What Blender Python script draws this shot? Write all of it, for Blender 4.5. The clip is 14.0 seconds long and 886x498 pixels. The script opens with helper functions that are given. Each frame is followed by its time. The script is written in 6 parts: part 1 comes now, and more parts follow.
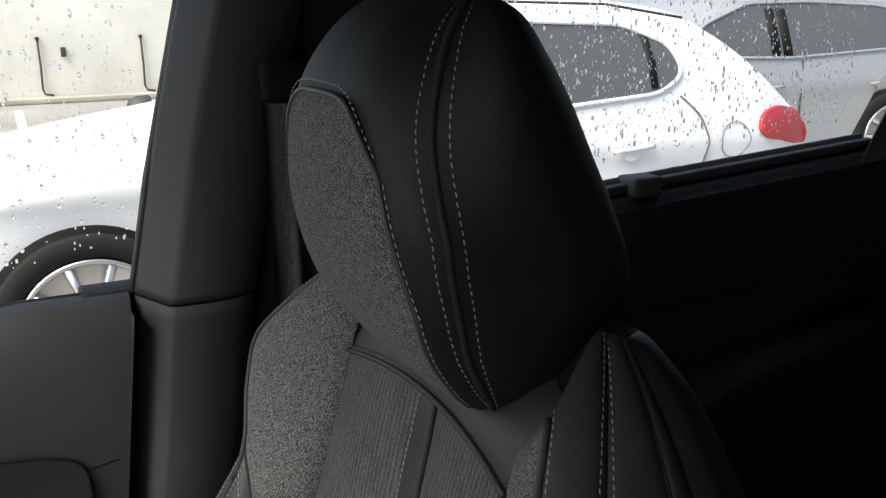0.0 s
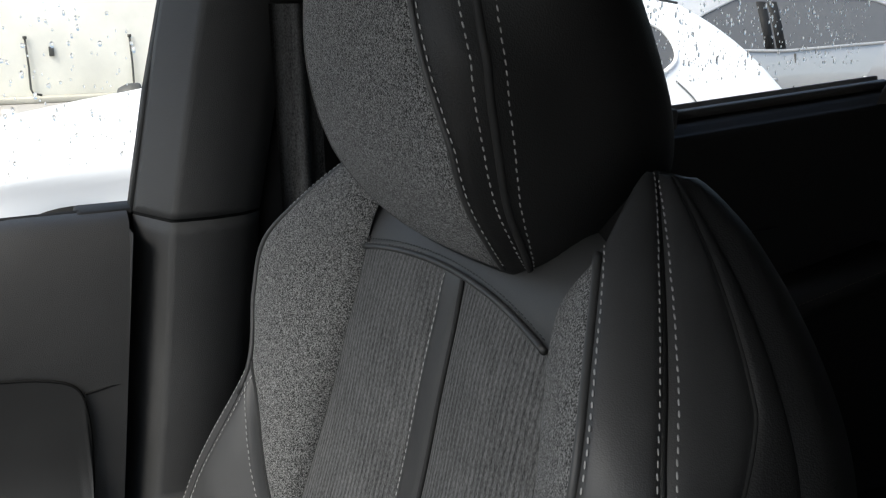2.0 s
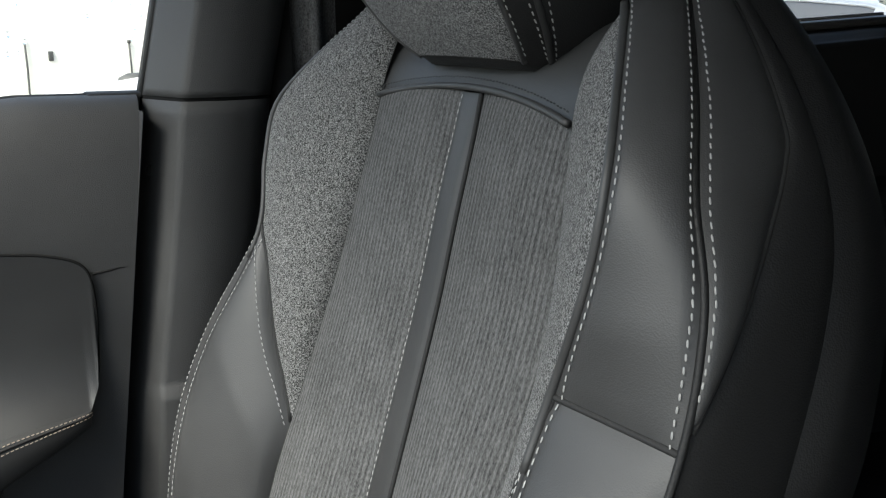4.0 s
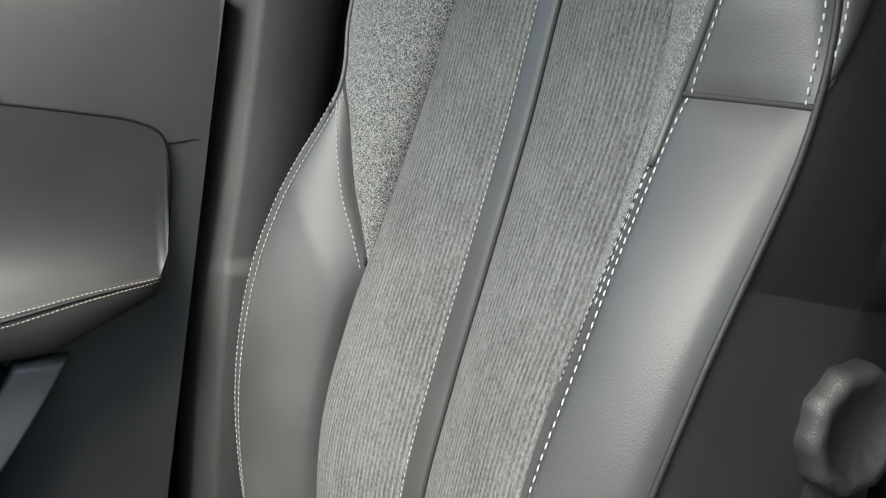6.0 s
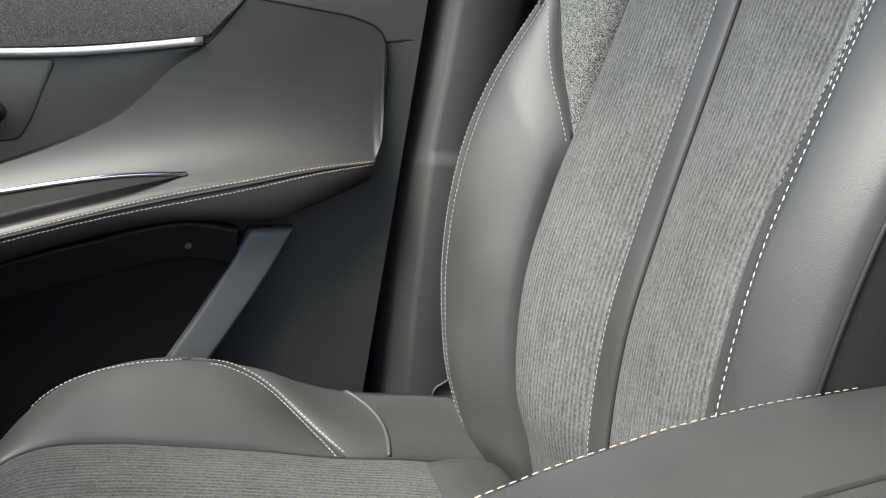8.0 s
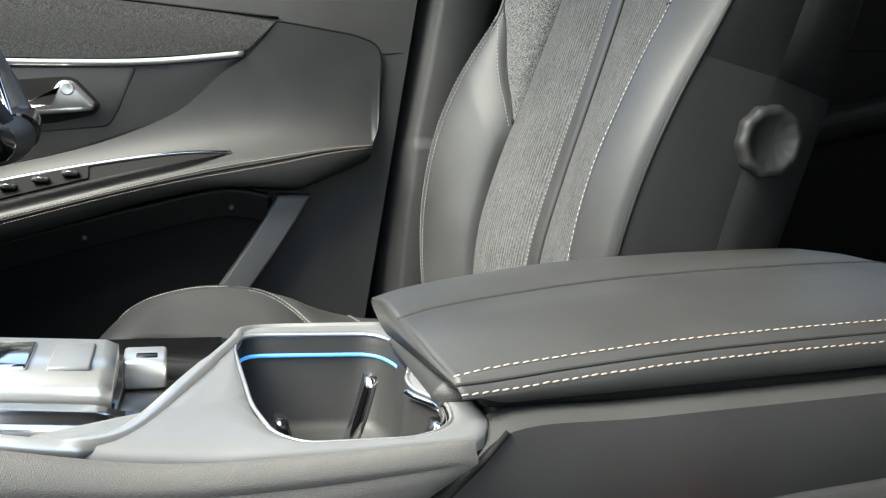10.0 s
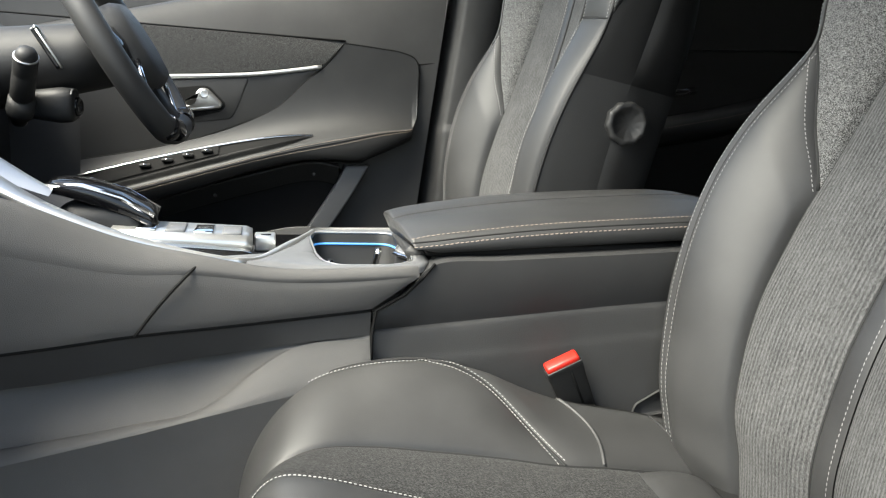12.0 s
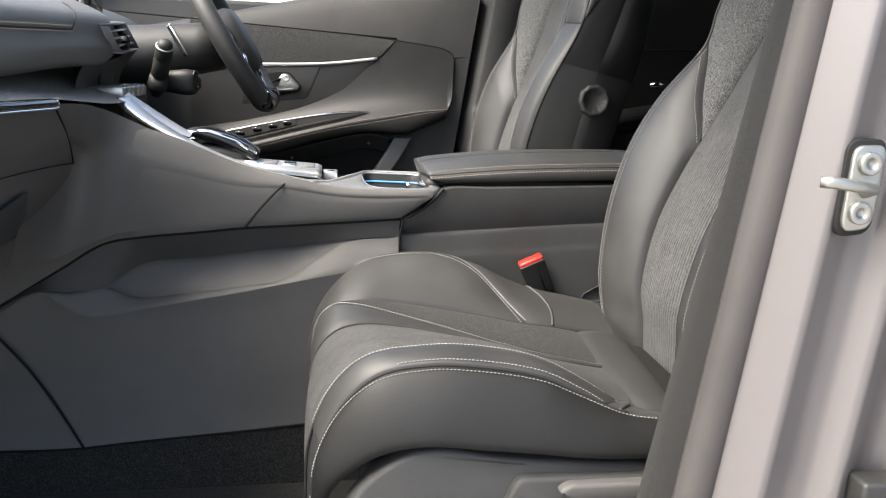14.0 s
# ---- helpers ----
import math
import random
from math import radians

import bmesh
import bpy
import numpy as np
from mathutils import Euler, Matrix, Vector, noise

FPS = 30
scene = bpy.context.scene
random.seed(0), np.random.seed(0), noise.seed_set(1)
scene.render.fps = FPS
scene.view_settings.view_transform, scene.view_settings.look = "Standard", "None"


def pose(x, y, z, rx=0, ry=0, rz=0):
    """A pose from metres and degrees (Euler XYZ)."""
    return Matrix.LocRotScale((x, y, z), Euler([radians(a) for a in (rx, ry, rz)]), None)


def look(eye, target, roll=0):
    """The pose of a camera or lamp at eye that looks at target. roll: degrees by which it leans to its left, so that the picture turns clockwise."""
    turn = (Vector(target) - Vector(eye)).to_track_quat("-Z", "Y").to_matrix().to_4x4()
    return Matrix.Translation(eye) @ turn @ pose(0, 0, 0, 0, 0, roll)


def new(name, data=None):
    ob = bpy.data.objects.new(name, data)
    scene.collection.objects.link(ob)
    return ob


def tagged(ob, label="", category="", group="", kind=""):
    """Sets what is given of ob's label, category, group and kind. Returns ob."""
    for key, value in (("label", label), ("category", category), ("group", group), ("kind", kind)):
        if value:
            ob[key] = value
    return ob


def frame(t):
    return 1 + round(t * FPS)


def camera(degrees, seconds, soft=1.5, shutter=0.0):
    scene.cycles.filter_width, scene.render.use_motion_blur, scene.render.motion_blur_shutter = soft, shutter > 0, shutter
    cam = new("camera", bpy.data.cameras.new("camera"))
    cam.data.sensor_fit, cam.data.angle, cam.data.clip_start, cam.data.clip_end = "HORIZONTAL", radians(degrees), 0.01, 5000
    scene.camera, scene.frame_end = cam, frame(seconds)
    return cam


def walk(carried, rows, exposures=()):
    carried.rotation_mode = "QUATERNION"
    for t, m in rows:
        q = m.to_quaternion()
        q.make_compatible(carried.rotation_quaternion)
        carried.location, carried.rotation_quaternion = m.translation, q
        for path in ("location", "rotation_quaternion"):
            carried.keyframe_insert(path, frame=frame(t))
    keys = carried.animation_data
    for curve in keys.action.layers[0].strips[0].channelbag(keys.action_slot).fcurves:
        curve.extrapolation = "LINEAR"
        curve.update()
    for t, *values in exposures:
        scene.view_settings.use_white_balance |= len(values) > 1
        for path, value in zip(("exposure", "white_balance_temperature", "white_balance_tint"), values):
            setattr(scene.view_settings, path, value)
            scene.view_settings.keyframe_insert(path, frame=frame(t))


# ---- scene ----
cam = camera(52.0, 14.0, soft=1.2)
PATH = [
    (0, (-0.015, -0.009, 1.413), (0.816, 1.737, 0.902), -0.8),
    (0.5, (-0.018, -0.003, 1.397), (0.821, 1.74, 0.888), -0.7),
    (1, (-0.021, 0.004, 1.379), (0.826, 1.744, 0.873), -0.7),
    (1.5, (-0.025, 0.014, 1.344), (0.827, 1.753, 0.842), -0.7),
    (2, (-0.03, 0.017, 1.319), (0.823, 1.755, 0.819), -0.7),
    (2.5, (-0.033, 0.014, 1.285), (0.821, 1.753, 0.789), -0.7),
    (3, (-0.041, 0.005, 1.255), (0.813, 1.746, 0.762), -0.6),
    (3.2, (-0.044, 0.003, 1.247), (0.807, 1.745, 0.755), -0.7),
    (5.3, (-0.085, -0.003, 1.102), (0.799, 1.746, 0.7), 1.7),
    (5.5, (-0.094, -0.007, 1.091), (0.785, 1.745, 0.695), 1.7),
    (6, (-0.132, -0.025, 1.051), (0.741, 1.735, 0.676), 2.2),
    (6.5, (-0.168, -0.036, 1.018), (0.604, 1.772, 0.648), 2.4),
    (7, (-0.172, -0.048, 0.996), (0.499, 1.796, 0.609), 2.4),
    (7.5, (-0.21, -0.067, 0.971), (0.446, 1.784, 0.594), 2.9),
    (8, (-0.224, -0.091, 0.95), (0.386, 1.774, 0.565), 3.2),
    (8.2, (-0.23, -0.098, 0.942), (0.378, 1.769, 0.561), 3.3),
    (10.3, (-0.272, -0.471, 0.937), (0.28, 1.419, 0.586), 2.9),
    (10.5, (-0.277, -0.517, 0.941), (0.263, 1.376, 0.589), 2.7),
    (11, (-0.277, -0.631, 0.951), (0.25, 1.266, 0.599), 2.6),
    (11.5, (-0.269, -0.77, 0.958), (0.233, 1.133, 0.6), 2.4),
    (12, (-0.275, -0.925, 0.971), (0.102, 1.0, 0.582), 2.1),
    (12.5, (-0.279, -1.107, 0.969), (0.016, 0.83, 0.572), 2.1),
    (13, (-0.277, -1.28, 0.962), (0.015, 0.662, 0.584), 2.5),
    (13.5, (-0.272, -1.382, 0.96), (-0.007, 0.562, 0.574), 2.9),
    (14, (-0.274, -1.403, 0.955), (-0.03, 0.542, 0.562), 2.9),
]
walk(cam, [(t, look(eye, target, roll)) for t, eye, target, roll in PATH],
     [(0, 0.75, 6700, 6), (1.2, 0.82, 6650, 6), (2.4, 0.92, 6400, 5), (3.2, 1.0, 6350, 4), (5.3, 2.1, 6500, 0), (8.2, 2.1, 6500, 0), (10.3, 2.12, 6600, 0), (12, 2.0, 6750, 2), (13, 2.05, 6800, 4), (14, 1.95, 6900, 8)])

# ---- world and light ----
world = bpy.data.worlds.new("overcast_sky")
scene.world = world
world.use_nodes = True
wn = world.node_tree
sky = wn.nodes.new("ShaderNodeTexSky")
sky.sky_type = 'NISHITA'
sky.sun_disc = False
sky.sun_elevation, sky.sun_rotation = radians(55), radians(252)
sky.air_density, sky.dust_density, sky.ozone_density = 1.0, 4.0, 1.0
bg = wn.nodes["Background"]
bg.inputs["Strength"].default_value = 0.145
wn.links.new(sky.outputs[0], bg.inputs["Color"])

sun_data = bpy.data.lights.new("sun", 'SUN')
sun_data.energy, sun_data.angle, sun_data.color = 3.0, radians(40), (1.0, 0.975, 0.94)
sun = new("sun", sun_data)
sun.matrix_world = look((-3.0, -1.0, 3.9), (0, 0, 0))


# ---- materials ----
def mat(name, base, rough=0.5, metal=0.0, spec=0.5):
    m = bpy.data.materials.new(name)
    m.use_nodes = True
    b = m.node_tree.nodes["Principled BSDF"]
    b.inputs["Base Color"].default_value = (*base, 1)
    b.inputs["Roughness"].default_value = rough
    b.inputs["Metallic"].default_value = metal
    b.inputs["Specular IOR Level"].default_value = spec
    return m, m.node_tree, b


def node(nt, kind, **sets):
    n = nt.nodes.new(kind)
    for k, v in sets.items():
        n.inputs[k.replace("_", " ")].default_value = v
    return n


def coords(nt, scale=(1, 1, 1)):
    tc = nt.nodes.new("ShaderNodeTexCoord")
    mp = nt.nodes.new("ShaderNodeMapping")
    mp.inputs["Scale"].default_value = scale
    nt.links.new(tc.outputs["Object"], mp.inputs["Vector"])
    return mp.outputs["Vector"]


def ramp(nt, fac, stops):
    r = nt.nodes.new("ShaderNodeValToRGB")
    els = r.color_ramp.elements
    while len(els) < len(stops):
        els.new(0.5)
    for e, (pos, col) in zip(els, stops):
        e.position, e.color = pos, (*col, 1)
    nt.links.new(fac, r.inputs["Fac"])
    return r.outputs["Color"]


def bump(nt, b, height, strength, dist):
    n = nt.nodes.new("ShaderNodeBump")
    n.inputs["Strength"].default_value, n.inputs["Distance"].default_value = strength, dist
    nt.links.new(height, n.inputs["Height"])
    nt.links.new(n.outputs["Normal"], b.inputs["Normal"])


def grained(name, base, rough, grain=900.0, depth=0.0004, strength=0.35, vary=0.25, spec=0.5, blotch=9.0, wave=0.0):
    """A moulded or hide-like surface: fine relief, broad uneven tone and gloss."""
    m, nt, b = mat(name, base, rough, 0, spec)
    v = coords(nt)
    vor = nt.nodes.new("ShaderNodeTexVoronoi")
    vor.inputs["Scale"].default_value = grain
    nt.links.new(v, vor.inputs["Vector"])
    broad = node(nt, "ShaderNodeTexNoise", Scale=blotch, Detail=5.0, Roughness=0.6)
    nt.links.new(v, broad.inputs["Vector"])
    lo = tuple(c * (1 - vary) for c in base)
    hi = tuple(min(1, c * (1 + vary)) for c in base)
    nt.links.new(ramp(nt, broad.outputs["Fac"], [(0.3, lo), (0.7, hi)]), b.inputs["Base Color"])
    mr = nt.nodes.new("ShaderNodeMapRange")
    mr.inputs["To Min"].default_value, mr.inputs["To Max"].default_value = rough - 0.07, rough + 0.09
    nt.links.new(broad.outputs["Fac"], mr.inputs["Value"])
    nt.links.new(mr.outputs["Result"], b.inputs["Roughness"])
    bump(nt, b, vor.outputs["Distance"], strength, depth)
    if wave:
        slow = node(nt, "ShaderNodeTexNoise", Scale=10.0, Detail=1.0, Roughness=0.4, Distortion=0.3)
        nt.links.new(v, slow.inputs["Vector"])
        first = nt.nodes.new("ShaderNodeBump")
        first.inputs["Strength"].default_value, first.inputs["Distance"].default_value = 0.35, wave
        nt.links.new(slow.outputs["Fac"], first.inputs["Height"])
        second = b.inputs["Normal"].links[0].from_node
        nt.links.new(first.outputs["Normal"], second.inputs["Normal"])
    return m


def melange(name, dark, light, scale=700.0, stretch=(1, 1, 1), mid=0.5):
    """Woven wool-like cloth: dark and light threads mixed."""
    m, nt, b = mat(name, dark, 0.95, 0, 0.15)
    v = coords(nt, stretch)
    n1 = node(nt, "ShaderNodeTexNoise", Scale=scale, Detail=3.0, Roughness=0.75)
    n2 = node(nt, "ShaderNodeTexNoise", Scale=scale * 0.28, Detail=2.0, Roughness=0.6)
    for n in (n1, n2):
        nt.links.new(v, n.inputs["Vector"])
    mx = nt.nodes.new("ShaderNodeMath")
    mx.operation = 'MULTIPLY_ADD'
    mx.inputs[1].default_value = 0.14
    nt.links.new(n2.outputs["Fac"], mx.inputs[0])
    sc = nt.nodes.new("ShaderNodeMath")
    sc.operation = 'MULTIPLY'
    sc.inputs[1].default_value = 0.86
    nt.links.new(n1.outputs["Fac"], sc.inputs[0])
    nt.links.new(sc.outputs[0], mx.inputs[2])
    col = ramp(nt, mx.outputs[0], [(mid - 0.09, dark), (mid + 0.01, tuple((d + l) * 0.42 for d, l in zip(dark, light))), (mid + 0.10, light)])
    nt.links.new(col, b.inputs["Base Color"])
    bump(nt, b, n1.outputs["Fac"], 0.6, 0.0012)
    b.inputs["Sheen Weight"].default_value = 0.05
    return m


def ribbed(name, dark, light, pitch, axis=1, along=2):
    """Ribbed cloth: fine ribs along the length, broken by slubs and short dark dashes."""
    m, nt, b = mat(name, dark, 0.92, 0, 0.2)

    def math_(op, a, c=None, d=None):
        n = nt.nodes.new("ShaderNodeMath")
        n.operation = op
        for k, v in enumerate((a, c, d)):
            if v is None:
                continue
            if isinstance(v, (int, float)):
                n.inputs[k].default_value = v
            else:
                nt.links.new(v, n.inputs[k])
        return n.outputs[0]
    tc = nt.nodes.new("ShaderNodeTexCoord")
    sep = nt.nodes.new("ShaderNodeSeparateXYZ")
    nt.links.new(tc.outputs["Object"], sep.inputs[0])
    long = [0.02, 0.02, 0.02]
    long[axis], long[along] = 1.0, 0.09
    slub = node(nt, "ShaderNodeTexNoise", Scale=560.0, Detail=2.0, Roughness=0.6)
    nt.links.new(coords(nt, long), slub.inputs["Vector"])
    short = [0.02, 0.02, 0.02]
    short[axis], short[along] = 1.0, 0.45
    fine = node(nt, "ShaderNodeTexNoise", Scale=900.0, Detail=2.0, Roughness=0.7)
    nt.links.new(coords(nt, short), fine.inputs["Vector"])
    broad = node(nt, "ShaderNodeTexNoise", Scale=16.0, Detail=3.0, Roughness=0.6)
    nt.links.new(tc.outputs["Object"], broad.inputs["Vector"])
    wander = math_('MULTIPLY_ADD', slub.outputs["Fac"], 1.5, math_('MULTIPLY', sep.outputs[axis], 2 * math.pi / pitch))
    rib = math_('SINE', wander)
    h = math_('MULTIPLY_ADD', rib, 0.065, math_('MULTIPLY', slub.outputs["Fac"], 0.28))
    h = math_('MULTIPLY_ADD', fine.outputs["Fac"], 0.60, h)
    h = math_('MULTIPLY_ADD', broad.outputs["Fac"], 0.16, h)
    mid = tuple((d + l) * 0.46 for d, l in zip(dark, light))
    nt.links.new(ramp(nt, h, [(0.33, dark), (0.51, mid), (0.73, light)]), b.inputs["Base Color"])
    bump(nt, b, h, 0.7, 0.0012)
    return m



LEATHER = grained("black_leather", (0.034, 0.034, 0.034), 0.50, 1300, 0.0003, 0.25, 0.22, 0.5, wave=0.0018)
# the black leather again, darkened to paint shade on seat sides and headrest
LEATHER_SHADED = grained("black_leather_shaded", (0.010, 0.010, 0.010), 0.55, 1100, 0.0004, 0.35, 0.2, 0.35, wave=0.0025)
CLOTH = melange("grey_melange_cloth", (0.006, 0.006, 0.006), (0.26, 0.26, 0.257), 1050)
RIB = ribbed("grey_ribbed_cloth", (0.022, 0.022, 0.022), (0.138, 0.138, 0.137), 0.0048)
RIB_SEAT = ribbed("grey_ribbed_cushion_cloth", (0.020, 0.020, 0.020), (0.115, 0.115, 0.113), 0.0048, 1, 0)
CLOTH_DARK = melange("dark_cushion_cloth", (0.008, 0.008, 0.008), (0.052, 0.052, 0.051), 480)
DOORCLOTH = melange("door_trim_cloth", (0.025, 0.025, 0.025), (0.115, 0.115, 0.112), 1100)
THREAD = mat("pale_thread", (0.285, 0.285, 0.278), 0.8)[0]
THREAD_TAN = mat("copper_thread", (0.31, 0.25, 0.205), 0.8)[0]
THREAD_DARK = mat("black_thread", (0.012, 0.012, 0.012), 0.8)[0]
PLASTIC = grained("soft_black_plastic", (0.038, 0.038, 0.038), 0.58, 1500, 0.0005, 0.5, 0.15, 0.4)
DOOR_LEATHER = grained("black_door_leather", (0.023, 0.023, 0.023), 0.50, 1300, 0.0003, 0.25, 0.2, 0.45, wave=0.0012)
PLASTIC_GREY = grained("dark_grey_plastic", (0.072, 0.070, 0.068), 0.58, 1700, 0.0005, 0.5, 0.12)
DASH = grained("soft_dash_skin", (0.115, 0.113, 0.110), 0.46, 1700, 0.0005, 0.5, 0.12)
SHELFCLOTH = melange("shelf_cloth", (0.04, 0.04, 0.04), (0.40, 0.40, 0.39), 800)
PLASTIC_HARD = grained("hard_black_plastic", (0.019, 0.019, 0.019), 0.52, 1200, 0.0004, 0.4, 0.15)
SATIN = grained("satin_grey_trim", (0.12, 0.122, 0.126), 0.36, 2500, 0.0002, 0.2, 0.08)
RUBBER = grained("black_rubber", (0.010, 0.010, 0.010), 0.7, 800, 0.0003, 0.3, 0.2, 0.3)
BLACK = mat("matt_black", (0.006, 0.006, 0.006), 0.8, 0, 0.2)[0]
PIANO = mat("gloss_black", (0.008, 0.008, 0.009), 0.08)[0]
CHROME = mat("chrome", (0.75, 0.75, 0.76), 0.12, 1.0)[0]
ALU = mat("brushed_aluminium", (0.60, 0.60, 0.59), 0.34, 0.85)[0]
SEAL = grained("grey_rubber_seal", (0.050, 0.046, 0.045), 0.6, 700, 0.0003, 0.3, 0.15, 0.4)
TRIMCLOTH = melange("dark_pillar_cloth", (0.008, 0.008, 0.008), (0.026, 0.026, 0.026), 1300)
STEEL = grained("zinc_steel", (0.36, 0.36, 0.34), 0.38, 700, 0.0004, 0.3, 0.12)
STEEL.node_tree.nodes["Principled BSDF"].inputs["Metallic"].default_value = 0.9
RED = mat("red_plastic", (0.56, 0.020, 0.012), 0.4)[0]
GREY_PAINT = mat("metallic_grey_paint", (0.155, 0.145, 0.147), 0.36, 0.5)[0]
WHITE_PAINT = mat("white_paint", (0.78, 0.79, 0.80), 0.22)[0]
SILVER_PAINT = mat("silver_paint", (0.42, 0.425, 0.43), 0.28, 0.35)[0]
CARGLASS = mat("tinted_car_glass", (0.10, 0.101, 0.103), 0.12)[0]
TAIL = mat("red_lens", (0.42, 0.035, 0.045), 0.2)[0]
TYRE = grained("tyre_rubber", (0.012, 0.012, 0.012), 0.8, 400, 0.001, 0.4, 0.2, 0.3)
WEB = ribbed("black_belt_webbing", (0.012, 0.012, 0.012), (0.11, 0.11, 0.11), 0.014, 0)
CARPET = melange("black_carpet", (0.008, 0.008, 0.008), (0.035, 0.035, 0.033), 500)
HEADLINER = melange("dark_headliner", (0.03, 0.03, 0.03), (0.07, 0.07, 0.07), 400)
BLUE = mat("blue_light_strip", (0.1, 0.35, 0.9), 0.4)[0]
BLUE.node_tree.nodes["Principled BSDF"].inputs["Emission Color"].default_value = (0.1, 0.4, 1.0, 1)
BLUE.node_tree.nodes["Principled BSDF"].inputs["Emission Strength"].default_value = 0.15
GLASS, _, gb = mat("clear_glass", (0.95, 0.97, 0.96), 0.0)
gb.inputs["Transmission Weight"].default_value = 1.0
gb.inputs["IOR"].default_value = 1.02
DROP, _, db = mat("rain_drop", (1, 1, 1), 0.3)
db.inputs["Transmission Weight"].default_value = 0.9
db.inputs["IOR"].default_value = 1.12


# ---- geometry helpers ----
def cat(pts):
    """A smooth curve through the points, as a function of 0..1, of one number or of many."""
    P = np.array(pts, float)
    n = len(P) - 1
    Q = np.concatenate([P[:1], P, P[-1:]])

    def at(s):
        s = np.clip(np.asarray(s, float), 0.0, 1.0) * n
        i = np.minimum(s.astype(int), n - 1)
        t = (s - i)[..., None]
        p0, p1, p2, p3 = Q[i], Q[i + 1], Q[i + 2], Q[i + 3]
        return 0.5 * (2 * p1 + (p2 - p0) * t + (2 * p0 - 5 * p1 + 4 * p2 - p3) * t * t + (3 * p1 - p0 - 3 * p2 + p3) * t ** 3)
    return at


def shifted(line, x=0.0, y=0.0, z=0.0):
    """A line moved aside; x, y and z are numbers or functions of the way along."""
    def at(s):
        s = np.asarray(s, float)
        return line(s) + np.stack([(v(s) if callable(v) else v) + 0 * s for v in (x, y, z)], -1)
    return at


def unit(v):
    v = np.asarray(v, float)
    return v / np.maximum(np.linalg.norm(v, axis=-1, keepdims=True), 1e-12)


def mesh(name, bm, material, smooth=True):
    me = bpy.data.meshes.new(name)
    bm.normal_update()
    bm.to_mesh(me)
    bm.free()
    me.materials.append(material)
    if smooth:
        me.polygons.foreach_set("use_smooth", [True] * len(me.polygons))
    return me


def thing(name, label, category, at=(0, 0, 0), group="", kind=""):
    e = new(name)
    e.location = at
    return tagged(e, label, category, group, kind)


def part(name, bm, material, parent=None, label="", m=None, smooth=True):
    ob = new(name, mesh(name, bm, material, smooth))
    if parent is not None:
        ob.parent = parent
    if m is not None:
        ob.matrix_basis = m
    if label:
        ob["label"] = label
    if "stitching" in name:
        ob["kind"] = "stuff"
    return ob


def solo(name, bm, material, label, category, kind="", smooth=True, group=""):
    return tagged(part(name, bm, material, None, "", None, smooth), label, category, group, kind)


def grid_bm(P):
    """A grid of points as a mesh."""
    bm = bmesh.new()
    na, nb = P.shape[0] - 1, P.shape[1] - 1
    rows = [[bm.verts.new(p) for p in row] for row in P.tolist()]
    for i in range(na):
        for j in range(nb):
            bm.faces.new((rows[i][j], rows[i + 1][j], rows[i + 1][j + 1], rows[i][j + 1]))
    bmesh.ops.remove_doubles(bm, verts=bm.verts, dist=1e-5)
    bmesh.ops.recalc_face_normals(bm, faces=bm.faces)
    return bm


def sheet(f, na, nb):
    """A grid of f(a, b) for a and b in 0..1."""
    return grid_bm(np.array([[np.array(f(i / na, j / nb), float) for j in range(nb + 1)] for i in range(na + 1)]))


class Patch:
    """A padded panel between two lines A and B; lo and hi are the range along the lines, as functions of the way across."""
    def __init__(s, A, B, lo=0.0, hi=1.0, puff=0.0, out=(0, 0, 0), power=1.0):
        s.A, s.B, s.puff, s.out, s.power = A, B, puff, np.array(out, float), power
        s.lo = lo if callable(lo) else (lambda t: lo + 0 * t)
        s.hi = hi if callable(hi) else (lambda t: hi + 0 * t)

    def base(s, t, k):
        t, k = np.broadcast_arrays(np.asarray(t, float), np.asarray(k, float))
        u = s.lo(t) + (s.hi(t) - s.lo(t)) * k
        return s.A(u) * (1 - t)[..., None] + s.B(u) * t[..., None]

    def slope(s, f, t, k, e):
        t, k = np.broadcast_arrays(np.asarray(t, float), np.asarray(k, float))
        lo, hi = (lambda v: np.maximum(v - e, 0)), (lambda v: np.minimum(v + e, 1))
        n = unit(np.cross(f(hi(t), k) - f(lo(t), k), f(t, hi(k)) - f(t, lo(k))))
        return np.where((n @ s.out)[..., None] < 0, -n, n)

    def pos(s, t, k):
        p = s.base(t, k)
        if s.puff:
            t, k = np.broadcast_arrays(np.asarray(t, float), np.asarray(k, float))
            w = np.clip(4 * t * (1 - t), 0, None) ** (0.5 * s.power) * np.minimum(1.0, (np.clip(4 * k * (1 - k), 0, None) * 2.2) ** 0.5)
            p = p + s.slope(s.base, t, k, 0.02) * (s.puff * w)[..., None]
        return p

    def normal(s, t, k):
        return s.slope(s.pos, t, k, 0.01)

    def bm(s, nt=14, nk=60):
        k, t = np.meshgrid(np.linspace(0, 1, nk + 1), np.linspace(0, 1, nt + 1), indexing='ij')
        return grid_bm(s.pos(t, k))

    def line(s, t, n=160, lift=0.0006, k0=0.0, k1=1.0):
        """Points along the panel at the share t across, t a number or a function, each with its normal."""
        ks = np.linspace(k0, k1, n + 1)
        ts = t(ks) if callable(t) else t + 0 * ks
        N = s.normal(ts, ks)
        return list(zip(s.pos(ts, ks) + N * lift, N))

    def across(s, k, n=30, lift=0.0006, t0=0.03, t1=0.97):
        """Points across the panel at the share k along it, each with its normal."""
        ts = np.linspace(t0, t1, n + 1)
        N = s.normal(ts, k)
        return list(zip(s.pos(ts, k) + N * lift, N))


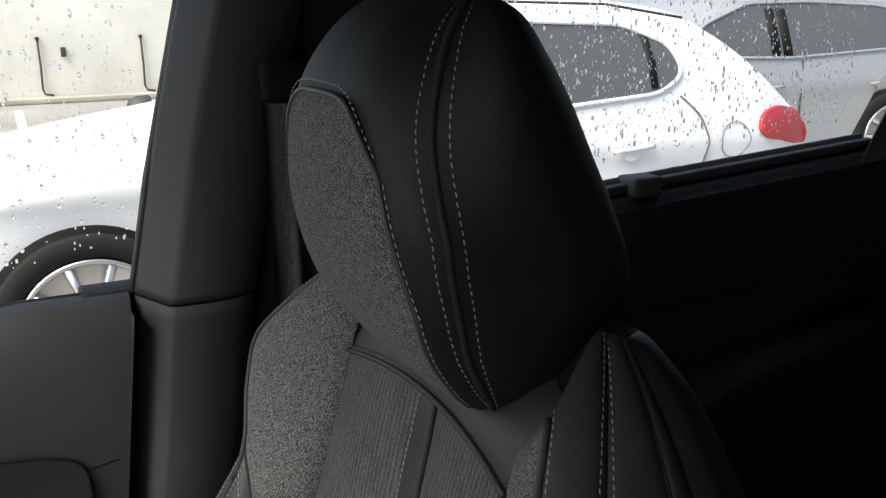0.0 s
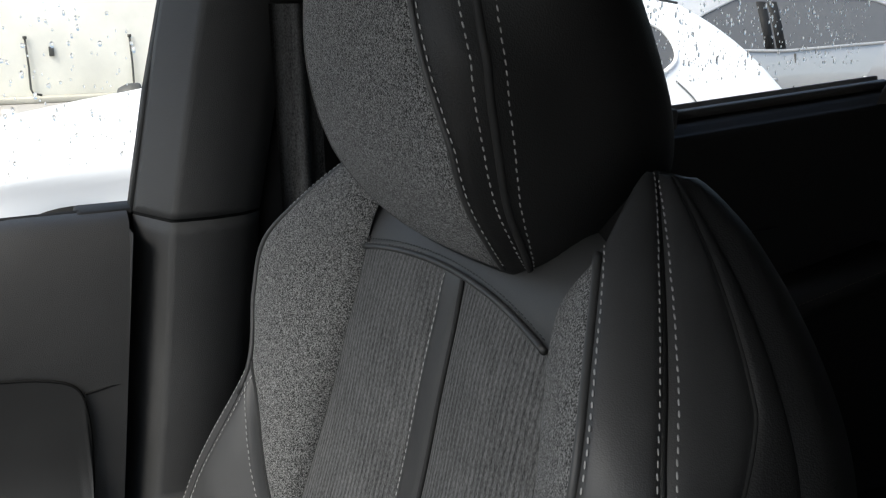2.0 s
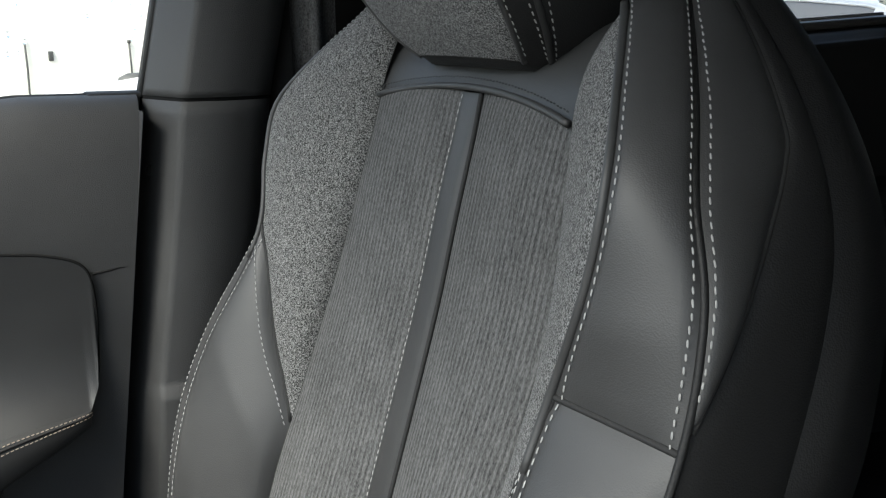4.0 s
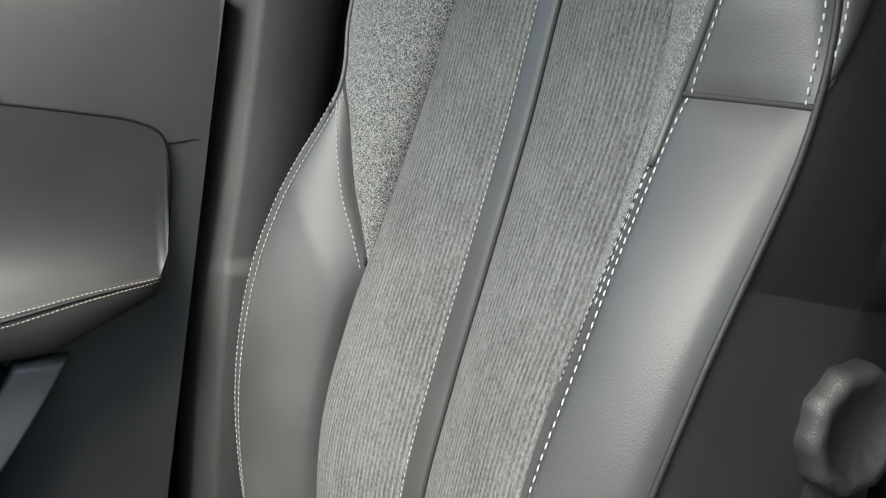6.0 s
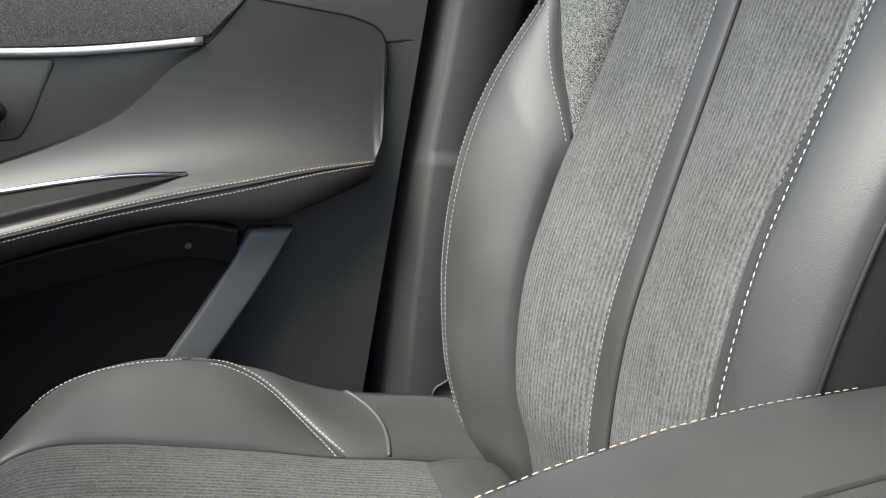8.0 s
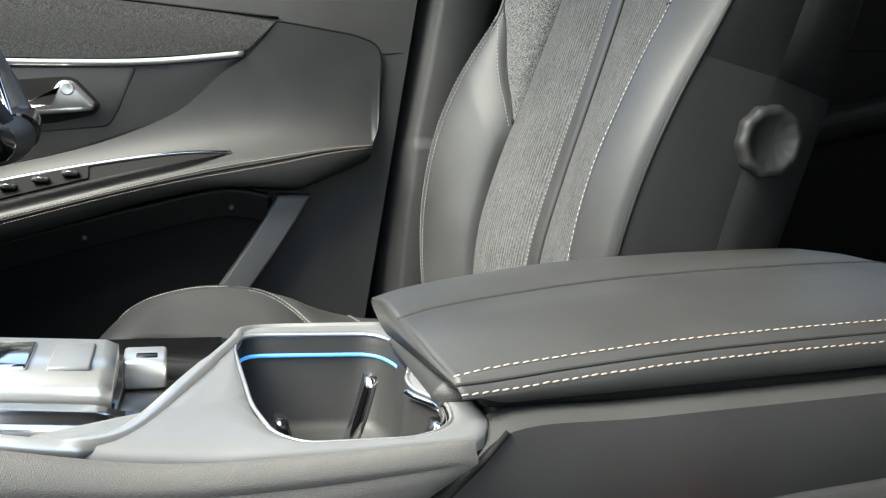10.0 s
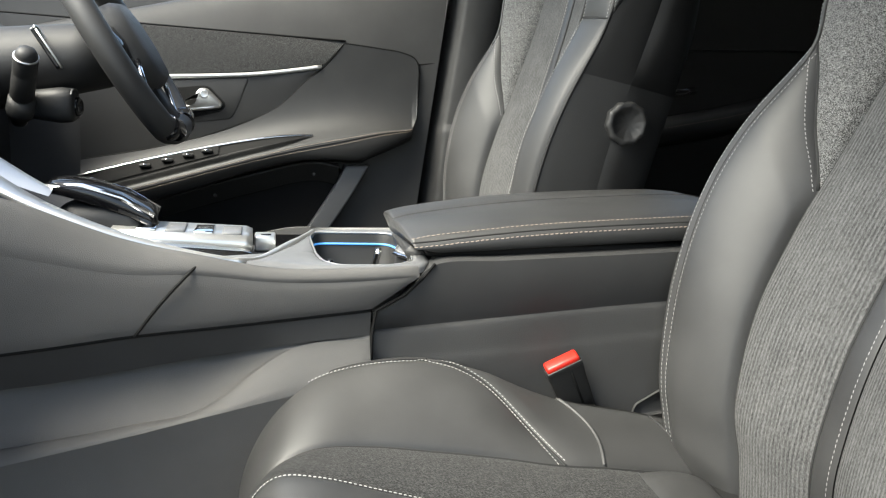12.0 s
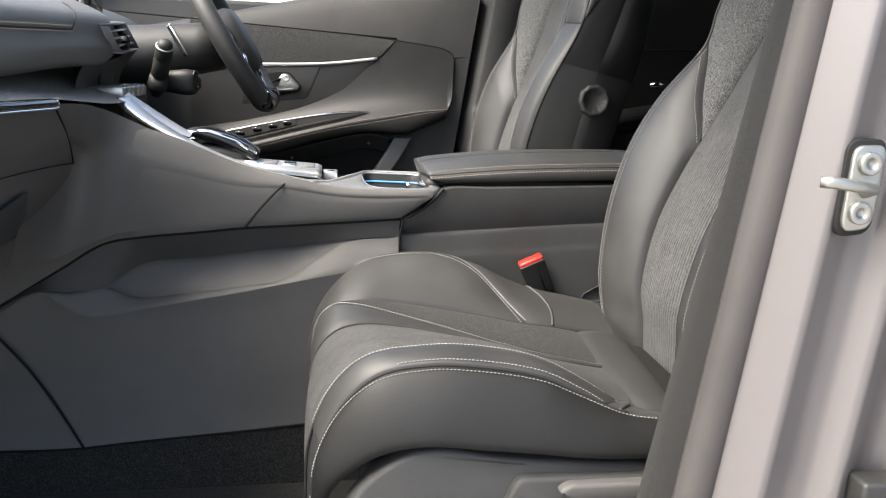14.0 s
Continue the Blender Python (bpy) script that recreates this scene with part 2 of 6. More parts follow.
def seam_row(seam, patches, away, gap, lift=0.0008):
    """A row of stitches beside a seam: each point moved gap metres over the panels, off the side named by away."""
    P, N = [], []
    for pt in patches:
        k, t = np.meshgrid(np.linspace(0, 1, 121), np.linspace(0, 1, 61), indexing='ij')
        P.append(pt.pos(t, k).reshape(-1, 3))
        N.append(pt.normal(t, k).reshape(-1, 3))
    P, N = np.concatenate(P), np.concatenate(N)
    row = []
    for i in range(1, len(seam) - 1):
        d = unit(seam[i + 1] - seam[i - 1])
        n = N[np.argmin(((P - seam[i]) ** 2).sum(1))]
        c = unit(np.cross(n, d))
        to = away - seam[i]
        c = c if c @ to > 0 else -c
        q = seam[i] + c * gap
        j = np.argmin(((P - q) ** 2).sum(1))
        q = q - N[j] * ((q - P[j]) @ N[j])
        row.append((q + N[j] * lift, N[j]))
    return row


def resample(pn, step):
    P = np.array([p for p, _ in pn])
    N = np.array([q for _, q in pn])
    d = np.concatenate([[0], np.cumsum(np.linalg.norm(np.diff(P, axis=0), axis=1))])
    n = max(2, int(d[-1] / step))
    s = np.linspace(0, d[-1], n + 1)
    return np.stack([np.interp(s, d, P[:, i]) for i in range(3)], 1), np.stack([np.interp(s, d, N[:, i]) for i in range(3)], 1)


def stitch_into(bm, pn, step=0.0050, length=0.0031, w=0.00045, h=0.0005):
    """A row of thread stitches, each a small lozenge-ended bar, slightly askew."""
    P, N = resample(pn, step)
    D = unit(P[1:] - P[:-1])
    N = unit(N[:-1])
    m_ = len(D)
    D = unit(D + np.cross(N, D) * np.random.uniform(0.03, 0.14, (m_, 1)))
    C = unit(np.cross(N, D))
    O = P[:-1] + C * np.random.uniform(-0.00015, 0.00015, (m_, 1))
    L = D * length * np.random.uniform(0.9, 1.06, (m_, 1))
    V = np.stack([np.stack([O + L * a + C * w * k, O + L * a + N * h * k, O + L * a - C * w * k], 1) for a, k in ((0, 0.35), (0.2, 1), (0.8, 1), (1, 0.35))], 1).tolist()
    for four in V:
        ring = [[bm.verts.new(p) for p in three] for three in four]
        for j in range(3):
            for m_ in range(2):
                bm.faces.new((ring[j][m_], ring[j + 1][m_], ring[j + 1][m_ + 1], ring[j][m_ + 1]))


def stitches(lines, **kw):
    bm = bmesh.new()
    for pn in lines:
        stitch_into(bm, pn, **kw)
    return bm


def tube_into(bm, pts, r, n=8, cap=True):
    P = [np.array(p, float) for p in pts]
    last = np.array((0.3, 0.9, 0.2))
    rings = []
    for i, p in enumerate(P):
        d = unit(P[min(i + 1, len(P) - 1)] - P[max(i - 1, 0)])
        a = unit(last - d * (last @ d))
        last = a
        c = np.cross(d, a)
        rr = r(i / (len(P) - 1)) if callable(r) else r
        ang = np.arange(n)[:, None] * (2 * math.pi / n)
        rings.append([bm.verts.new(v) for v in (p + (a * np.cos(ang) + c * np.sin(ang)) * rr).tolist()])
    for A, B in zip(rings, rings[1:]):
        for j in range(n):
            bm.faces.new((A[j], A[(j + 1) % n], B[(j + 1) % n], B[j]))
    if cap:
        bm.faces.new(rings[0])
        bm.faces.new(rings[-1])


def tube(pts, r, n=8):
    bm = bmesh.new()
    tube_into(bm, pts, r, n)
    bmesh.ops.recalc_face_normals(bm, faces=bm.faces)
    return bm


def pts_of(pn):
    return [p for p, _ in pn]


def box(lo, hi, bev=0.004, seg=2):
    bm = bmesh.new()
    bmesh.ops.create_cube(bm, size=1)
    lo, hi = np.array(lo, float), np.array(hi, float)
    for v in bm.verts:
        v.co = Vector((lo + hi) / 2 + np.array(v.co) * (hi - lo))
    if bev:
        bmesh.ops.bevel(bm, geom=bm.edges[:], offset=bev, segments=seg, affect='EDGES', profile=0.5)
    return bm


def loft(sections, caps=True, closed=True):
    """Joins rings of points, one after the other."""
    bm = bmesh.new()
    R = [[bm.verts.new(p) for p in sec] for sec in sections]
    n = len(R[0])
    for A, B in zip(R, R[1:]):
        for j in range(n if closed else n - 1):
            bm.faces.new((A[j], A[(j + 1) % n], B[(j + 1) % n], B[j]))
    if caps and closed:
        bm.faces.new(R[0])
        bm.faces.new(R[-1])
    bmesh.ops.recalc_face_normals(bm, faces=bm.faces)
    return bm


def smooth_outline(pts, per=6, closed=True):
    """Rounds an outline of 2D points."""
    P = [np.array(p, float) for p in pts]
    n = len(P)
    out = []
    for i in range(n):
        p0, p1, p2, p3 = P[i - 1], P[i], P[(i + 1) % n], P[(i + 2) % n]
        for k in range(per):
            t = k / per
            out.append(0.5 * (2 * p1 + (p2 - p0) * t + (2 * p0 - 5 * p1 + 4 * p2 - p3) * t * t + (3 * p1 - p0 - 3 * p2 + p3) * t ** 3))
    return out


def rounded(pts, r=0.01, seg=4):
    """Cuts the corners of a straight-sided outline to arcs of about the radius r."""
    out = []
    n = len(pts)
    for i in range(n):
        p = np.array(pts[i][:2], float)
        rr = pts[i][2] if len(pts[i]) > 2 else r
        a, b = np.array(pts[i - 1][:2], float), np.array(pts[(i + 1) % n][:2], float)
        da, db = a - p, b - p
        la, lb = np.linalg.norm(da), np.linalg.norm(db)
        q = min(rr, la * 0.49, lb * 0.49)
        pa, pb = p + da / la * q, p + db / lb * q
        for k in range(seg + 1):
            t = k / seg
            out.append((1 - t) ** 2 * pa + 2 * t * (1 - t) * p + t * t * pb)
    return out


def plate(outline, place, thick=0.01, edge=0.003, dome=0.0):
    """A panel from a 2D outline: a wall, a rounded rim and a face. place(a, b, d): the point d metres out of the face's plane."""
    bm = bmesh.new()
    O = [np.array(p, float) for p in outline]
    n = len(O)
    area = sum(O[i][0] * O[(i + 1) % n][1] - O[(i + 1) % n][0] * O[i][1] for i in range(n))
    sgn = 1 if area > 0 else -1
    inner = []
    for i in range(n):
        d = unit(O[(i + 1) % n] - O[i - 1])
        inner.append(np.array((-d[1], d[0])) * sgn)
    rings = []
    for off, dep in ((0, -thick), (0, -edge), (edge * 0.3, -edge * 0.3), (edge, 0)):
        rings.append([bm.verts.new(place(*(p + q * off), dep)) for p, q in zip(O, inner)])
    for A, B in zip(rings, rings[1:]):
        for j in range(n):
            bm.faces.new((A[j], A[(j + 1) % n], B[(j + 1) % n], B[j]))
    top = bm.faces.new(rings[-1])
    bmesh.ops.triangulate(bm, faces=[top])
    bmesh.ops.recalc_face_normals(bm, faces=bm.faces)
    return bm


def disc(center, axis, r, depth, n=32, prof=None):
    """A turned piece round an axis; prof: (radius share, depth share) pairs."""
    ax = unit(np.array(axis, float))
    a = unit(np.cross(ax, (0.31, 0.2, 0.93)))
    b = np.cross(ax, a)
    prof = prof or [(1, 0), (1, 0.8), (0.93, 1), (0, 1)]
    return loft([[np.array(center) + (a * math.cos(q) + b * math.sin(q)) * r * max(k, 1e-3) + ax * depth * d for q in (2 * math.pi * j / n for j in range(n))] for k, d in prof])


# ---- front seats ----
BACK_U = [0.0, 0.05, 0.10, 0.19, 0.28, 0.36, 0.46, 0.525, 0.57, 0.61, 0.65, 0.69]


def back_line(half, fore, sgn):
    """A line up the backrest in its own axes: x back, y across, z up along the back."""
    return cat([(-f, sgn * h, u) for h, f, u in zip(half, fore, BACK_U)])


def backrest_lines(s, firm=False):
    mid = [-0.030, -0.010, 0.009, 0.021, 0.018, 0.012, 0.005, 0.003, 0.001, 0.000, -0.006, -0.012]
    dish = [0.016, 0.016, 0.020, 0.021, 0.019, 0.014, 0.010, 0.009, 0.009, 0.010, 0.010, 0.010]
    pan = [0.112, 0.120, 0.129, 0.140, 0.144, 0.143, 0.138, 0.132, 0.127, 0.121, 0.114, 0.106]
    reach = [m + d for m, d in zip(mid, dish)]
    edge = [0.198, 0.209, 0.215, 0.222, 0.2275, 0.2265, 0.211, 0.228, 0.229, 0.203, 0.166, 0.126]
    edge_fore = [0.015, 0.043, 0.066, 0.089, 0.096, 0.086, 0.060, 0.058, 0.055, 0.038, 0.016, 0.000]
    gus = [0.222, 0.240, 0.252, 0.263, 0.267, 0.268, 0.260, 0.252, 0.238, 0.212, 0.176, 0.137]
    gus_fore = [0.000, 0.025, 0.045, 0.065, 0.067, 0.056, 0.032, 0.026, 0.023, 0.016, 0.001, -0.022]
    if firm:  # the bolster on the console side stands steeper and its panel is fuller
        pan = [0.121, 0.129, 0.138, 0.147, 0.147, 0.148, 0.146, 0.138, 0.130, 0.123, 0.115, 0.106]
        reach = [-0.026, -0.006, 0.018, 0.036, 0.037, 0.025, 0.010, 0.008, 0.008, 0.007, 0.001, -0.005]
        edge = [0.201, 0.210, 0.215, 0.2195, 0.222, 0.2205, 0.206, 0.219, 0.219, 0.193, 0.157, 0.120]
        edge_fore = [0.014, 0.041, 0.063, 0.085, 0.0915, 0.079, 0.051, 0.052, 0.0525, 0.037, 0.015, -0.003]
        gus = [0.220, 0.239, 0.252, 0.264, 0.2705, 0.2745, 0.272, 0.264, 0.243, 0.215, 0.177, 0.132]
        gus_fore = [-0.001, 0.026, 0.047, 0.069, 0.072, 0.062, 0.036, 0.030, 0.028, 0.014, -0.006, -0.030]
    c = back_line([0.0] * 12, mid, s)
    p = back_line(pan, reach, s)
    e = back_line(edge, edge_fore, s)
    g = back_line(gus, gus_fore, s)
    h = back_line([0.228, 0.250, 0.262, 0.271, 0.275, 0.276, 0.272, 0.266, 0.254, 0.230, 0.192, 0.142],
                  [-0.045, -0.030, -0.020, -0.012, -0.010, -0.014, -0.026, -0.034, -0.038, -0.038, -0.038, -0.036], s)
    k = back_line([0.208, 0.226, 0.236, 0.244, 0.248, 0.249, 0.247, 0.238, 0.224, 0.202, 0.170, 0.125],
                  [-0.080, -0.082, -0.084, -0.086, -0.088, -0.092, -0.098, -0.100, -0.098, -0.090, -0.076, -0.058], s)
    return c, p, e, g, h, k


def at_u(u):
    """The share along the backrest's lines at the height u."""
    return np.interp(u, BACK_U, [i / 11 for i in range(12)])


def build_seat(name, label, cy, dx, dz, lean, s):
    """One front seat; s is the side, +1 or -1, on which the door lies."""
    seat = thing(name, label, "car seat", (dx, cy, dz + 0.42))
    M = pose(0.10, 0, 0.15, 0, lean, 0)
    F = (-1, 0, 0.1)
    # backrest shell: rear half and core
    lines = {q: backrest_lines(q, s > 0 and q < 0) for q in (1, -1)}
    core = sheet(lambda a, b: lines[1][5](a) * (1 - b) + lines[-1][5](a) * b + np.array((0.016 * math.sin(math.pi * b), 0, 0)), 40, 16)
    back = part("backrest", core, LEATHER_SHADED, seat, "black leather-covered backrest shell", M)
    # centre panel in two halves with a leather strip between them
    top = at_u(0.602)
    threads, dark_threads = [], []
    for q in (1, -1):
        c, p, e, g, h, k = lines[q]
        w = shifted(c, 0, lambda u, q=q: q * (0.0125 + 0.004 * (1 - u)))
        panel = Patch(w, p, 0.0, lambda t: at_u(0.607 - 0.012 * t ** 2), 0.007, F, 1.3)
        part("centre_panel", panel.bm(22, 90), RIB, back, "grey ribbed cloth")
        crown = at_u(0.650) if s > 0 and q < 0 else 1.0
        tri = lambda t: at_u(0.327 + 0.143 * t ** 0.9)
        cloth = Patch(p, e, tri, lambda t, firm=crown < 1.0: at_u(0.612 + 0.038 * np.asarray(t, float) ** 0.7) if firm else at_u(0.69 - 0.03 * (1 - t)), 0.006 if s > 0 and q < 0 else 0.012, (-1, -q * 0.35, 0.1), 1.1)
        part("shoulder_panel", cloth.bm(16, 60), CLOTH, back, "grey melange cloth")
        low = Patch(p, e, 0.0, tri, 0.002 if s > 0 and q < 0 else 0.016, (-1, -q * 0.3, 0.1), 1.0)
        part("side_bolster", low.bm(18, 70), LEATHER, back, "black leather bolster")
        cut = at_u(0.474)
        fa = Patch(e, g, 0.0, cut, 0.010, (-0.8, q, 0), 0.9)
        part("bolster_edge", fa.bm(12, 60), LEATHER, back, "black leather")
        fb = Patch(e, g, cut, lambda t, crown=crown: crown + (1 - crown) * np.clip(t * 1.2, 0, 1), 0.007, (-0.8, q, 0), 0.9)
        part("shoulder_edge", fb.bm(12, 50), LEATHER, back, "black leather")
        split = at_u(0.40)
        blend = lambda u: np.clip((u - at_u(0.478)) / (at_u(0.60) - at_u(0.478)), 0, 1) ** 0.8 * 0.74
        hem = lambda u, g=g, h=h: g(u) * (1 - blend(np.asarray(u, float)))[..., None] + h(u) * blend(np.asarray(u, float))[..., None]
        sa = Patch(g, hem, at_u(0.482), 1.0, 0.005, (0, q, 0), 1)
        part("side_gusset", sa.bm(8, 50), LEATHER, back, "black leather gusset tapering to a point")
        part("side_panel", Patch(hem, h, split, 1.0, 0.003, (0, q, 0), 1).bm(8, 50), LEATHER_SHADED, back)
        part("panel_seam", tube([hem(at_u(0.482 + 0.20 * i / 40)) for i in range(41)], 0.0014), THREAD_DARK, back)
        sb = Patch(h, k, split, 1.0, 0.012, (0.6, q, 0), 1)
        part("rear_side_panel", sb.bm(8, 50), LEATHER_SHADED, back)
        sc = Patch(g, h, 0.0, split, 0.002, (0, q, 0), 1)
        part("side_cover", sc.bm(8, 40), PLASTIC_HARD, back, "textured black plastic side cover")
        sd = Patch(h, k, 0.0, split, 0.008, (0.6, q, 0), 1)
        part("rear_side_cover", sd.bm(8, 40), PLASTIC_HARD, back)
        # piping and stitching
        part("piping", tube([e(k) + np.array((-0.001, 0, 0)) for k in np.linspace(at_u(0.44), crown, 61)], 0.0023), LEATHER, back, "black leather piping")
        part("piping", tube(pts_of(Patch(e, g, 0, 1, 0, F).line(0.02, 80, 0.0, 0.02, cut)), 0.0014), THREAD_DARK, back)
        part("piping", tube([g(at_u(0.04 + 0.65 * i / 90)) for i in range(91)], 0.0018), LEATHER_SHADED, back)
        part("panel_seam", tube([p(at_u(0.005 + 0.595 * i / 70)) + np.array((0.0012, 0, 0)) for i in range(71)], 0.0016), THREAD_DARK, back, "sewn seam")
        part("panel_seam", tube([cloth.base(t / 20, 0) for t in range(21)], 0.0019), THREAD_DARK, back)
        part("panel_seam", tube([fb.base(t / 20, 0) for t in range(21)], 0.0016), THREAD_DARK, back)
        threads += [low.line(0.93, 160, 0.0006, 0.06 if q == s or s < 0 else 0.86), fb.line(0.10, 90), fb.line(0.93, 90), sa.line(0.12, 90, 0.0006, 0.04)]
        threads += [fa.line(0.09, 160, 0.0006, 0.06)]
        threads.append(low.across(0.975))
    c, p, e, g, h, k = lines[1]
    strip = Patch(shifted(c, -0.0015, lambda u: -0.0125 - 0.004 * (1 - u)), shifted(c, -0.0015, lambda u: 0.0125 + 0.004 * (1 - u)), 0, top, 0.003, F, 0.8)
    part("centre_strip", strip.bm(8, 80), LEATHER, back, "black leather strip")
    part("panel_seam", tube(pts_of(strip.line(0.0 if s > 0 else 1.0, 80, 0.0004)), 0.0017), THREAD_DARK, back)
    threads.append(strip.line(0.84 if s > 0 else 0.16, 160))
    # leather collar over the centre panel, going back below the headrest
    yoke_u = lambda y: 0.605 - 0.012 * (abs(y) / 0.118) ** 2
    yoke_x = lambda y: -(0.004 + 0.006 * (y / 0.118) ** 2)

    def collar_face(a, b):
        y = (b - 0.5) * 0.30
        return np.array((yoke_x(y) + 0.001 + 0.050 * a ** 1.5 * (1 - 0.75 * (y / 0.15) ** 2), y, yoke_u(y) + (0.052 + 0.6 * (0.605 - yoke_u(y))) * math.sin(a * 1.35)))
    part("collar", sheet(collar_face, 10, 24), LEATHER, back, "black leather collar")
    yoke = [np.array((yoke_x(y) - 0.001, y, yoke_u(y))) for y in np.linspace(-0.125, 0.125, 44)]
    part("piping", tube(yoke, 0.0022), LEATHER, back)
    dark_threads.append([(q + np.array((-0.001, 0, 0.006)), np.array((-1, 0, 0))) for q in yoke])
    # shoulders and top close over behind the headrest
    ends = [[lines[q][i](at_u(0.650) if s > 0 and q < 0 and i == 2 else 1.0) for i in (2, 5)] for q in (1, -1)]
    part("top_cover", sheet(lambda a, b: (ends[0][0] * (1 - a) + ends[0][1] * a) * (1 - b) + (ends[1][0] * (1 - a) + ends[1][1] * a) * b + np.array((0, 0, 0.010 * math.sin(math.pi * a))) + np.array((0.032, 0, -0.034)) * (1 - a) * (4 * b * (1 - b)) ** 0.35, 8, 40), LEATHER_SHADED, back)
    part("stitching", stitches(threads), THREAD, back, "pale contrast stitching")
    part("dark_stitching", stitches(dark_threads, step=0.004, length=0.003), THREAD_DARK, back, "black stitching")
    # recliner knob on the inner side
    kn = disc((0.024, -s * 0.270, 0.350), (0, -s, 0), 0.030, 0.024, 40, [(0.8, -0.2), (1, 0), (1, 0.55), (0.93, 0.75), (0.72, 0.75), (0.66, 0.62), (0, 0.62)])
    for i, v in enumerate(kn.verts):
        d = np.array(v.co) - np.array((0.024, v.co[1], 0.350))
        a = math.atan2(d[2], d[0])
        v.co = Vector(np.array((0.024, v.co[1], 0.350)) + d * (1 - 0.035 * (1 + math.cos(10 * a))))
    part("recliner_knob", kn, PLASTIC_HARD, back, "black ribbed recliner knob")

    # headrest
    hu = [0.618, 0.635, 0.66, 0.69, 0.72, 0.75, 0.78, 0.81, 0.835, 0.852, 0.862]
    hf = [0.010, 0.036, 0.062, 0.080, 0.094, 0.103, 0.108, 0.104, 0.094, 0.080, 0.062]
    hr = [-0.045, -0.066, -0.082, -0.088, -0.079, -0.059, -0.035, -0.013, 0.006, 0.018, 0.030]
    hw = [0.070, 0.092, 0.104, 0.111, 0.115, 0.119, 0.121, 0.118, 0.108, 0.090, 0.055]
    wf = [0.072, 0.090, 0.099, 0.097, 0.090, 0.081, 0.072, 0.062, 0.05, 0.04, 0.02]
    smooth = {}
    for key, tab in (("u", hu), ("f", hf), ("r", hr), ("w", hw), ("c", wf)):
        smooth[key] = cat([(v,) for v in tab])

    def ring(a, b):
        """b from 0, the middle of the front, to 1, the middle of the rear."""
        u, f, r, w, cw = (float(smooth[x](a)[0]) for x in "ufrwc")
        cw = min(cw, w * 0.89)
        sw = min(w * 0.965, cw + 0.024)
        prof = cat([(0, f), (cw * 0.55, f - 0.002), (cw, f - 0.007), (sw, f - 0.020), (w, f * 0.62 + r * 0.38 - 0.004), (w * 0.97, f * 0.3 + r * 0.7), (w * 0.72, r + 0.003), (w * 0.35, r), (0, r - 0.001)])
        y, x = prof(b)
        return y, x, u
    def head(q):
        return lambda a, b: (lambda t: np.array((-t[1], q * t[0], t[2])))(ring(a, b))
    hbm = bmesh.new()
    na, nb = 48, 40
    grid = []
    for i in range(na + 1):
        row = []
        for j in range(2 * nb):
            q, b = (1, j / nb) if j <= nb else (-1, (2 * nb - j) / nb)
            row.append(hbm.verts.new(head(q)(i / na, b)))
        grid.append(row)
    for A, B in zip(grid, grid[1:]):
        for j in range(2 * nb):
            hbm.faces.new((A[j], A[(j + 1) % (2 * nb)], B[(j + 1) % (2 * nb)], B[j]))
    hbm.faces.new(grid[0])
    hbm.faces.new(grid[-1])
    bmesh.ops.recalc_face_normals(hbm, faces=hbm.faces)
    headrest = part("headrest", hbm, LEATHER_SHADED, seat, "large black leather headrest with cloth insert", M)
    # cloth insert on the front, with an arched top
    def insert(a, b):
        y = 2 * b - 1
        lim = 0.638 - 0.125 * abs(y) ** 4.5
        aa = 0.03 + a * (lim - 0.03)
        p = head(1 if y >= 0 else -1)(aa, abs(y) * 0.25)
        return p + np.array((-0.0022 * (1 - y ** 8) - 0.0006, 0, 0))
    part("cloth_insert", sheet(insert, 50, 36), CLOTH, headrest, "grey melange cloth insert")
    hth, seam = [], []
    for q in (1, -1):
        hq = head(q)
        def nrm(a, b, hq=hq):
            n = unit(np.cross(hq(a + 0.01, b) - hq(a - 0.01, b), hq(a, min(b + 0.01, 1)) - hq(a, b - 0.01)))
            return n if n[0] < 0 or abs(n[0]) < 0.3 else -n
        def out(a, b, l, hq=hq, q=q):
            n = nrm(a, b)
            if n[1] * q < 0 and abs(n[1]) > abs(n[0]):
                n = -n
            return (hq(a, b) + n * l, n)
        seam.append([out(0.03 + 0.483 * i / 50, 0.25, 0.0)[0] for i in range(51)])
        hth.append([out(0.05 + 0.46 * i / 90, 0.268, 0.0006) for i in range(91)])
        hth.append([out(0.05 + 0.93 * i / 120, 0.380, 0.0006) for i in range(121)])
        hth.append([out(0.05 + 0.93 * i / 120, 0.430, 0.0006) for i in range(121)])
        part("piping", tube([out(0.02 + 0.97 * i / 80, 0.405, 0.0003)[0] for i in range(81)], 0.0022), THREAD_DARK, headrest)
    arch = [insert(1.0, 0.01 + 0.98 * i / 40) for i in range(41)]
    part("piping", tube(seam[0] + arch[::-1][1:-1] + seam[1][::-1], 0.0019), LEATHER, headrest, "thin black piping")
    hth.append([(q + np.array((-0.001, 0, 0.006)), np.array((-1, 0, 0.3))) for q in arch])
    part("stitching", stitches(hth), THREAD, headrest, "pale contrast stitching")

    # cushion: lines run from the rear to the nose and down its front
    Z = -0.42
    def cl(pts, q):
        return cat([(x, q * y, z + Z) for x, y, z in pts])
    front = {}
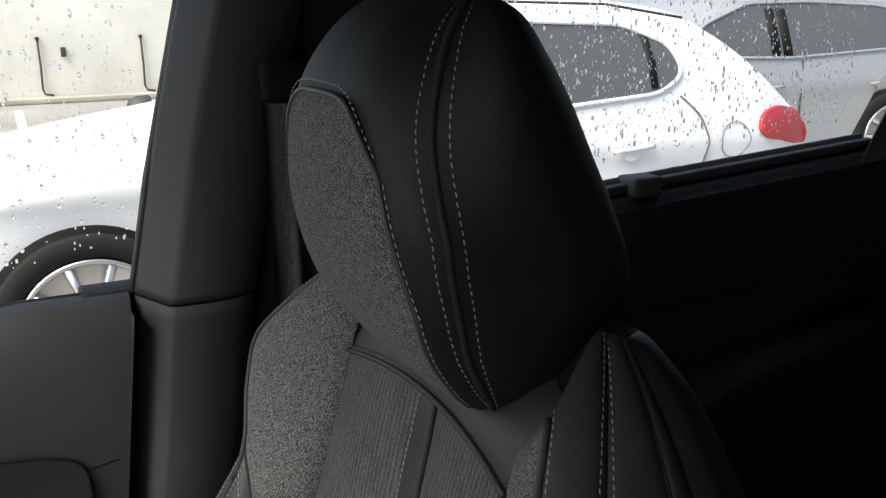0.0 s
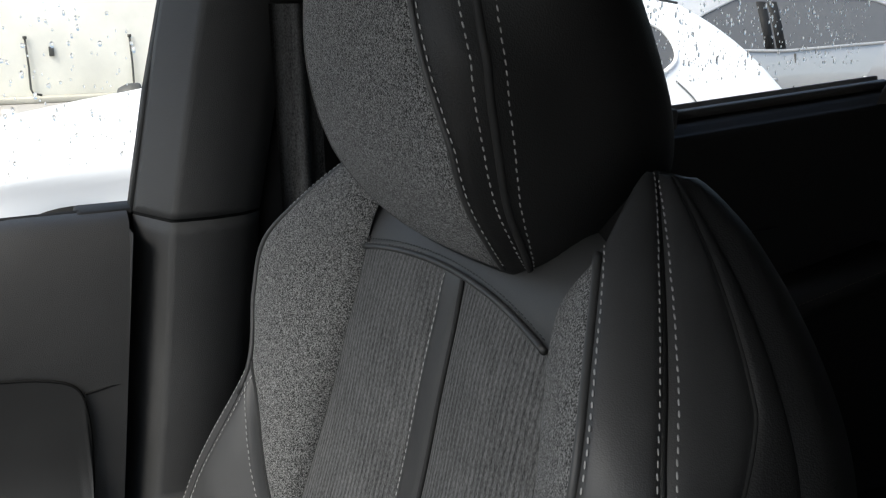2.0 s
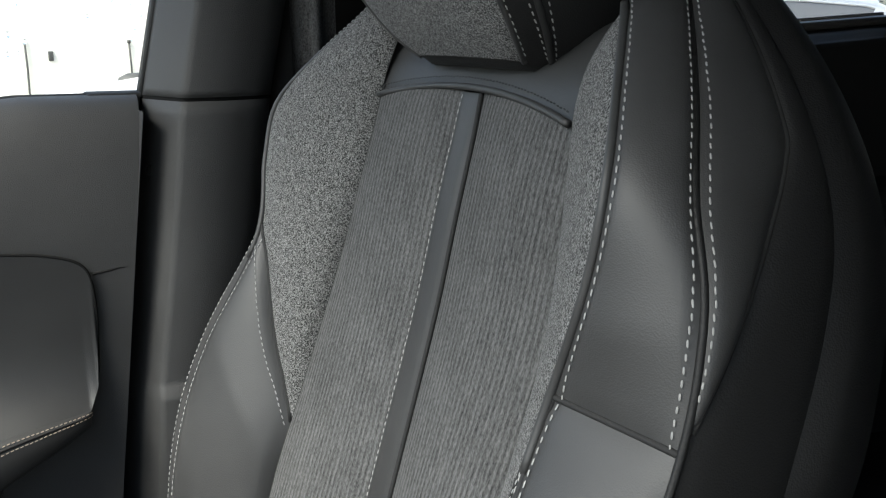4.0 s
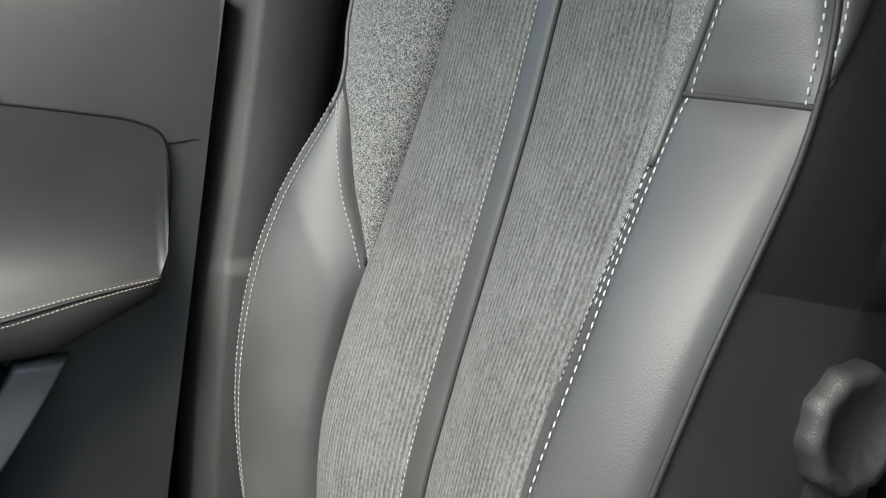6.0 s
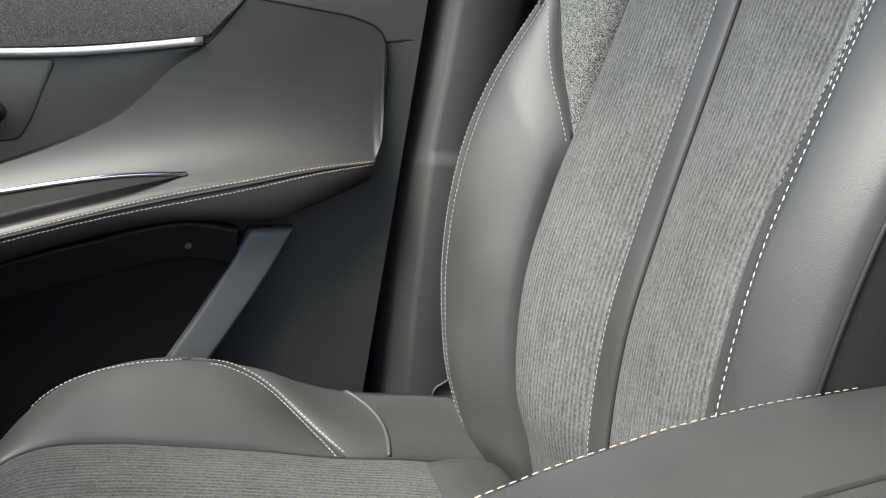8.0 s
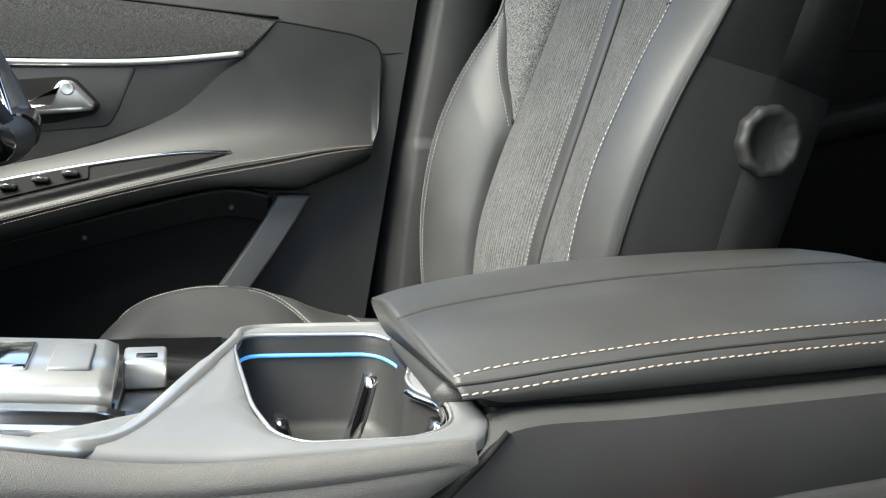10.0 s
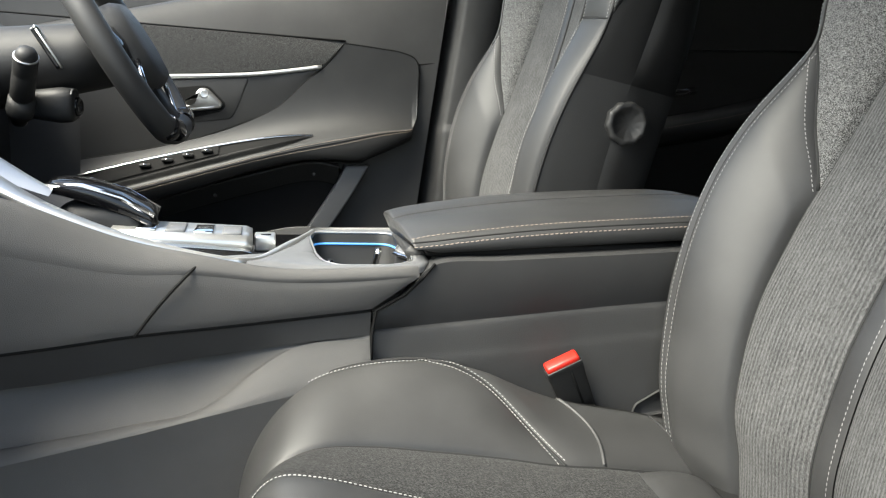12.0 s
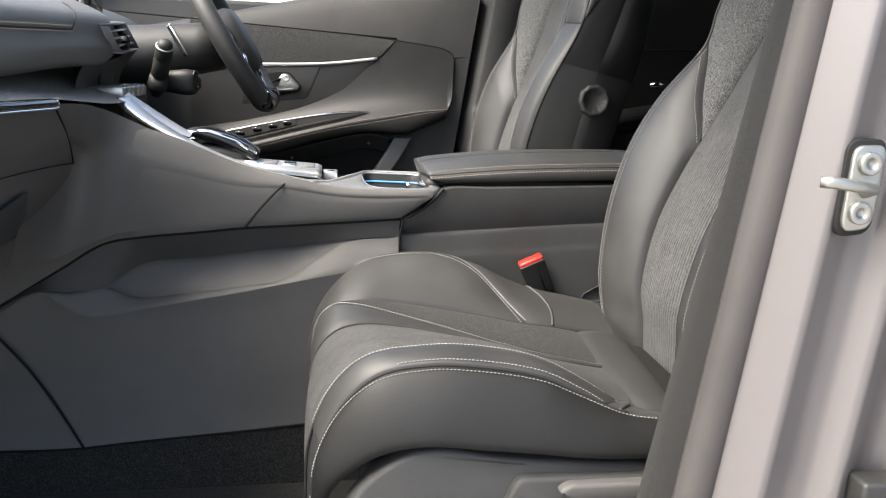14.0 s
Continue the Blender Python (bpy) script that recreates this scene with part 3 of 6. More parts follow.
    for q in (1, -1):
        mid = cl([(0.12, 0, 0.575), (0.05, 0, 0.578), (-0.02, 0, 0.583), (-0.08, 0, 0.590), (-0.14, 0, 0.600), (-0.20, 0, 0.610), (-0.26, 0, 0.617), (-0.315, 0, 0.614), (-0.350, 0, 0.594), (-0.371, 0, 0.553), (-0.374, 0, 0.49)], q)
        b = cl([(0.11, 0.165, 0.575), (0.05, 0.160, 0.585), (-0.01, 0.152, 0.597), (-0.07, 0.148, 0.605), (-0.13, 0.150, 0.615), (-0.20, 0.153, 0.624), (-0.26, 0.154, 0.631), (-0.315, 0.149, 0.632), (-0.352, 0.142, 0.612), (-0.374, 0.136, 0.562), (-0.375, 0.13, 0.49)], q)
        e = cl([(0.11, 0.240, 0.614), (0.04, 0.243, 0.622), (-0.033, 0.246, 0.628), (-0.085, 0.244, 0.642), (-0.13, 0.241, 0.661), (-0.19, 0.239, 0.673), (-0.25, 0.238, 0.670), (-0.305, 0.237, 0.650), (-0.345, 0.231, 0.607), (-0.366, 0.225, 0.552), (-0.367, 0.22, 0.49)], q)
        d = cl([(0.11, 0.268, 0.581), (0.04, 0.274, 0.581), (-0.033, 0.279, 0.581), (-0.085, 0.281, 0.583), (-0.13, 0.281, 0.587), (-0.19, 0.280, 0.591), (-0.25, 0.276, 0.593), (-0.295, 0.268, 0.581), (-0.328, 0.256, 0.556), (-0.348, 0.243, 0.526), (-0.354, 0.23, 0.496)], q)
        if s < 0 and q == s:  # the door-side bolster: a band that lies over the edge of the panel
            b = cl([(0.11, 0.169, 0.549), (0.05, 0.162, 0.568), (-0.01, 0.164, 0.597), (-0.07, 0.183, 0.635), (-0.13, 0.195, 0.665), (-0.20, 0.198, 0.677), (-0.26, 0.203, 0.677), (-0.315, 0.202, 0.665), (-0.352, 0.196, 0.624), (-0.374, 0.190, 0.558), (-0.375, 0.184, 0.485)], q)
            e = cl([(0.11, 0.245, 0.602), (0.04, 0.249, 0.612), (-0.033, 0.252, 0.621), (-0.085, 0.248, 0.641), (-0.13, 0.245, 0.659), (-0.19, 0.243, 0.668), (-0.25, 0.239, 0.668), (-0.305, 0.236, 0.653), (-0.345, 0.230, 0.608), (-0.366, 0.227, 0.546), (-0.367, 0.224, 0.479)], q)
        elif s < 0:
            e = cl([(0.11, 0.238, 0.607), (0.04, 0.242, 0.622), (-0.033, 0.247, 0.635), (-0.085, 0.246, 0.654), (-0.13, 0.243, 0.675), (-0.19, 0.242, 0.689), (-0.25, 0.242, 0.687), (-0.309, 0.242, 0.670), (-0.352, 0.237, 0.630), (-0.377, 0.232, 0.577), (-0.381, 0.227, 0.515)], q)
        front[q] = (mid, b, e, d)
    under = sheet(lambda a, t: front[1][3](a) * (1 - t) + front[-1][3](a) * t, 30, 8)
    cush = part("cushion", under, LEATHER_SHADED, seat, "black leather cushion base", pose(0, 0, 0))
    sw = lambda a: 0.006 + 0.045 * np.clip((a - 0.42) / 0.58, 0, None) ** 1.3
    wing = {q: shifted(front[q][0], 0, lambda a, q=q: q * sw(a)) for q in (1, -1)}
    if s < 0:  # the strip of this seat sits higher and sweeps to the nose
        wing[1] = cl([(0.12, 0.005, 0.573), (0.05, 0.007, 0.581), (-0.02, 0.008, 0.591), (-0.08, 0.009, 0.602), (-0.14, 0.011, 0.617), (-0.20, 0.016, 0.633), (-0.26, 0.024, 0.647), (-0.315, 0.035, 0.658), (-0.35, 0.048, 0.654), (-0.371, 0.060, 0.621), (-0.374, 0.070, 0.560)], 1)
        wing[-1] = cl([(0.12, 0.006, 0.576), (0.05, 0.005, 0.583), (-0.02, 0.003, 0.592), (-0.08, 0.003, 0.602), (-0.14, 0.002, 0.615), (-0.20, 0.004, 0.628), (-0.26, 0.009, 0.641), (-0.315, 0.015, 0.646), (-0.35, 0.021, 0.635), (-0.371, 0.028, 0.604), (-0.374, 0.036, 0.548)], -1)
    cth = []
    for q in (1, -1):
        mid, b, e, d = front[q]
        band = s < 0 and q == s
        pan = Patch(wing[q], b, 0.10, 1.0, 0.006, (-0.2, 0, 1), 1.2)
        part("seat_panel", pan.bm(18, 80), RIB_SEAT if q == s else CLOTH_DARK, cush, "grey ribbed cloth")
        edge = (lambda t: 0.20 + 0.05 * t) if band else (lambda t: 0.285 + 0.225 * (1 - np.clip(1 - np.asarray(t, float), 0, 1) ** 0.40))
        ear = Patch(b, e, edge, 1.0, 0.006 if band else 0.008, (-0.1, -q, 0.8), 1.0)
        part("cushion_bolster", ear.bm(32, 70), LEATHER, cush, "black leather bolster")
        heel = Patch(b, e, 0.0, edge, 0.007, (0, -q * 0.4, 1), 1.0)
        part("rear_bolster", heel.bm(32, 40), LEATHER, cush, "black leather")
        side = Patch(e, d, 0.0, 1.0, 0.010, (0, q, 0.2), 1.0)
        part("cushion_side", side.bm(20, 80), LEATHER_SHADED, cush, "black leather side panel")
        part("piping", tube([e(k) + np.array((0, 0, 0.0004)) for k in np.linspace(0.20 if band else 0.50, 0.99, 81)], 0.0022), THREAD_DARK, cush, "black leather piping")
        part("piping", tube([heel.base(t, 1) + np.array((0, 0, 0.0006)) for t in np.linspace(0, 1, 60)], 0.0020), THREAD_DARK, cush)
        part("panel_seam", tube([b(0.02 + 0.97 * i / 70) for i in range(71)], 0.0018), THREAD_DARK, cush, "sewn seam")
        part("panel_seam", tube([heel.pos(t, (0.215 - 0.02 * math.sin(math.pi * t)) / edge(t)) for t in np.linspace(0.02, 1, 40)], 0.0022), LEATHER, cush)
        part("panel_seam", tube([heel.pos(t / 20, 0.16) for t in range(1, 20)], 0.0018), THREAD_DARK, cush)
        if band:
            cth += [ear.line(0.86, 160, 0.0008, 0.01), side.line(0.06, 160, 0.0008, 0.10), ear.line(0.08, 160, 0.0006, 0.05)]
        else:  # two rows that follow the whole outline of the bolster
            outline = [ear.base(t, 0) for t in np.linspace(0.02, 1, 50)] + [e(k) for k in np.linspace(0.515, 0.99, 76)]
            core = b(0.62) * 0.5 + e(0.62) * 0.5
            cth += [seam_row(outline, [ear], core, 0.0062, 0.0012), seam_row(outline, [heel, side], core, -0.0045)]
    cstrip = Patch(shifted(wing[-1], 0, 0, 0.001), shifted(wing[1], 0, 0, 0.001), 0.08, 1.0, 0.004, (-0.2, 0, 1), 0.8)
    part("centre_strip", cstrip.bm(8, 80), LEATHER, cush, "black leather strip widening to the nose")
    for t in (0.0, 1.0):
        part("panel_seam", tube(pts_of(cstrip.line(t, 80, 0.0003)), 0.0017), THREAD_DARK, cush)
    cth.append(cstrip.line(0.94 if s < 0 else 0.1, 160))
    part("stitching", stitches(cth, step=0.0042, length=0.0028, w=0.0005, h=0.0008), THREAD, cush, "pale contrast stitching")
    roll = Patch(cat([front[q][1](0.05) + np.array((0.012, 0, -0.006)) for q in (1, -1)]), cat([front[q][1](0.17) + np.array((0, 0, -0.006)) for q in (1, -1)]), 0, 1, 0.02, (-0.2, 0, 1), 1)
    part("rear_roll", roll.bm(10, 30), LEATHER, cush, "black leather roll at the rear")

    # plastic base with a height lever on the door side
    def skirt(q):
        o = rounded([(0.14, 0.572), (-0.06, 0.572), (-0.16, 0.577), (-0.235, 0.588), (-0.272, 0.580), (-0.312, 0.550), (-0.345, 0.50), (-0.34, 0.40), (0.14, 0.40)], 0.02)
        return plate([(x, z + Z) for x, z in o], lambda a, b_, dd: Vector((a, q * (0.270 + dd - 0.05 * max(0, -0.2 - a)), b_)), 0.03, 0.006)
    for q in (1, -1):
        sk = part("side_valance", skirt(q), PLASTIC, seat, "textured dark grey plastic valance")
        part("step", plate([(x, z + Z) for x, z in rounded([(0.14, 0.568), (-0.155, 0.560), (-0.168, 0.527), (-0.18, 0.40), (0.14, 0.40)], 0.012)], lambda a, b_, dd: Vector((a, q * (0.282 + dd), b_)), 0.014, 0.005), PLASTIC, sk)
    lever = plate([(x, z + Z) for x, z in rounded([(-0.004, 0.564), (-0.104, 0.560), (-0.115, 0.551), (-0.099, 0.542), (-0.014, 0.543), (0.008, 0.557)], 0.006)], lambda a, b_, dd: Vector((a, s * (0.298 + dd), b_)), 0.014, 0.004)
    part("height_lever", lever, PLASTIC_GREY, seat, "long grey plastic lever")
    part("floor_mount", box((-0.30, -0.21, -0.12), (0.16, 0.21, 0.06), 0.02), PLASTIC_HARD, seat, "black plastic-clad seat frame")
    part("front_mount", box((-0.325, s * 0.19 - 0.02, -0.11), (-0.27, s * 0.19 + 0.02, 0.09), 0.012), PLASTIC_HARD, seat)
    # belt anchor strap at the side of the cushion
    for q in (1, -1):
        part("side_strap", plate(rounded([(0.10, 0.232), (0.055, 0.206), (0.050, 0.190), (0.10, 0.196)], 0.004), lambda a, b_, dd: Vector((a, q * (0.258 + dd), b_)), 0.006, 0.002), PLASTIC, seat)
    return seat


driver = build_seat("front_seat", "black leather and grey cloth driver seat, upright, contrast stitched", 0.51, 0.0, 0.0, 11.6, 1)
passenger = build_seat("front_seat", "black leather and grey cloth passenger seat, slid back, contrast stitched", -0.258, 0.080, -0.022, 19.8, -1)


# ---- car shell around the cabin ----
cabin = thing("car_body", "metallic grey car body with dark roof lining, front door opening uncovered", "car", (0, 0.155, 0.2))
CB = Matrix.Translation((0, -0.155, -0.2))


def shell(name, bm, m, label="", parent=cabin):
    return part(name, bm, m, parent, label, CB, True)


shell("floor_pan", box((-1.1, -0.70, 0.24), (1.9, 0.93, 0.30), 0.01), CARPET, "black carpeted floor")
shell("roof", box((-0.36, -0.68, 1.60), (1.9, 0.91, 1.66), 0.02), HEADLINER, "dark roof lining")
shell("bulkhead", box((-1.15, -0.66, 0.24), (-1.05, 0.97, 1.02), 0.01), PLASTIC_HARD)
shell("tailgate", box((1.88, -0.66, 0.24), (1.95, 0.97, 1.66), 0.01), PLASTIC_HARD)
for q, y in ((1, 0.945), (-1, -0.70)):
    shell("roof_rail", box((-0.35, y - 0.045, 1.54), (1.9, y + 0.03, 1.63), 0.02), HEADLINER)
    shell("windscreen_pillar", tube([(-1.02, y, 1.05), (-0.7, y - q * 0.01, 1.32), (-0.33, y - q * 0.03, 1.58)], 0.045, 10), HEADLINER)
shell("rear_quarter", box((0.40, -0.74, 0.24), (1.9, -0.68, 1.14), 0.01), PLASTIC_HARD)
# opaque pane out of view, added to cut the light in the rear
rq = bmesh.new()
rq.faces.new([rq.verts.new(p) for p in ((0.40, -0.72, 1.13), (1.26, -0.72, 1.13), (1.26, -0.69, 1.6), (0.40, -0.69, 1.6))])
shell("light_block_pane", rq, CARGLASS, "unseen opaque pane that keeps light out of the rear")
shell("rear_window_pillar", box((1.25, -0.73, 1.1), (1.9, -0.66, 1.6), 0.01), PLASTIC_HARD)
shell("sill", box((-1.1, -0.80, 0.24), (0.4, -0.68, 0.36), 0.02), GREY_PAINT, "metallic grey door sill")
shell("front_wing", box((-1.15, -0.78, 0.24), (-0.95, -0.72, 1.02), 0.02), PLASTIC_HARD)

# ---- driver's door ----
door = thing("door_1", "closed black door trim with cloth insert and stitched leather armrest", "car door", (-0.2, 0.93, 0.3), "", "structure")


def dpart(name, bm, m, label="", parent=door):
    return part(name, bm, m, parent, label, Matrix.Translation((0.2, -0.93, -0.3)) if parent is door else None)


def rear_edge(z):
    """The rear end of the door trim, leaning back towards the top."""
    return 0.028 + (z - 0.76) * 0.125


def sill_z(x):
    return 1.137 + 0.10 * min(0.0, x + 0.03) + 0.12 * min(0.0, x + 0.32)


# outer skin
dpart("door_skin", box((-0.95, 0.955, 0.26), (0.075, 0.985, 1.09), 0.01), PLASTIC_HARD)
dpart("door_jamb", box((0.030, 0.930, 0.26), (0.125, 0.975, 1.14), 0.004), RUBBER, "black door seal")
# soft upper trim, rolled over towards the glass
up = cat([(0.955, 0.0), (0.930, 0.001), (0.912, -0.006), (0.898, -0.026), (0.888, -0.060), (0.882, -0.10), (0.880, -0.145)])
def upper_face(a, b):
    yz = up(b)
    x = -0.95 + a * (0.95 + rear_edge(1.137 + yz[1]))
    return np.array((x, yz[0], sill_z(x) + yz[1]))


upper = sheet(upper_face, 40, 24)
dpart("upper_trim", upper, PLASTIC, "soft black upper trim")
lo = cat([(0.880, 1.0), (0.879, 0.9), (0.879, 0.8), (0.880, 0.70), (0.884, 0.55), (0.888, 0.40), (0.89, 0.26)])
dpart("trim_panel", sheet(lambda a, b: (lambda z: np.array((-0.95 + a * (0.95 + rear_edge(z)), lo(b)[0] + 0.0, z)))(1.005 - b * 0.745), 40, 30), PLASTIC, "textured black lower trim")
dpart("rear_return", sheet(lambda a, b: (lambda z: np.array((rear_edge(z), 0.880 + 0.09 * b, z)))(0.26 + a * 0.865), 30, 3), PLASTIC)


def flat(y):
    return lambda a, b, d: Vector((a, y - d, b))


def top_gap(x):
    return float(np.interp(x, [-0.95, -0.516, -0.13, -0.022, 0.02], [1.052, 1.034, 1.017, 1.003, 0.998]))


# cloth insert, bright strip and lower insert
def ruled(upper_, lower_, y, na=60, nb=8):
    """A panel between two lines of (x, z), slightly crowned."""
    return sheet(lambda a, b: (lambda p: np.array((p[0], y - 0.0012 * math.sin(math.pi * b), p[1])))(upper_(a) * (1 - b) + lower_(a) * b), na, nb)


cloth_top = cat([(x, top_gap(x) - 0.003) for x in np.linspace(-0.62, -0.20, 6)] + [(-0.1330, 1.0110)])
cloth_low = cat([(-0.62, 0.940), (-0.55, 0.9415), (-0.476, 0.944), (-0.39, 0.9475), (-0.306, 0.9535), (-0.235, 0.9620), (-0.1680, 0.9725)])
dpart("cloth_insert", ruled(cloth_top, cloth_low, 0.872), DOORCLOTH, "grey melange cloth insert")
strip_line = cat([(-0.62, 0.934), (-0.476, 0.938), (-0.306, 0.9475), (-0.174, 0.966)])
dpart("bright_strip", loft([[(p[0], 0.8715 + dy, p[1] + dz) for dy, dz in ((0.006, -0.0045), (0.0, -0.0042), (-0.003, 0.0), (0.0, 0.0042), (0.006, 0.0045))] for p in (strip_line(i / 24) for i in range(25))]), ALU, "brushed aluminium strip")
low_top = cat([(-0.62, 0.929), (-0.545, 0.931), (-0.476, 0.933), (-0.39, 0.9375), (-0.306, 0.9425), (-0.24, 0.9515), (-0.1755, 0.9610)])
low_end = cat([(-0.62, 0.7815), (-0.50, 0.8035), (-0.393, 0.8305), (-0.288, 0.871), (-0.248, 0.896), (-0.2045, 0.9385), (-0.177, 0.9600)])
dpart("lower_insert", ruled(low_top, low_end, 0.8742, 60, 14), PLASTIC_HARD, "smooth black insert")
bezel = rounded([(-0.50, 0.9285), (-0.31, 0.9405), (-0.332, 0.885), (-0.345, 0.862), (-0.50, 0.842)], 0.008)
dpart("handle_bezel", plate(bezel, flat(0.8725), 0.008, 0.002), PLASTIC_HARD, "black handle surround")
# flat black plate in place of the shade inside the recess
dpart("handle_recess_shade", plate(rounded([(-0.475, 0.914), (-0.403, 0.9235), (-0.386, 0.9235), (-0.354, 0.890), (-0.361, 0.877), (-0.412, 0.864), (-0.475, 0.857)], 0.008), flat(0.8715), 0.004, 0.001), BLACK)
hand_out = rounded([(-0.470, 0.890, 0.004), (-0.416, 0.893, 0.004), (-0.409, 0.912, 0.006), (-0.402, 0.9195, 0.006), (-0.388, 0.9195, 0.008), (-0.360, 0.891, 0.005), (-0.364, 0.882, 0.005), (-0.378, 0.8795, 0.01), (-0.470, 0.869, 0.004)], 0.005, 4)
dpart("door_handle", plate(hand_out, lambda a, b, d: Vector((a, 0.861 - d + 0.10 * max(0.0, a + 0.40), b)), 0.010, 0.006), ALU, "satin chrome inner door handle")
dpart("handle_dish", disc((-0.393, 0.8505, 0.909), (0, -1, 0.1), 0.0085, 0.0015, 24, [(1, 0), (0.95, 1), (0.7, 0.7), (0, 0.2)]), ALU)

# leather panel sweeping down into the armrest
lead = cat([(-0.131, 1.012), (-0.166, 0.968), (-0.203, 0.938), (-0.232, 0.909), (-0.262, 0.884), (-0.32, 0.855), (-0.393, 0.829), (-0.50, 0.802), (-0.62, 0.78)])
arm_in = cat([(0.003, 0.853, 0.853), (-0.06, 0.838, 0.848), (-0.13, 0.822, 0.838), (-0.216, 0.812, 0.823), (-0.30, 0.804, 0.802), (-0.37, 0.800, 0.783), (-0.45, 0.797, 0.761), (-0.53, 0.795, 0.739), (-0.64, 0.795, 0.708)])


rim2 = cat([(-0.131, 1.012), (-0.10, 1.009), (-0.06, 1.0045), (-0.02, 0.999), (0.009, 0.986), (0.0165, 0.955), (0.0155, 0.91), (0.012, 0.873), (0.003, 0.853)])


def tab(*lines):
    return sorted({round(p[0], 5): (float(p[0]), float(p[1])) for p in sum(lines, [])}.values())


LT = tab([tuple(lead(i / 300)) for i in range(301)], [tuple(rim2(i / 300)) for i in range(166)])
LB = sorted([(p[0], p[2]) for p in (arm_in(i / 40) for i in range(41))] + [(0.012, 0.873), (0.016, 0.925)])
LY = sorted([(p[0], p[1]) for p in (arm_in(i / 40) for i in range(41))] + [(0.012, 0.862), (0.016, 0.8735)])


def leather_face(a, b):
    """The leather panel: nearly flat above, hollowed, then sweeping out to the armrest's edge."""
    x = 0.016 - 0.636 * a ** 1.15
    zt, zb, yb = (float(np.interp(x, [p[0] for p in tab_], [p[1] for p in tab_])) for tab_ in (LT, LB, LY))
    z = zt + (zb - zt) * b
    return np.array((x, 0.8735 - (0.8735 - yb) * math.exp(-(z - zb) / 0.026), z))


dpart("leather_panel", sheet(leather_face, 240, 24), DOOR_LEATHER, "black leather panel")
dpart("panel_gap", tube([(p[0], 0.8745, p[1]) for p in (rim2(i / 50) for i in range(51))], 0.0016), BLACK)
dpart("panel_gap", tube([(p[0], 0.8740, p[1]) for p in (lead(i / 60) for i in range(61))], 0.0013), BLACK)
dpart("panel_gap", tube([(x, 0.8795, top_gap(x)) for x in np.linspace(-0.95, -0.128, 40)], 0.0018), BLACK)
dpart("panel_gap", tube([(0.017, 0.880, 0.977), (0.04, 0.881, 0.980), (0.055, 0.8815, 0.981)], 0.0015), BLACK)

# armrest edge with double stitching, and the face below it
arm_low = cat([(0.003, 0.856, 0.838), (-0.03, 0.845, 0.822), (-0.075, 0.832, 0.803), (-0.105, 0.828, 0.793), (-0.19, 0.822, 0.795), (-0.294, 0.815, 0.774), (-0.40, 0.810, 0.740), (-0.52, 0.808, 0.703), (-0.64, 0.808, 0.664)])
armface = Patch(lambda u: arm_in(u), lambda u: arm_low(u), 0, 1, 0.010, (0, -1, 0.1), 0.9)
dpart("armrest_face", armface.bm(24, 80), DOOR_LEATHER, "black leather armrest edge")
dpart("armrest_under", sheet(lambda a, b: arm_low(a) * (1 - b) + np.array((arm_low(a)[0], 0.882, arm_low(a)[2] - 0.012)) * b, 40, 4), PLASTIC_HARD)
dpart("piping", tube(pts_of(armface.line(0.165, 80, 0.0002)), 0.0014), THREAD_DARK)
dpart("stitching", stitches([armface.line(0.09, 160, 0.0010), armface.line(0.26, 160, 0.0010)], step=0.0042, length=0.0030, w=0.0005, h=0.0005), THREAD_TAN, "copper contrast stitching")
# grip and switch panel on the armrest top
ga = cat([(-0.192, 0.832, 0.834), (-0.25, 0.826, 0.832), (-0.32, 0.822, 0.822), (-0.40, 0.820, 0.806), (-0.50, 0.818, 0.783), (-0.62, 0.818, 0.752)])
gb_ = cat([(-0.192, 0.831, 0.834), (-0.25, 0.812, 0.823), (-0.32, 0.806, 0.808), (-0.40, 0.803, 0.786), (-0.50, 0.80, 0.758), (-0.62, 0.80, 0.724)])
# the well has no depth; its shade is painted in black
dpart("grip_well_shade", sheet(lambda a, b: ga(a) * (1 - b) + gb_(a) * b + np.array((0, -0.002, 0.002)), 40, 4), BLACK, "flat black sheet for the grip well's shade")
dpart("grip_edge", tube([ga(i / 50) + np.array((0, -0.002, 0.003)) for i in range(51)], lambda t: 0.0028), CHROME, "thin chrome edge")
dpart("switch_panel", sheet(lambda a, b: ga(0.52 + 0.40 * a) * (1 - b * 0.9) + gb_(0.52 + 0.40 * a) * b * 0.9 + np.array((0, -0.003, 0.0045)), 20, 4), BLACK, "black window switch panel")
for i in range(4):
    a = 0.57 + 0.075 * i
    c0 = ga(a) * 0.5 + gb_(a) * 0.5 + np.array((0, -0.004, 0.007))
    dpart("window_switch", box(c0 - np.array((0.010, 0.006, 0.003)), c0 + np.array((0.010, 0.006, 0.003)), 0.002), PLASTIC_HARD)
    dpart("switch_mark", box(c0 + np.array((-0.004, -0.0065, 0.001)), c0 + np.array((0.004, -0.002, 0.0036)), 0.0006, 1), CHROME)

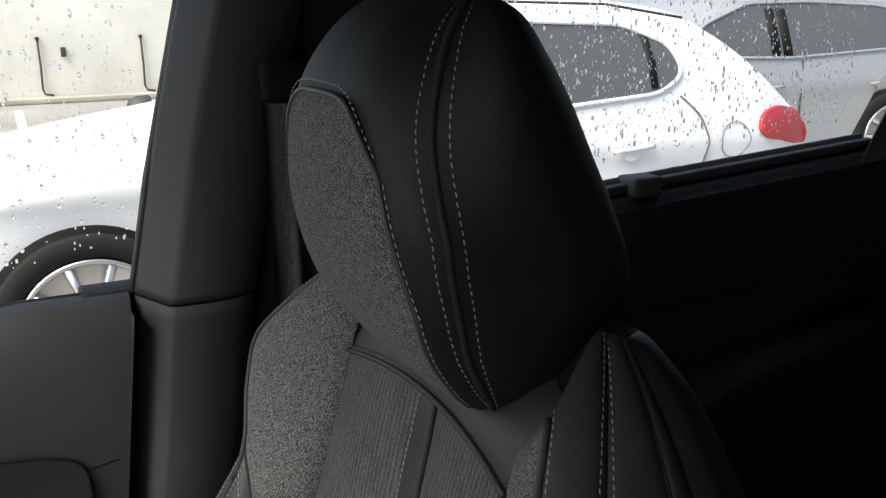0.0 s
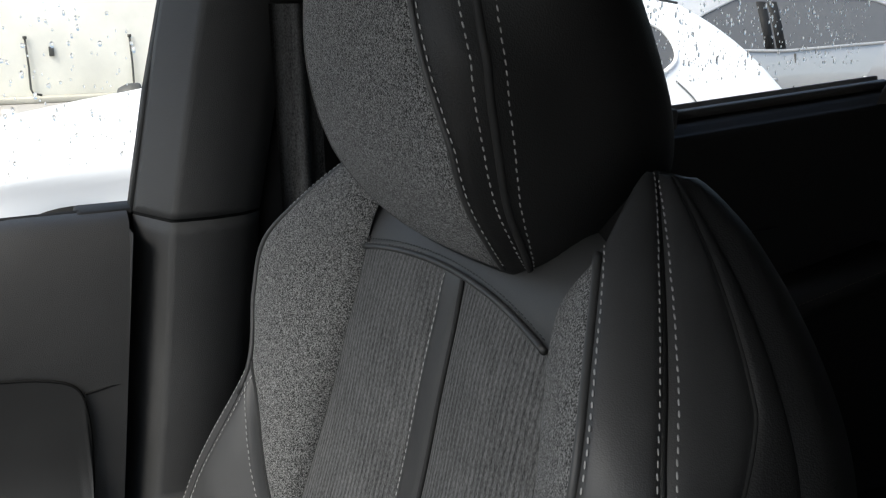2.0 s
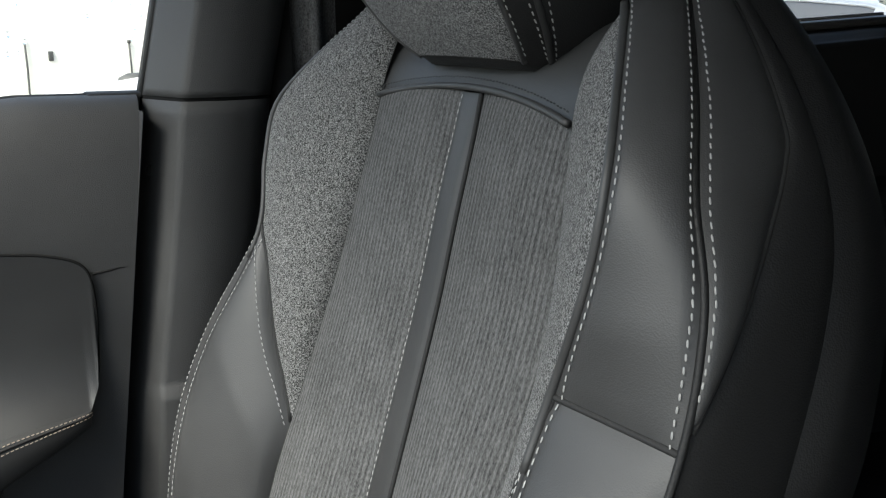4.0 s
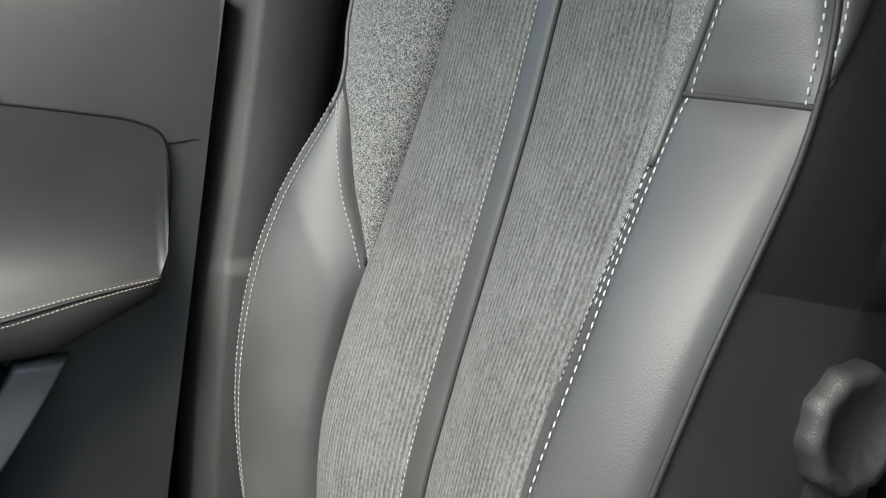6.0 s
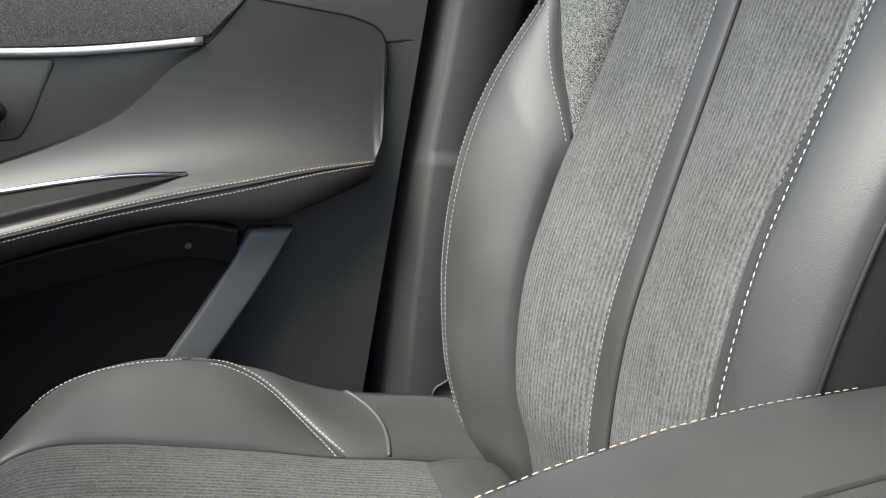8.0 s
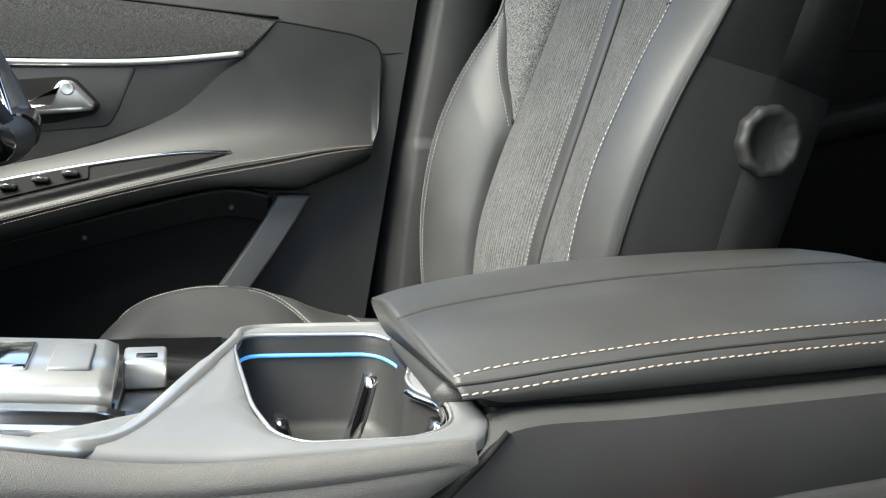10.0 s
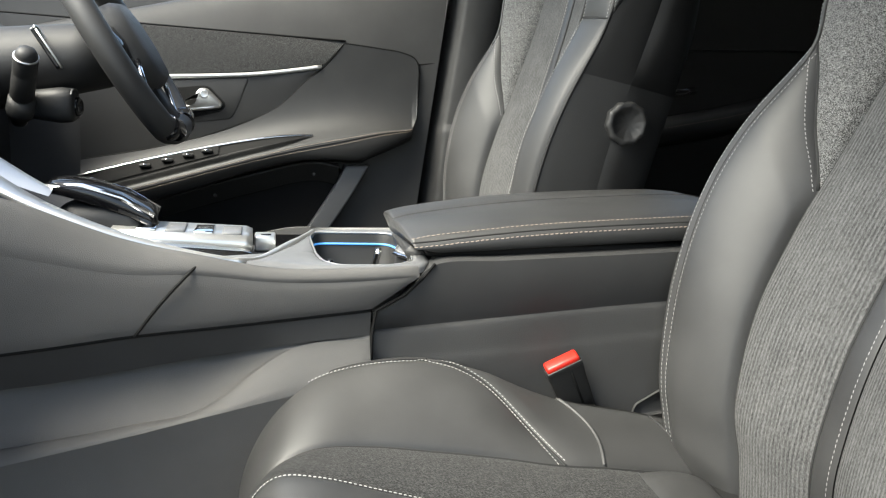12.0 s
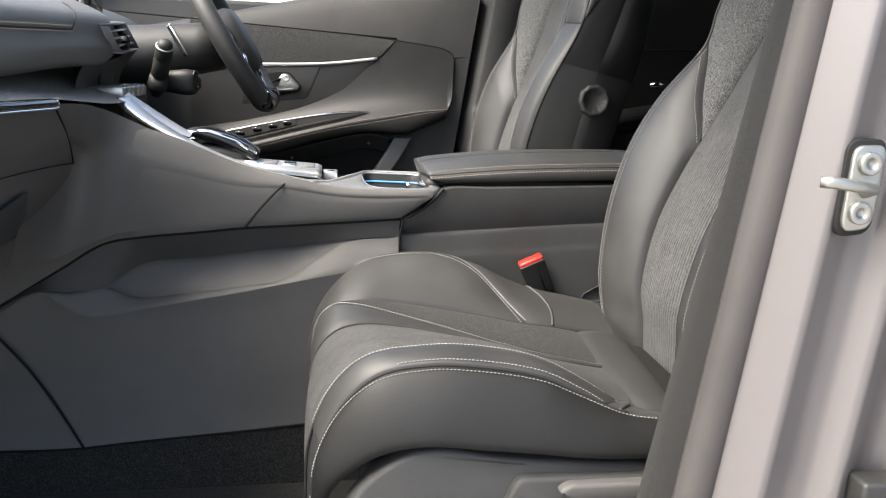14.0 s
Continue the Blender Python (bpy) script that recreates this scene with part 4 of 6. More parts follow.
# lower pocket: the hollow's shade is a flat matt-black sheet
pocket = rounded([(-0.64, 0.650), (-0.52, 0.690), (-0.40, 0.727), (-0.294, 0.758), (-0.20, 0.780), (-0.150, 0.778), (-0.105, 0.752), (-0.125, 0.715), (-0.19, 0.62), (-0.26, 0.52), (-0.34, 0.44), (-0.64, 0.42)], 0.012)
dpart("pocket", plate(pocket, flat(0.862), 0.02, 0.003), BLACK, "flat black sheet for the shaded door pocket")
rail = cat([(-0.64, 0.645), (-0.52, 0.686), (-0.40, 0.7225), (-0.294, 0.752), (-0.20, 0.774), (-0.14, 0.7665)])
dpart("pocket_rail", loft([[(p[0], 0.862 + dy, p[1] + dz) for dy, dz in ((0.012, 0.012), (-0.010, 0.013), (-0.015, 0.011), (-0.015, 0.007), (-0.010, 0.005), (-0.008, -0.026), (0.008, -0.028))] for p in (rail(i / 30) for i in range(31))]), PLASTIC_HARD, "black pocket rail")
for x, z in ((-0.189, 0.765), (-0.375, 0.722)):
    dpart("screw", disc((x, 0.848, z - 0.004), (0, -1, 0.3), 0.0036, 0.002, 14), PLASTIC_GREY, "small screw head")
post = cat([(-0.088, 0.778), (-0.120, 0.720), (-0.172, 0.64), (-0.235, 0.55), (-0.305, 0.45)])
dpart("pocket_post", loft([[(p[0] + dx, 0.850 + dy, p[1]) for dx, dy in ((-0.040, 0.024), (-0.0385, -0.001), (-0.037, -0.003), (-0.034, -0.0035), (0.000, -0.0035), (0.003, -0.003), (0.0045, -0.001), (0.010, 0.032))] for p in (post(i / 20) for i in range(21))]), SATIN, "dark grey diagonal pocket edge")
dpart("sill_seal", tube([(x, 0.945, sill_z(x) - 0.003) for x in np.linspace(-0.95, 0.075, 20)], 0.006), RUBBER)
dpart("latch_knob", disc((0.086, 0.918, 1.066), (-0.4, -1, 0), 0.008, 0.012, 16, [(0.6, 0), (1, 0.4), (0.7, 1), (0, 1)]), PLASTIC_HARD, "small black latch cover")
dpart("window_frame", loft([[(x + dx, 0.93 + dy, z) for dx, dy in ((0, 0.0), (0.018, 0.0), (0.018, 0.03), (0, 0.03))] for x, z in ((0.076, 1.12), (0.104, 1.25), (0.148, 1.42), (0.19, 1.58))]), RUBBER, "black window frame")
pane = bmesh.new()
pane.faces.new([pane.verts.new(p) for p in ((-0.95, 0.957, 1.04), (0.085, 0.957, 1.14), (0.2, 0.90, 1.6), (-0.5, 0.90, 1.58))])
win = dpart("window_pane", pane, GLASS, "rain-flecked clear side window")
win.visible_shadow = False

# ---- driver-side pillar ----
pillar = thing("pillar_1", "black plastic door pillar trim with a horizontal seam", "pillar", (0.12, 0.9, 0.3), "", "structure")
PM = Matrix.Translation((-0.12, -0.9, -0.3))


def pil(z, dy=0.0):
    x0 = float(np.interp(z, [0.25, 0.70, 0.855, 1.00, 1.137, 1.30, 1.416, 1.6], [0.022, 0.038, 0.050, 0.072, 0.089, 0.124, 0.153, 0.206]))
    return [(x0 - 0.008, 0.930, z), (x0 - 0.006, 0.922, z), (x0 + 0.016, 0.866 + dy, z), (x0 + 0.0185, 0.8615 + dy, z), (x0 + 0.024, 0.8590 + dy, z), (x0 + 0.055, 0.857 + dy, z), (x0 + 0.085, 0.862 + dy, z), (x0 + 0.105, 0.880, z), (x0 + 0.115, 0.93, z), (x0 + 0.02, 0.95, z)]


part("lower_trim", loft([pil(z, 0.006 if z > 0.856 else 0.0) for z in (0.25, 0.5, 0.7, 0.80, 0.845, 0.852, 0.858, 0.866, 0.95, 1.05, 1.12, 1.134)]), PLASTIC, pillar, "black lower pillar trim", PM)
part("upper_trim", loft([pil(z, 0.006) for z in (1.1375, 1.145, 1.2, 1.3, 1.4, 1.5, 1.6)]), PLASTIC, pillar, "black upper pillar trim", PM)
part("seam", loft([[(x, y + 0.003, z) for x, y, z in pil(zz, 0.006)] for zz in (1.132, 1.141)]), BLACK, pillar, "", PM)
# added backing; the shade behind the belt is put into its colour
part("dark_backing", loft([[(x + 0.09, 0.905, z), (x + 0.13, 0.898, z), (x + 0.30, 0.905, z), (x + 0.30, 0.95, z), (x + 0.09, 0.95, z)] for x, z in ((0.03, 0.25), (0.080, 1.0), (0.096, 1.137), (0.158, 1.416), (0.21, 1.6))]), RUBBER, pillar, "dark backing for the shaded gap behind the belt", PM)
belt = thing("seat_belt", "black webbing seat belt hanging at the door pillar", "seat belt", (0.25, 0.83, 1.33))
part("webbing", sheet(lambda a, b: np.array((-0.05 + 0.045 * b + 0.012 * a, 0.0 + 0.008 * math.sin(b * 9), 0.0 - 0.85 * a)), 20, 12), WEB, belt, "black ribbed webbing")
part("guide_loop", box((-0.050, -0.008, 0.0), (0.002, 0.008, 0.040), 0.007), BLACK, belt, "black belt guide")


# ---- centre console ----
console = thing("centre_console", "dark grey plastic centre console with cup holder and gear panel", "console", (-0.2, 0.155, 0.3))
CM = Matrix.Translation((0.2, -0.155, -0.3))


# the console's own axis: turned and scaled from its drawing to the car's length
AXIS = Matrix(((1.075, 0.12, 0, -0.1089), (-0.13, 1.0, 0, -0.0188), (0, 0, 1, -0.012), (0, 0, 0, 1)))


def con(name, bm, m, label="", parent=console):
    bm.transform(AXIS)
    return part(name, bm, m, parent, label, CM if parent is console else None)


cT = cat([(-0.60, -0.105, 0.875), (-0.535, -0.095, 0.877), (-0.46, -0.080, 0.868), (-0.378, -0.060, 0.852), (-0.285, -0.032, 0.811), (-0.218, -0.018, 0.793), (-0.147, -0.002, 0.777), (-0.08, 0.012, 0.775), (-0.012, 0.022, 0.777)])
cR = cat([(-0.60, -0.118, 0.800), (-0.535, -0.112, 0.806), (-0.46, -0.098, 0.806), (-0.378, -0.076, 0.800), (-0.285, -0.048, 0.778), (-0.218, -0.030, 0.774), (-0.147, -0.012, 0.764), (-0.08, 0.004, 0.762), (-0.010, 0.018, 0.766)])
pa = Patch(cT, cR, 0, 1, 0.004, (0, -1, 0.3), 1)
con("upper_side", pa.bm(8, 70), PLASTIC_GREY, "dark grey moulded side")
# parts set in the car's own axes
def gear(name, bm, m, label=""):
    return part(name, bm, m, console, label, CM)


# below the groove: an overhung recess, a hollow ledge, a flared lip and the lower side
gG = cat([(-0.80, -0.053, 0.548), (-0.722, -0.047, 0.600), (-0.667, -0.043, 0.636), (-0.609, -0.039, 0.673), (-0.55, -0.034, 0.685), (-0.482, -0.028, 0.692), (-0.408, -0.020, 0.700), (-0.332, -0.012, 0.705), (-0.246, -0.003, 0.711), (-0.168, 0.005, 0.717)])
gW = cat([(-0.79, -0.062, 0.550), (-0.711, -0.058, 0.601), (-0.657, -0.052, 0.605), (-0.609, -0.039, 0.608), (-0.554, -0.016, 0.641), (-0.485, -0.006, 0.649), (-0.41, 0.002, 0.659), (-0.332, 0.006, 0.670), (-0.247, 0.001, 0.683), (-0.169, 0.007, 0.689)])
gV = cat([(-0.785, -0.062, 0.549), (-0.708, -0.058, 0.600), (-0.654, -0.052, 0.601), (-0.606, -0.042, 0.606), (-0.555, -0.038, 0.593), (-0.481, -0.034, 0.601), (-0.407, -0.028, 0.611), (-0.343, -0.021, 0.622), (-0.252, -0.002, 0.678), (-0.169, 0.005, 0.684)])
gK = cat([(-0.78, -0.064, 0.548), (-0.702, -0.060, 0.599), (-0.663, -0.061, 0.581), (-0.620, -0.061, 0.568), (-0.547, -0.058, 0.581), (-0.479, -0.052, 0.593), (-0.405, -0.044, 0.606), (-0.330, -0.036, 0.621), (-0.244, -0.027, 0.637), (-0.169, -0.019, 0.647)])
gF = cat([(-0.82, -0.083, 0.364), (-0.745, -0.079, 0.364), (-0.690, -0.075, 0.364), (-0.635, -0.071, 0.366), (-0.562, -0.065, 0.373), (-0.487, -0.059, 0.379), (-0.412, -0.051, 0.384), (-0.325, -0.041, 0.391), (-0.237, -0.032, 0.398), (-0.164, -0.024, 0.401)])
def flank(u):
    """The side's crease in the car's own axes."""
    P = cR(u)
    return np.stack([1.075 * P[..., 0] + 0.12 * P[..., 1] - 0.1089, -0.13 * P[..., 0] + P[..., 1] - 0.0188, P[..., 2] - 0.012], -1)


gear("side_panel", Patch(flank, shifted(gG, 0, -0.003, 0.002), 0, 1, 0.003, (0, -1, 0), 1).bm(10, 70), PLASTIC_GREY, "dark grey moulded side panel")
gear("joint", tube([cat([(-0.337, -0.006, 0.777), (-0.355, -0.0265, 0.762), (-0.381, -0.0285, 0.733), (-0.405, -0.0265, 0.701)])(t) for t in np.linspace(0, 1, 20)], 0.0016), BLACK)
gear("groove", tube([gG(i / 60) + np.array((0, 0.0005, 0.0)) for i in range(61)], 0.0022), BLACK)
# recess and undercut take a darker plastic, painting the overhang's shade
gear("recess", Patch(gG, gW, 0, 1).bm(6, 90), PLASTIC, "recessed side, darker for the overhang's shade")
under_cut = shifted(gW, 0, lambda a: 0.014 * np.clip((a - 0.30) / 0.10, 0, 1) * np.clip((0.90 - a) / 0.12, 0, 1), lambda a: 0.004 * np.clip((a - 0.30) / 0.10, 0, 1) * np.clip((0.90 - a) / 0.12, 0, 1))
gear("undercut", Patch(gW, under_cut, 0, 1).bm(3, 90), PLASTIC, "shadow gap over the ledge")
gear("ledge", Patch(under_cut, gV, 0, 1, -0.004, (0, -1, 1)).bm(8, 90), PLASTIC_GREY, "hollow dark grey ledge")
gear("ledge_lip", Patch(gV, gK, 0, 1, 0.003, (0, -1, 0.5)).bm(8, 90), PLASTIC_GREY, "flared dark grey lip")
gear("lower_side", Patch(gK, gF, 0, 1, -0.006, (0, -1, 0), 1).bm(10, 90), PLASTIC_GREY, "textured dark grey lower side")
gear("carpet_edge", Patch(gF, shifted(gF, 0, -0.02, -0.13), 0, 1).bm(4, 40), CARPET, "black tunnel carpet")
gear("lower_edge", tube([gF(i / 40) + np.array((0, -0.001, 0)) for i in range(41)], 0.0018), BLACK)
gear("lower_seam", tube([cat([(-0.754, -0.070, 0.541), (-0.711, -0.068, 0.489), (-0.672, -0.069, 0.430), (-0.635, -0.072, 0.366)])(t) + np.array((0, -0.001, 0)) for t in np.linspace(0, 1, 20)], 0.0020), BLACK)

# box under the armrest
BY = 0.009
top_edge = cat([(-0.166, 0.713), (-0.150, 0.719), (-0.128, 0.734), (-0.098, 0.7655), (-0.02, 0.7695), (0.10, 0.775), (0.20, 0.780), (0.33, 0.786)])
fold_z = lambda x: float(np.interp(x, [-0.166, -0.05, 0.10, 0.33], [0.690, 0.700, 0.713, 0.730]))


def box_upper(a, b):
    """The box's side leans in towards its fold."""
    x, zt = top_edge(a)
    return np.array((x, BY + 0.012 * b ** 2.2, zt + (fold_z(x) - zt) * b))


def box_lower(a, b):
    """Below the fold the side flares out again, then falls plumb."""
    x = -0.166 + 0.496 * a
    y, z = cat([(0.012, 0.0), (0.007, -0.006), (0.003, -0.030), (0.000, -0.050), (0.001, -0.12), (0.006, -0.40)])(b)
    return np.array((x, BY + y + 0.006 * math.exp(-((x - 0.05) / 0.10) ** 2) * min(1.0, b * 2), fold_z(x) + z))


# darker plastic than the console's, painting the shade beside the passenger seat
gear("box_side", sheet(box_upper, 60, 12), PLASTIC, "textured box side, darkened for the passenger seat's shade")
gear("box_top", sheet(lambda a, b: np.array((top_edge(a)[0], BY + 0.03 * b, top_edge(a)[1])), 60, 2), PLASTIC)
gear("box_flare", sheet(box_lower, 40, 30), PLASTIC, "flared lower box side")
gear("joint", tube([(-0.100, 0.008, 0.7665), (-0.114, 0.007, 0.750), (-0.132, 0.006, 0.733), (-0.163, 0.004, 0.7165), (-0.167, 0.004, 0.69), (-0.169, -0.008, 0.64), (-0.169, -0.010, 0.45)], 0.0017), BLACK)
gear("box_core", box((-0.096, 0.045, 0.30), (0.33, 0.205, 0.768), 0.006), PLASTIC_HARD)
con("far_side", sheet(lambda a, b: (lambda x: np.array((x, 0.262 - cT(a)[1] * 0.3, (cT(a)[2] - 0.06 * min(1.0, 2.5 * (1 - a))) * (1 - b) + 0.30 * b)))(cT(a)[0]), 30, 4), PLASTIC)


# top trim with the cup holder
def radial(outline, c, n):
    """The outline met by n rays from c."""
    P = [np.array(p, float) - np.array(c) for p in outline]
    out = []
    for j in range(n):
        q = 2 * math.pi * j / n
        d = np.array((math.cos(q), math.sin(q)))
        best = None
        for i in range(len(P)):
            A, B = P[i], P[(i + 1) % len(P)]
            den = d[0] * (B - A)[1] - d[1] * (B - A)[0]
            if abs(den) < 1e-12:
                continue
            r = (A[0] * (B - A)[1] - A[1] * (B - A)[0]) / den
            k = (A[0] * d[1] - A[1] * d[0]) / den
            if r > 0 and -1e-6 <= k <= 1 + 1e-6:
                best = r if best is None else max(best, r)
        out.append(np.array(c) + d * (best or 0.01))
    return out


cc = (-0.183, 0.112)
hole = rounded([(-0.219, 0.207), (-0.226, 0.178), (-0.223, 0.070), (-0.216, 0.030), (-0.204, 0.015), (-0.142, 0.014), (-0.122, 0.030), (-0.117, 0.062), (-0.129, 0.080), (-0.131, 0.100), (-0.120, 0.132), (-0.117, 0.176), (-0.128, 0.202)], 0.014, 6)
outer = rounded([(-0.330, 0.010), (-0.25, 0.008), (-0.185, 0.007), (-0.112, 0.010), (-0.102, 0.03), (-0.102, 0.222), (-0.215, 0.226), (-0.222, 0.190), (-0.250, 0.122), (-0.276, 0.056), (-0.294, 0.028), (-0.330, 0.020)], 0.006, 4)
N = 120
ho, ou = radial(hole, cc, N), radial(outer, cc, N)
top_z = lambda x, y: 0.765 + 0.10 * max(0.0, -0.245 - x) - 0.006 * max(0.0, min(1.0, (0.020 - y) / 0.02)) ** 2
ringsZ = [[(p[0], p[1], top_z(*p) - 0.008) for p in ou], [(p[0], p[1], top_z(*p) - 0.003) for p in ou]]
for k in (0.05, 0.33, 0.66, 0.90, 0.96):
    ringsZ.append([tuple(a * (1 - k) + b * k) + (top_z(*(a * (1 - k) + b * k)) - (0.0015 if k > 0.95 else 0.0),) for a, b in zip(ou, ho)])
ringsZ.append([(p[0], p[1], top_z(*p) - 0.004) for p in ho])
gear("top_trim", loft(ringsZ, caps=False), SATIN, "satin grey trim round the cup holder")
well = [[(cc[0] + (p[0] - cc[0]) * k, cc[1] + (p[1] - cc[1]) * k, 0.765 - d) for p in ho] for k, d in ((1.0, 0.003), (0.985, 0.008), (0.95, 0.060), (0.90, 0.068), (0.01, 0.070))]
gear("cup_well", loft(well, caps=False), PLASTIC_HARD, "deep black cup holder")
gear("cup_rim", tube([(p[0], p[1], top_z(*p) - 0.001) for p in ho + ho[:1]], 0.0012), ALU, "thin bright rim")
lip = [p for p in ho if p[0] > -0.130 and p[1] < 0.10]
gear("rim_highlight", tube([(p[0] - 0.004, p[1], 0.762) for p in sorted(lip, key=lambda v: v[1])], 0.0022), CHROME, "bright rim piece")
gear("light_strip", tube([(p[0] * 0.985 + cc[0] * 0.015, p[1] * 0.975 + cc[1] * 0.025, 0.750) for p in ho if p[1] > 0.165], 0.0013), BLUE, "blue light strip")
for x, y, ang in ((-0.150, 0.122, 24), (-0.130, 0.042, 32), (-0.206, 0.060, -30)):
    gear("cup_grip", loft([[(x + dx + sh, y + dy, z) for dx, dy in ((-0.003, -0.008), (0.003, -0.008), (0.004, 0.0), (0.003, 0.008), (-0.003, 0.008))] for z, sh in ((0.715, -0.012 * ang / 30), (0.735, -0.004 * ang / 30), (0.755, 0.002 * ang / 30), (0.760, 0.003 * ang / 30))]), CHROME if ang > 0 else PIANO, "spring-loaded cup grip")

# gear panel with its bright surround
gear("gear_well", box((-0.56, 0.016, 0.70), (-0.226, 0.235, 0.757), 0.006), PIANO, "gloss black gear panel")
surround = cat([(-0.60, 0.075, 0.884), (-0.56, 0.045, 0.858), (-0.50, 0.022, 0.828), (-0.43, 0.012, 0.801), (-0.37, 0.010, 0.784), (-0.325, 0.010, 0.7745), (-0.300, 0.016, 0.7705), (-0.281, 0.040, 0.768), (-0.254, 0.114, 0.767), (-0.226, 0.188, 0.7665), (-0.219, 0.214, 0.766), (-0.202, 0.2235, 0.7655), (-0.160, 0.2240, 0.7655), (-0.118, 0.2235, 0.7655)])
sur = []
for i in range(81):
    p, d = surround(i / 80), surround(min(1, i / 80 + 0.01)) - surround(max(0, i / 80 - 0.01))
    nrm_ = unit(np.array((-d[1], d[0], 0)))
    w_ = 0.004 + 0.017 * math.exp(-((i / 80 - 0.06) / 0.16) ** 2) + 0.002 * (34 < i < 52) - 0.0015 * (i > 58)
    sur.append([p - nrm_ * w_ - np.array((0, 0, 0.004)), p - nrm_ * w_ * 0.6 + np.array((0, 0, 0.0018)), p + nrm_ * w_ * 0.6 + np.array((0, 0, 0.0010)), p + nrm_ * w_ - np.array((0, 0, 0.006)), p - np.array((0, 0, 0.014))])
gear("bright_surround", loft(sur), ALU, "satin metal surround")
gear("bright_cheek", sheet(lambda a, b: (cat([(-0.612, 0.140, 0.892), (-0.575, 0.122, 0.872), (-0.540, 0.110, 0.852), (-0.505, 0.098, 0.832)])(a) * (1 - b) + cat([(-0.610, 0.086, 0.874), (-0.570, 0.078, 0.853), (-0.535, 0.074, 0.838), (-0.500, 0.072, 0.826)])(a) * b) + np.array((0.004 * math.sin(math.pi * b), 0, 0.003 * math.sin(math.pi * b))), 16, 8), ALU, "satin metal cheek below the keys")
gear("bright_panel", loft([[(x, 0.058, z - 0.012), (x, 0.062, z), (x, 0.128, z + 0.002), (x, 0.130, z - 0.012)] for x, z in ((-0.44, 0.792), (-0.40, 0.789), (-0.30, 0.784), (-0.293, 0.781))]), ALU, "brushed metal button panel")
gear("bright_ridge", loft([[(x, 0.038, z - 0.016), (x, 0.042, z), (x, 0.054, z + 0.003), (x, 0.058, z - 0.012)] for x, z in ((-0.46, 0.784), (-0.38, 0.777), (-0.30, 0.771), (-0.286, 0.767))]), CHROME, "bright metal edge")
for i in range(4):
    gear("button", box((-0.415 + 0.030 * i, 0.075, 0.784), (-0.394 + 0.030 * i, 0.118, 0.7925 - 0.0017 * i), 0.0015), SATIN if i % 2 else CHROME)
gear("brake_switch", box((-0.291, 0.122, 0.757), (-0.267, 0.152, 0.7745), 0.002), ALU, "small bright brake switch")
gear("switch_mark", box((-0.284, 0.128, 0.7735), (-0.272, 0.136, 0.7752), 0.0004, 1), PIANO)
gear("side_wedge", loft([[(x, y0, 0.757), (x, y0, z), (x, y1, 0.757)] for x, y0, y1, z in ((-0.40, 0.022, 0.05, 0.776), (-0.34, 0.020, 0.05, 0.770), (-0.300, 0.028, 0.055, 0.764))]), SATIN)
# gear lever
gl = []
for i in range(15):
    t = i / 14
    x = -0.505 + 0.110 * t
    z = 0.832 - 0.038 * t ** 1.3 + 0.004 * math.sin(math.pi * t)
    w, h = 0.024 + 0.009 * math.sin(math.pi * (0.2 + 0.7 * t)), 0.008 + 0.014 * t * (1.2 - t)
    gl.append([(x, 0.120 + w * math.copysign(abs(math.cos(q)) ** 0.6, math.cos(q)), z + h * math.copysign(abs(math.sin(q)) ** 0.6, math.sin(q))) for q in (2 * math.pi * j / 20 for j in range(20))])
gear("gear_lever", loft(gl), PIANO, "gloss black angled gear lever")
for y_ in (0.094, 0.147):
    gear("lever_trim", tube([(-0.507, y_, 0.834), (-0.47, y_ - 0.002, 0.834), (-0.43, y_ - 0.003, 0.822), (-0.398, y_, 0.802)], 0.0038), CHROME, "chrome edge")
gear("lever_base", box((-0.50, 0.09, 0.765), (-0.41, 0.15, 0.815), 0.016), PLASTIC_HARD, "black gear lever base")

# armrest lid
lid = thing("armrest_lid", "black leather console armrest with copper double stitching", "armrest", (0.08, 0.115, 0.77))
LM = Matrix.Translation((-0.08, -0.115, -0.77))


def lid_part(name, bm, m, label=""):
    return part(name, bm, m, lid, label, LM)


ridge = cat([(0.7885,), (0.7955,), (0.8020,), (0.8065,), (0.8100,), (0.8130,), (0.8135,)])
lid_rear = lambda y: 0.292 - 2.2 * max(0.0, 0.115 - y) ** 2 - 2.2 * max(0.0, y - 0.16) ** 2


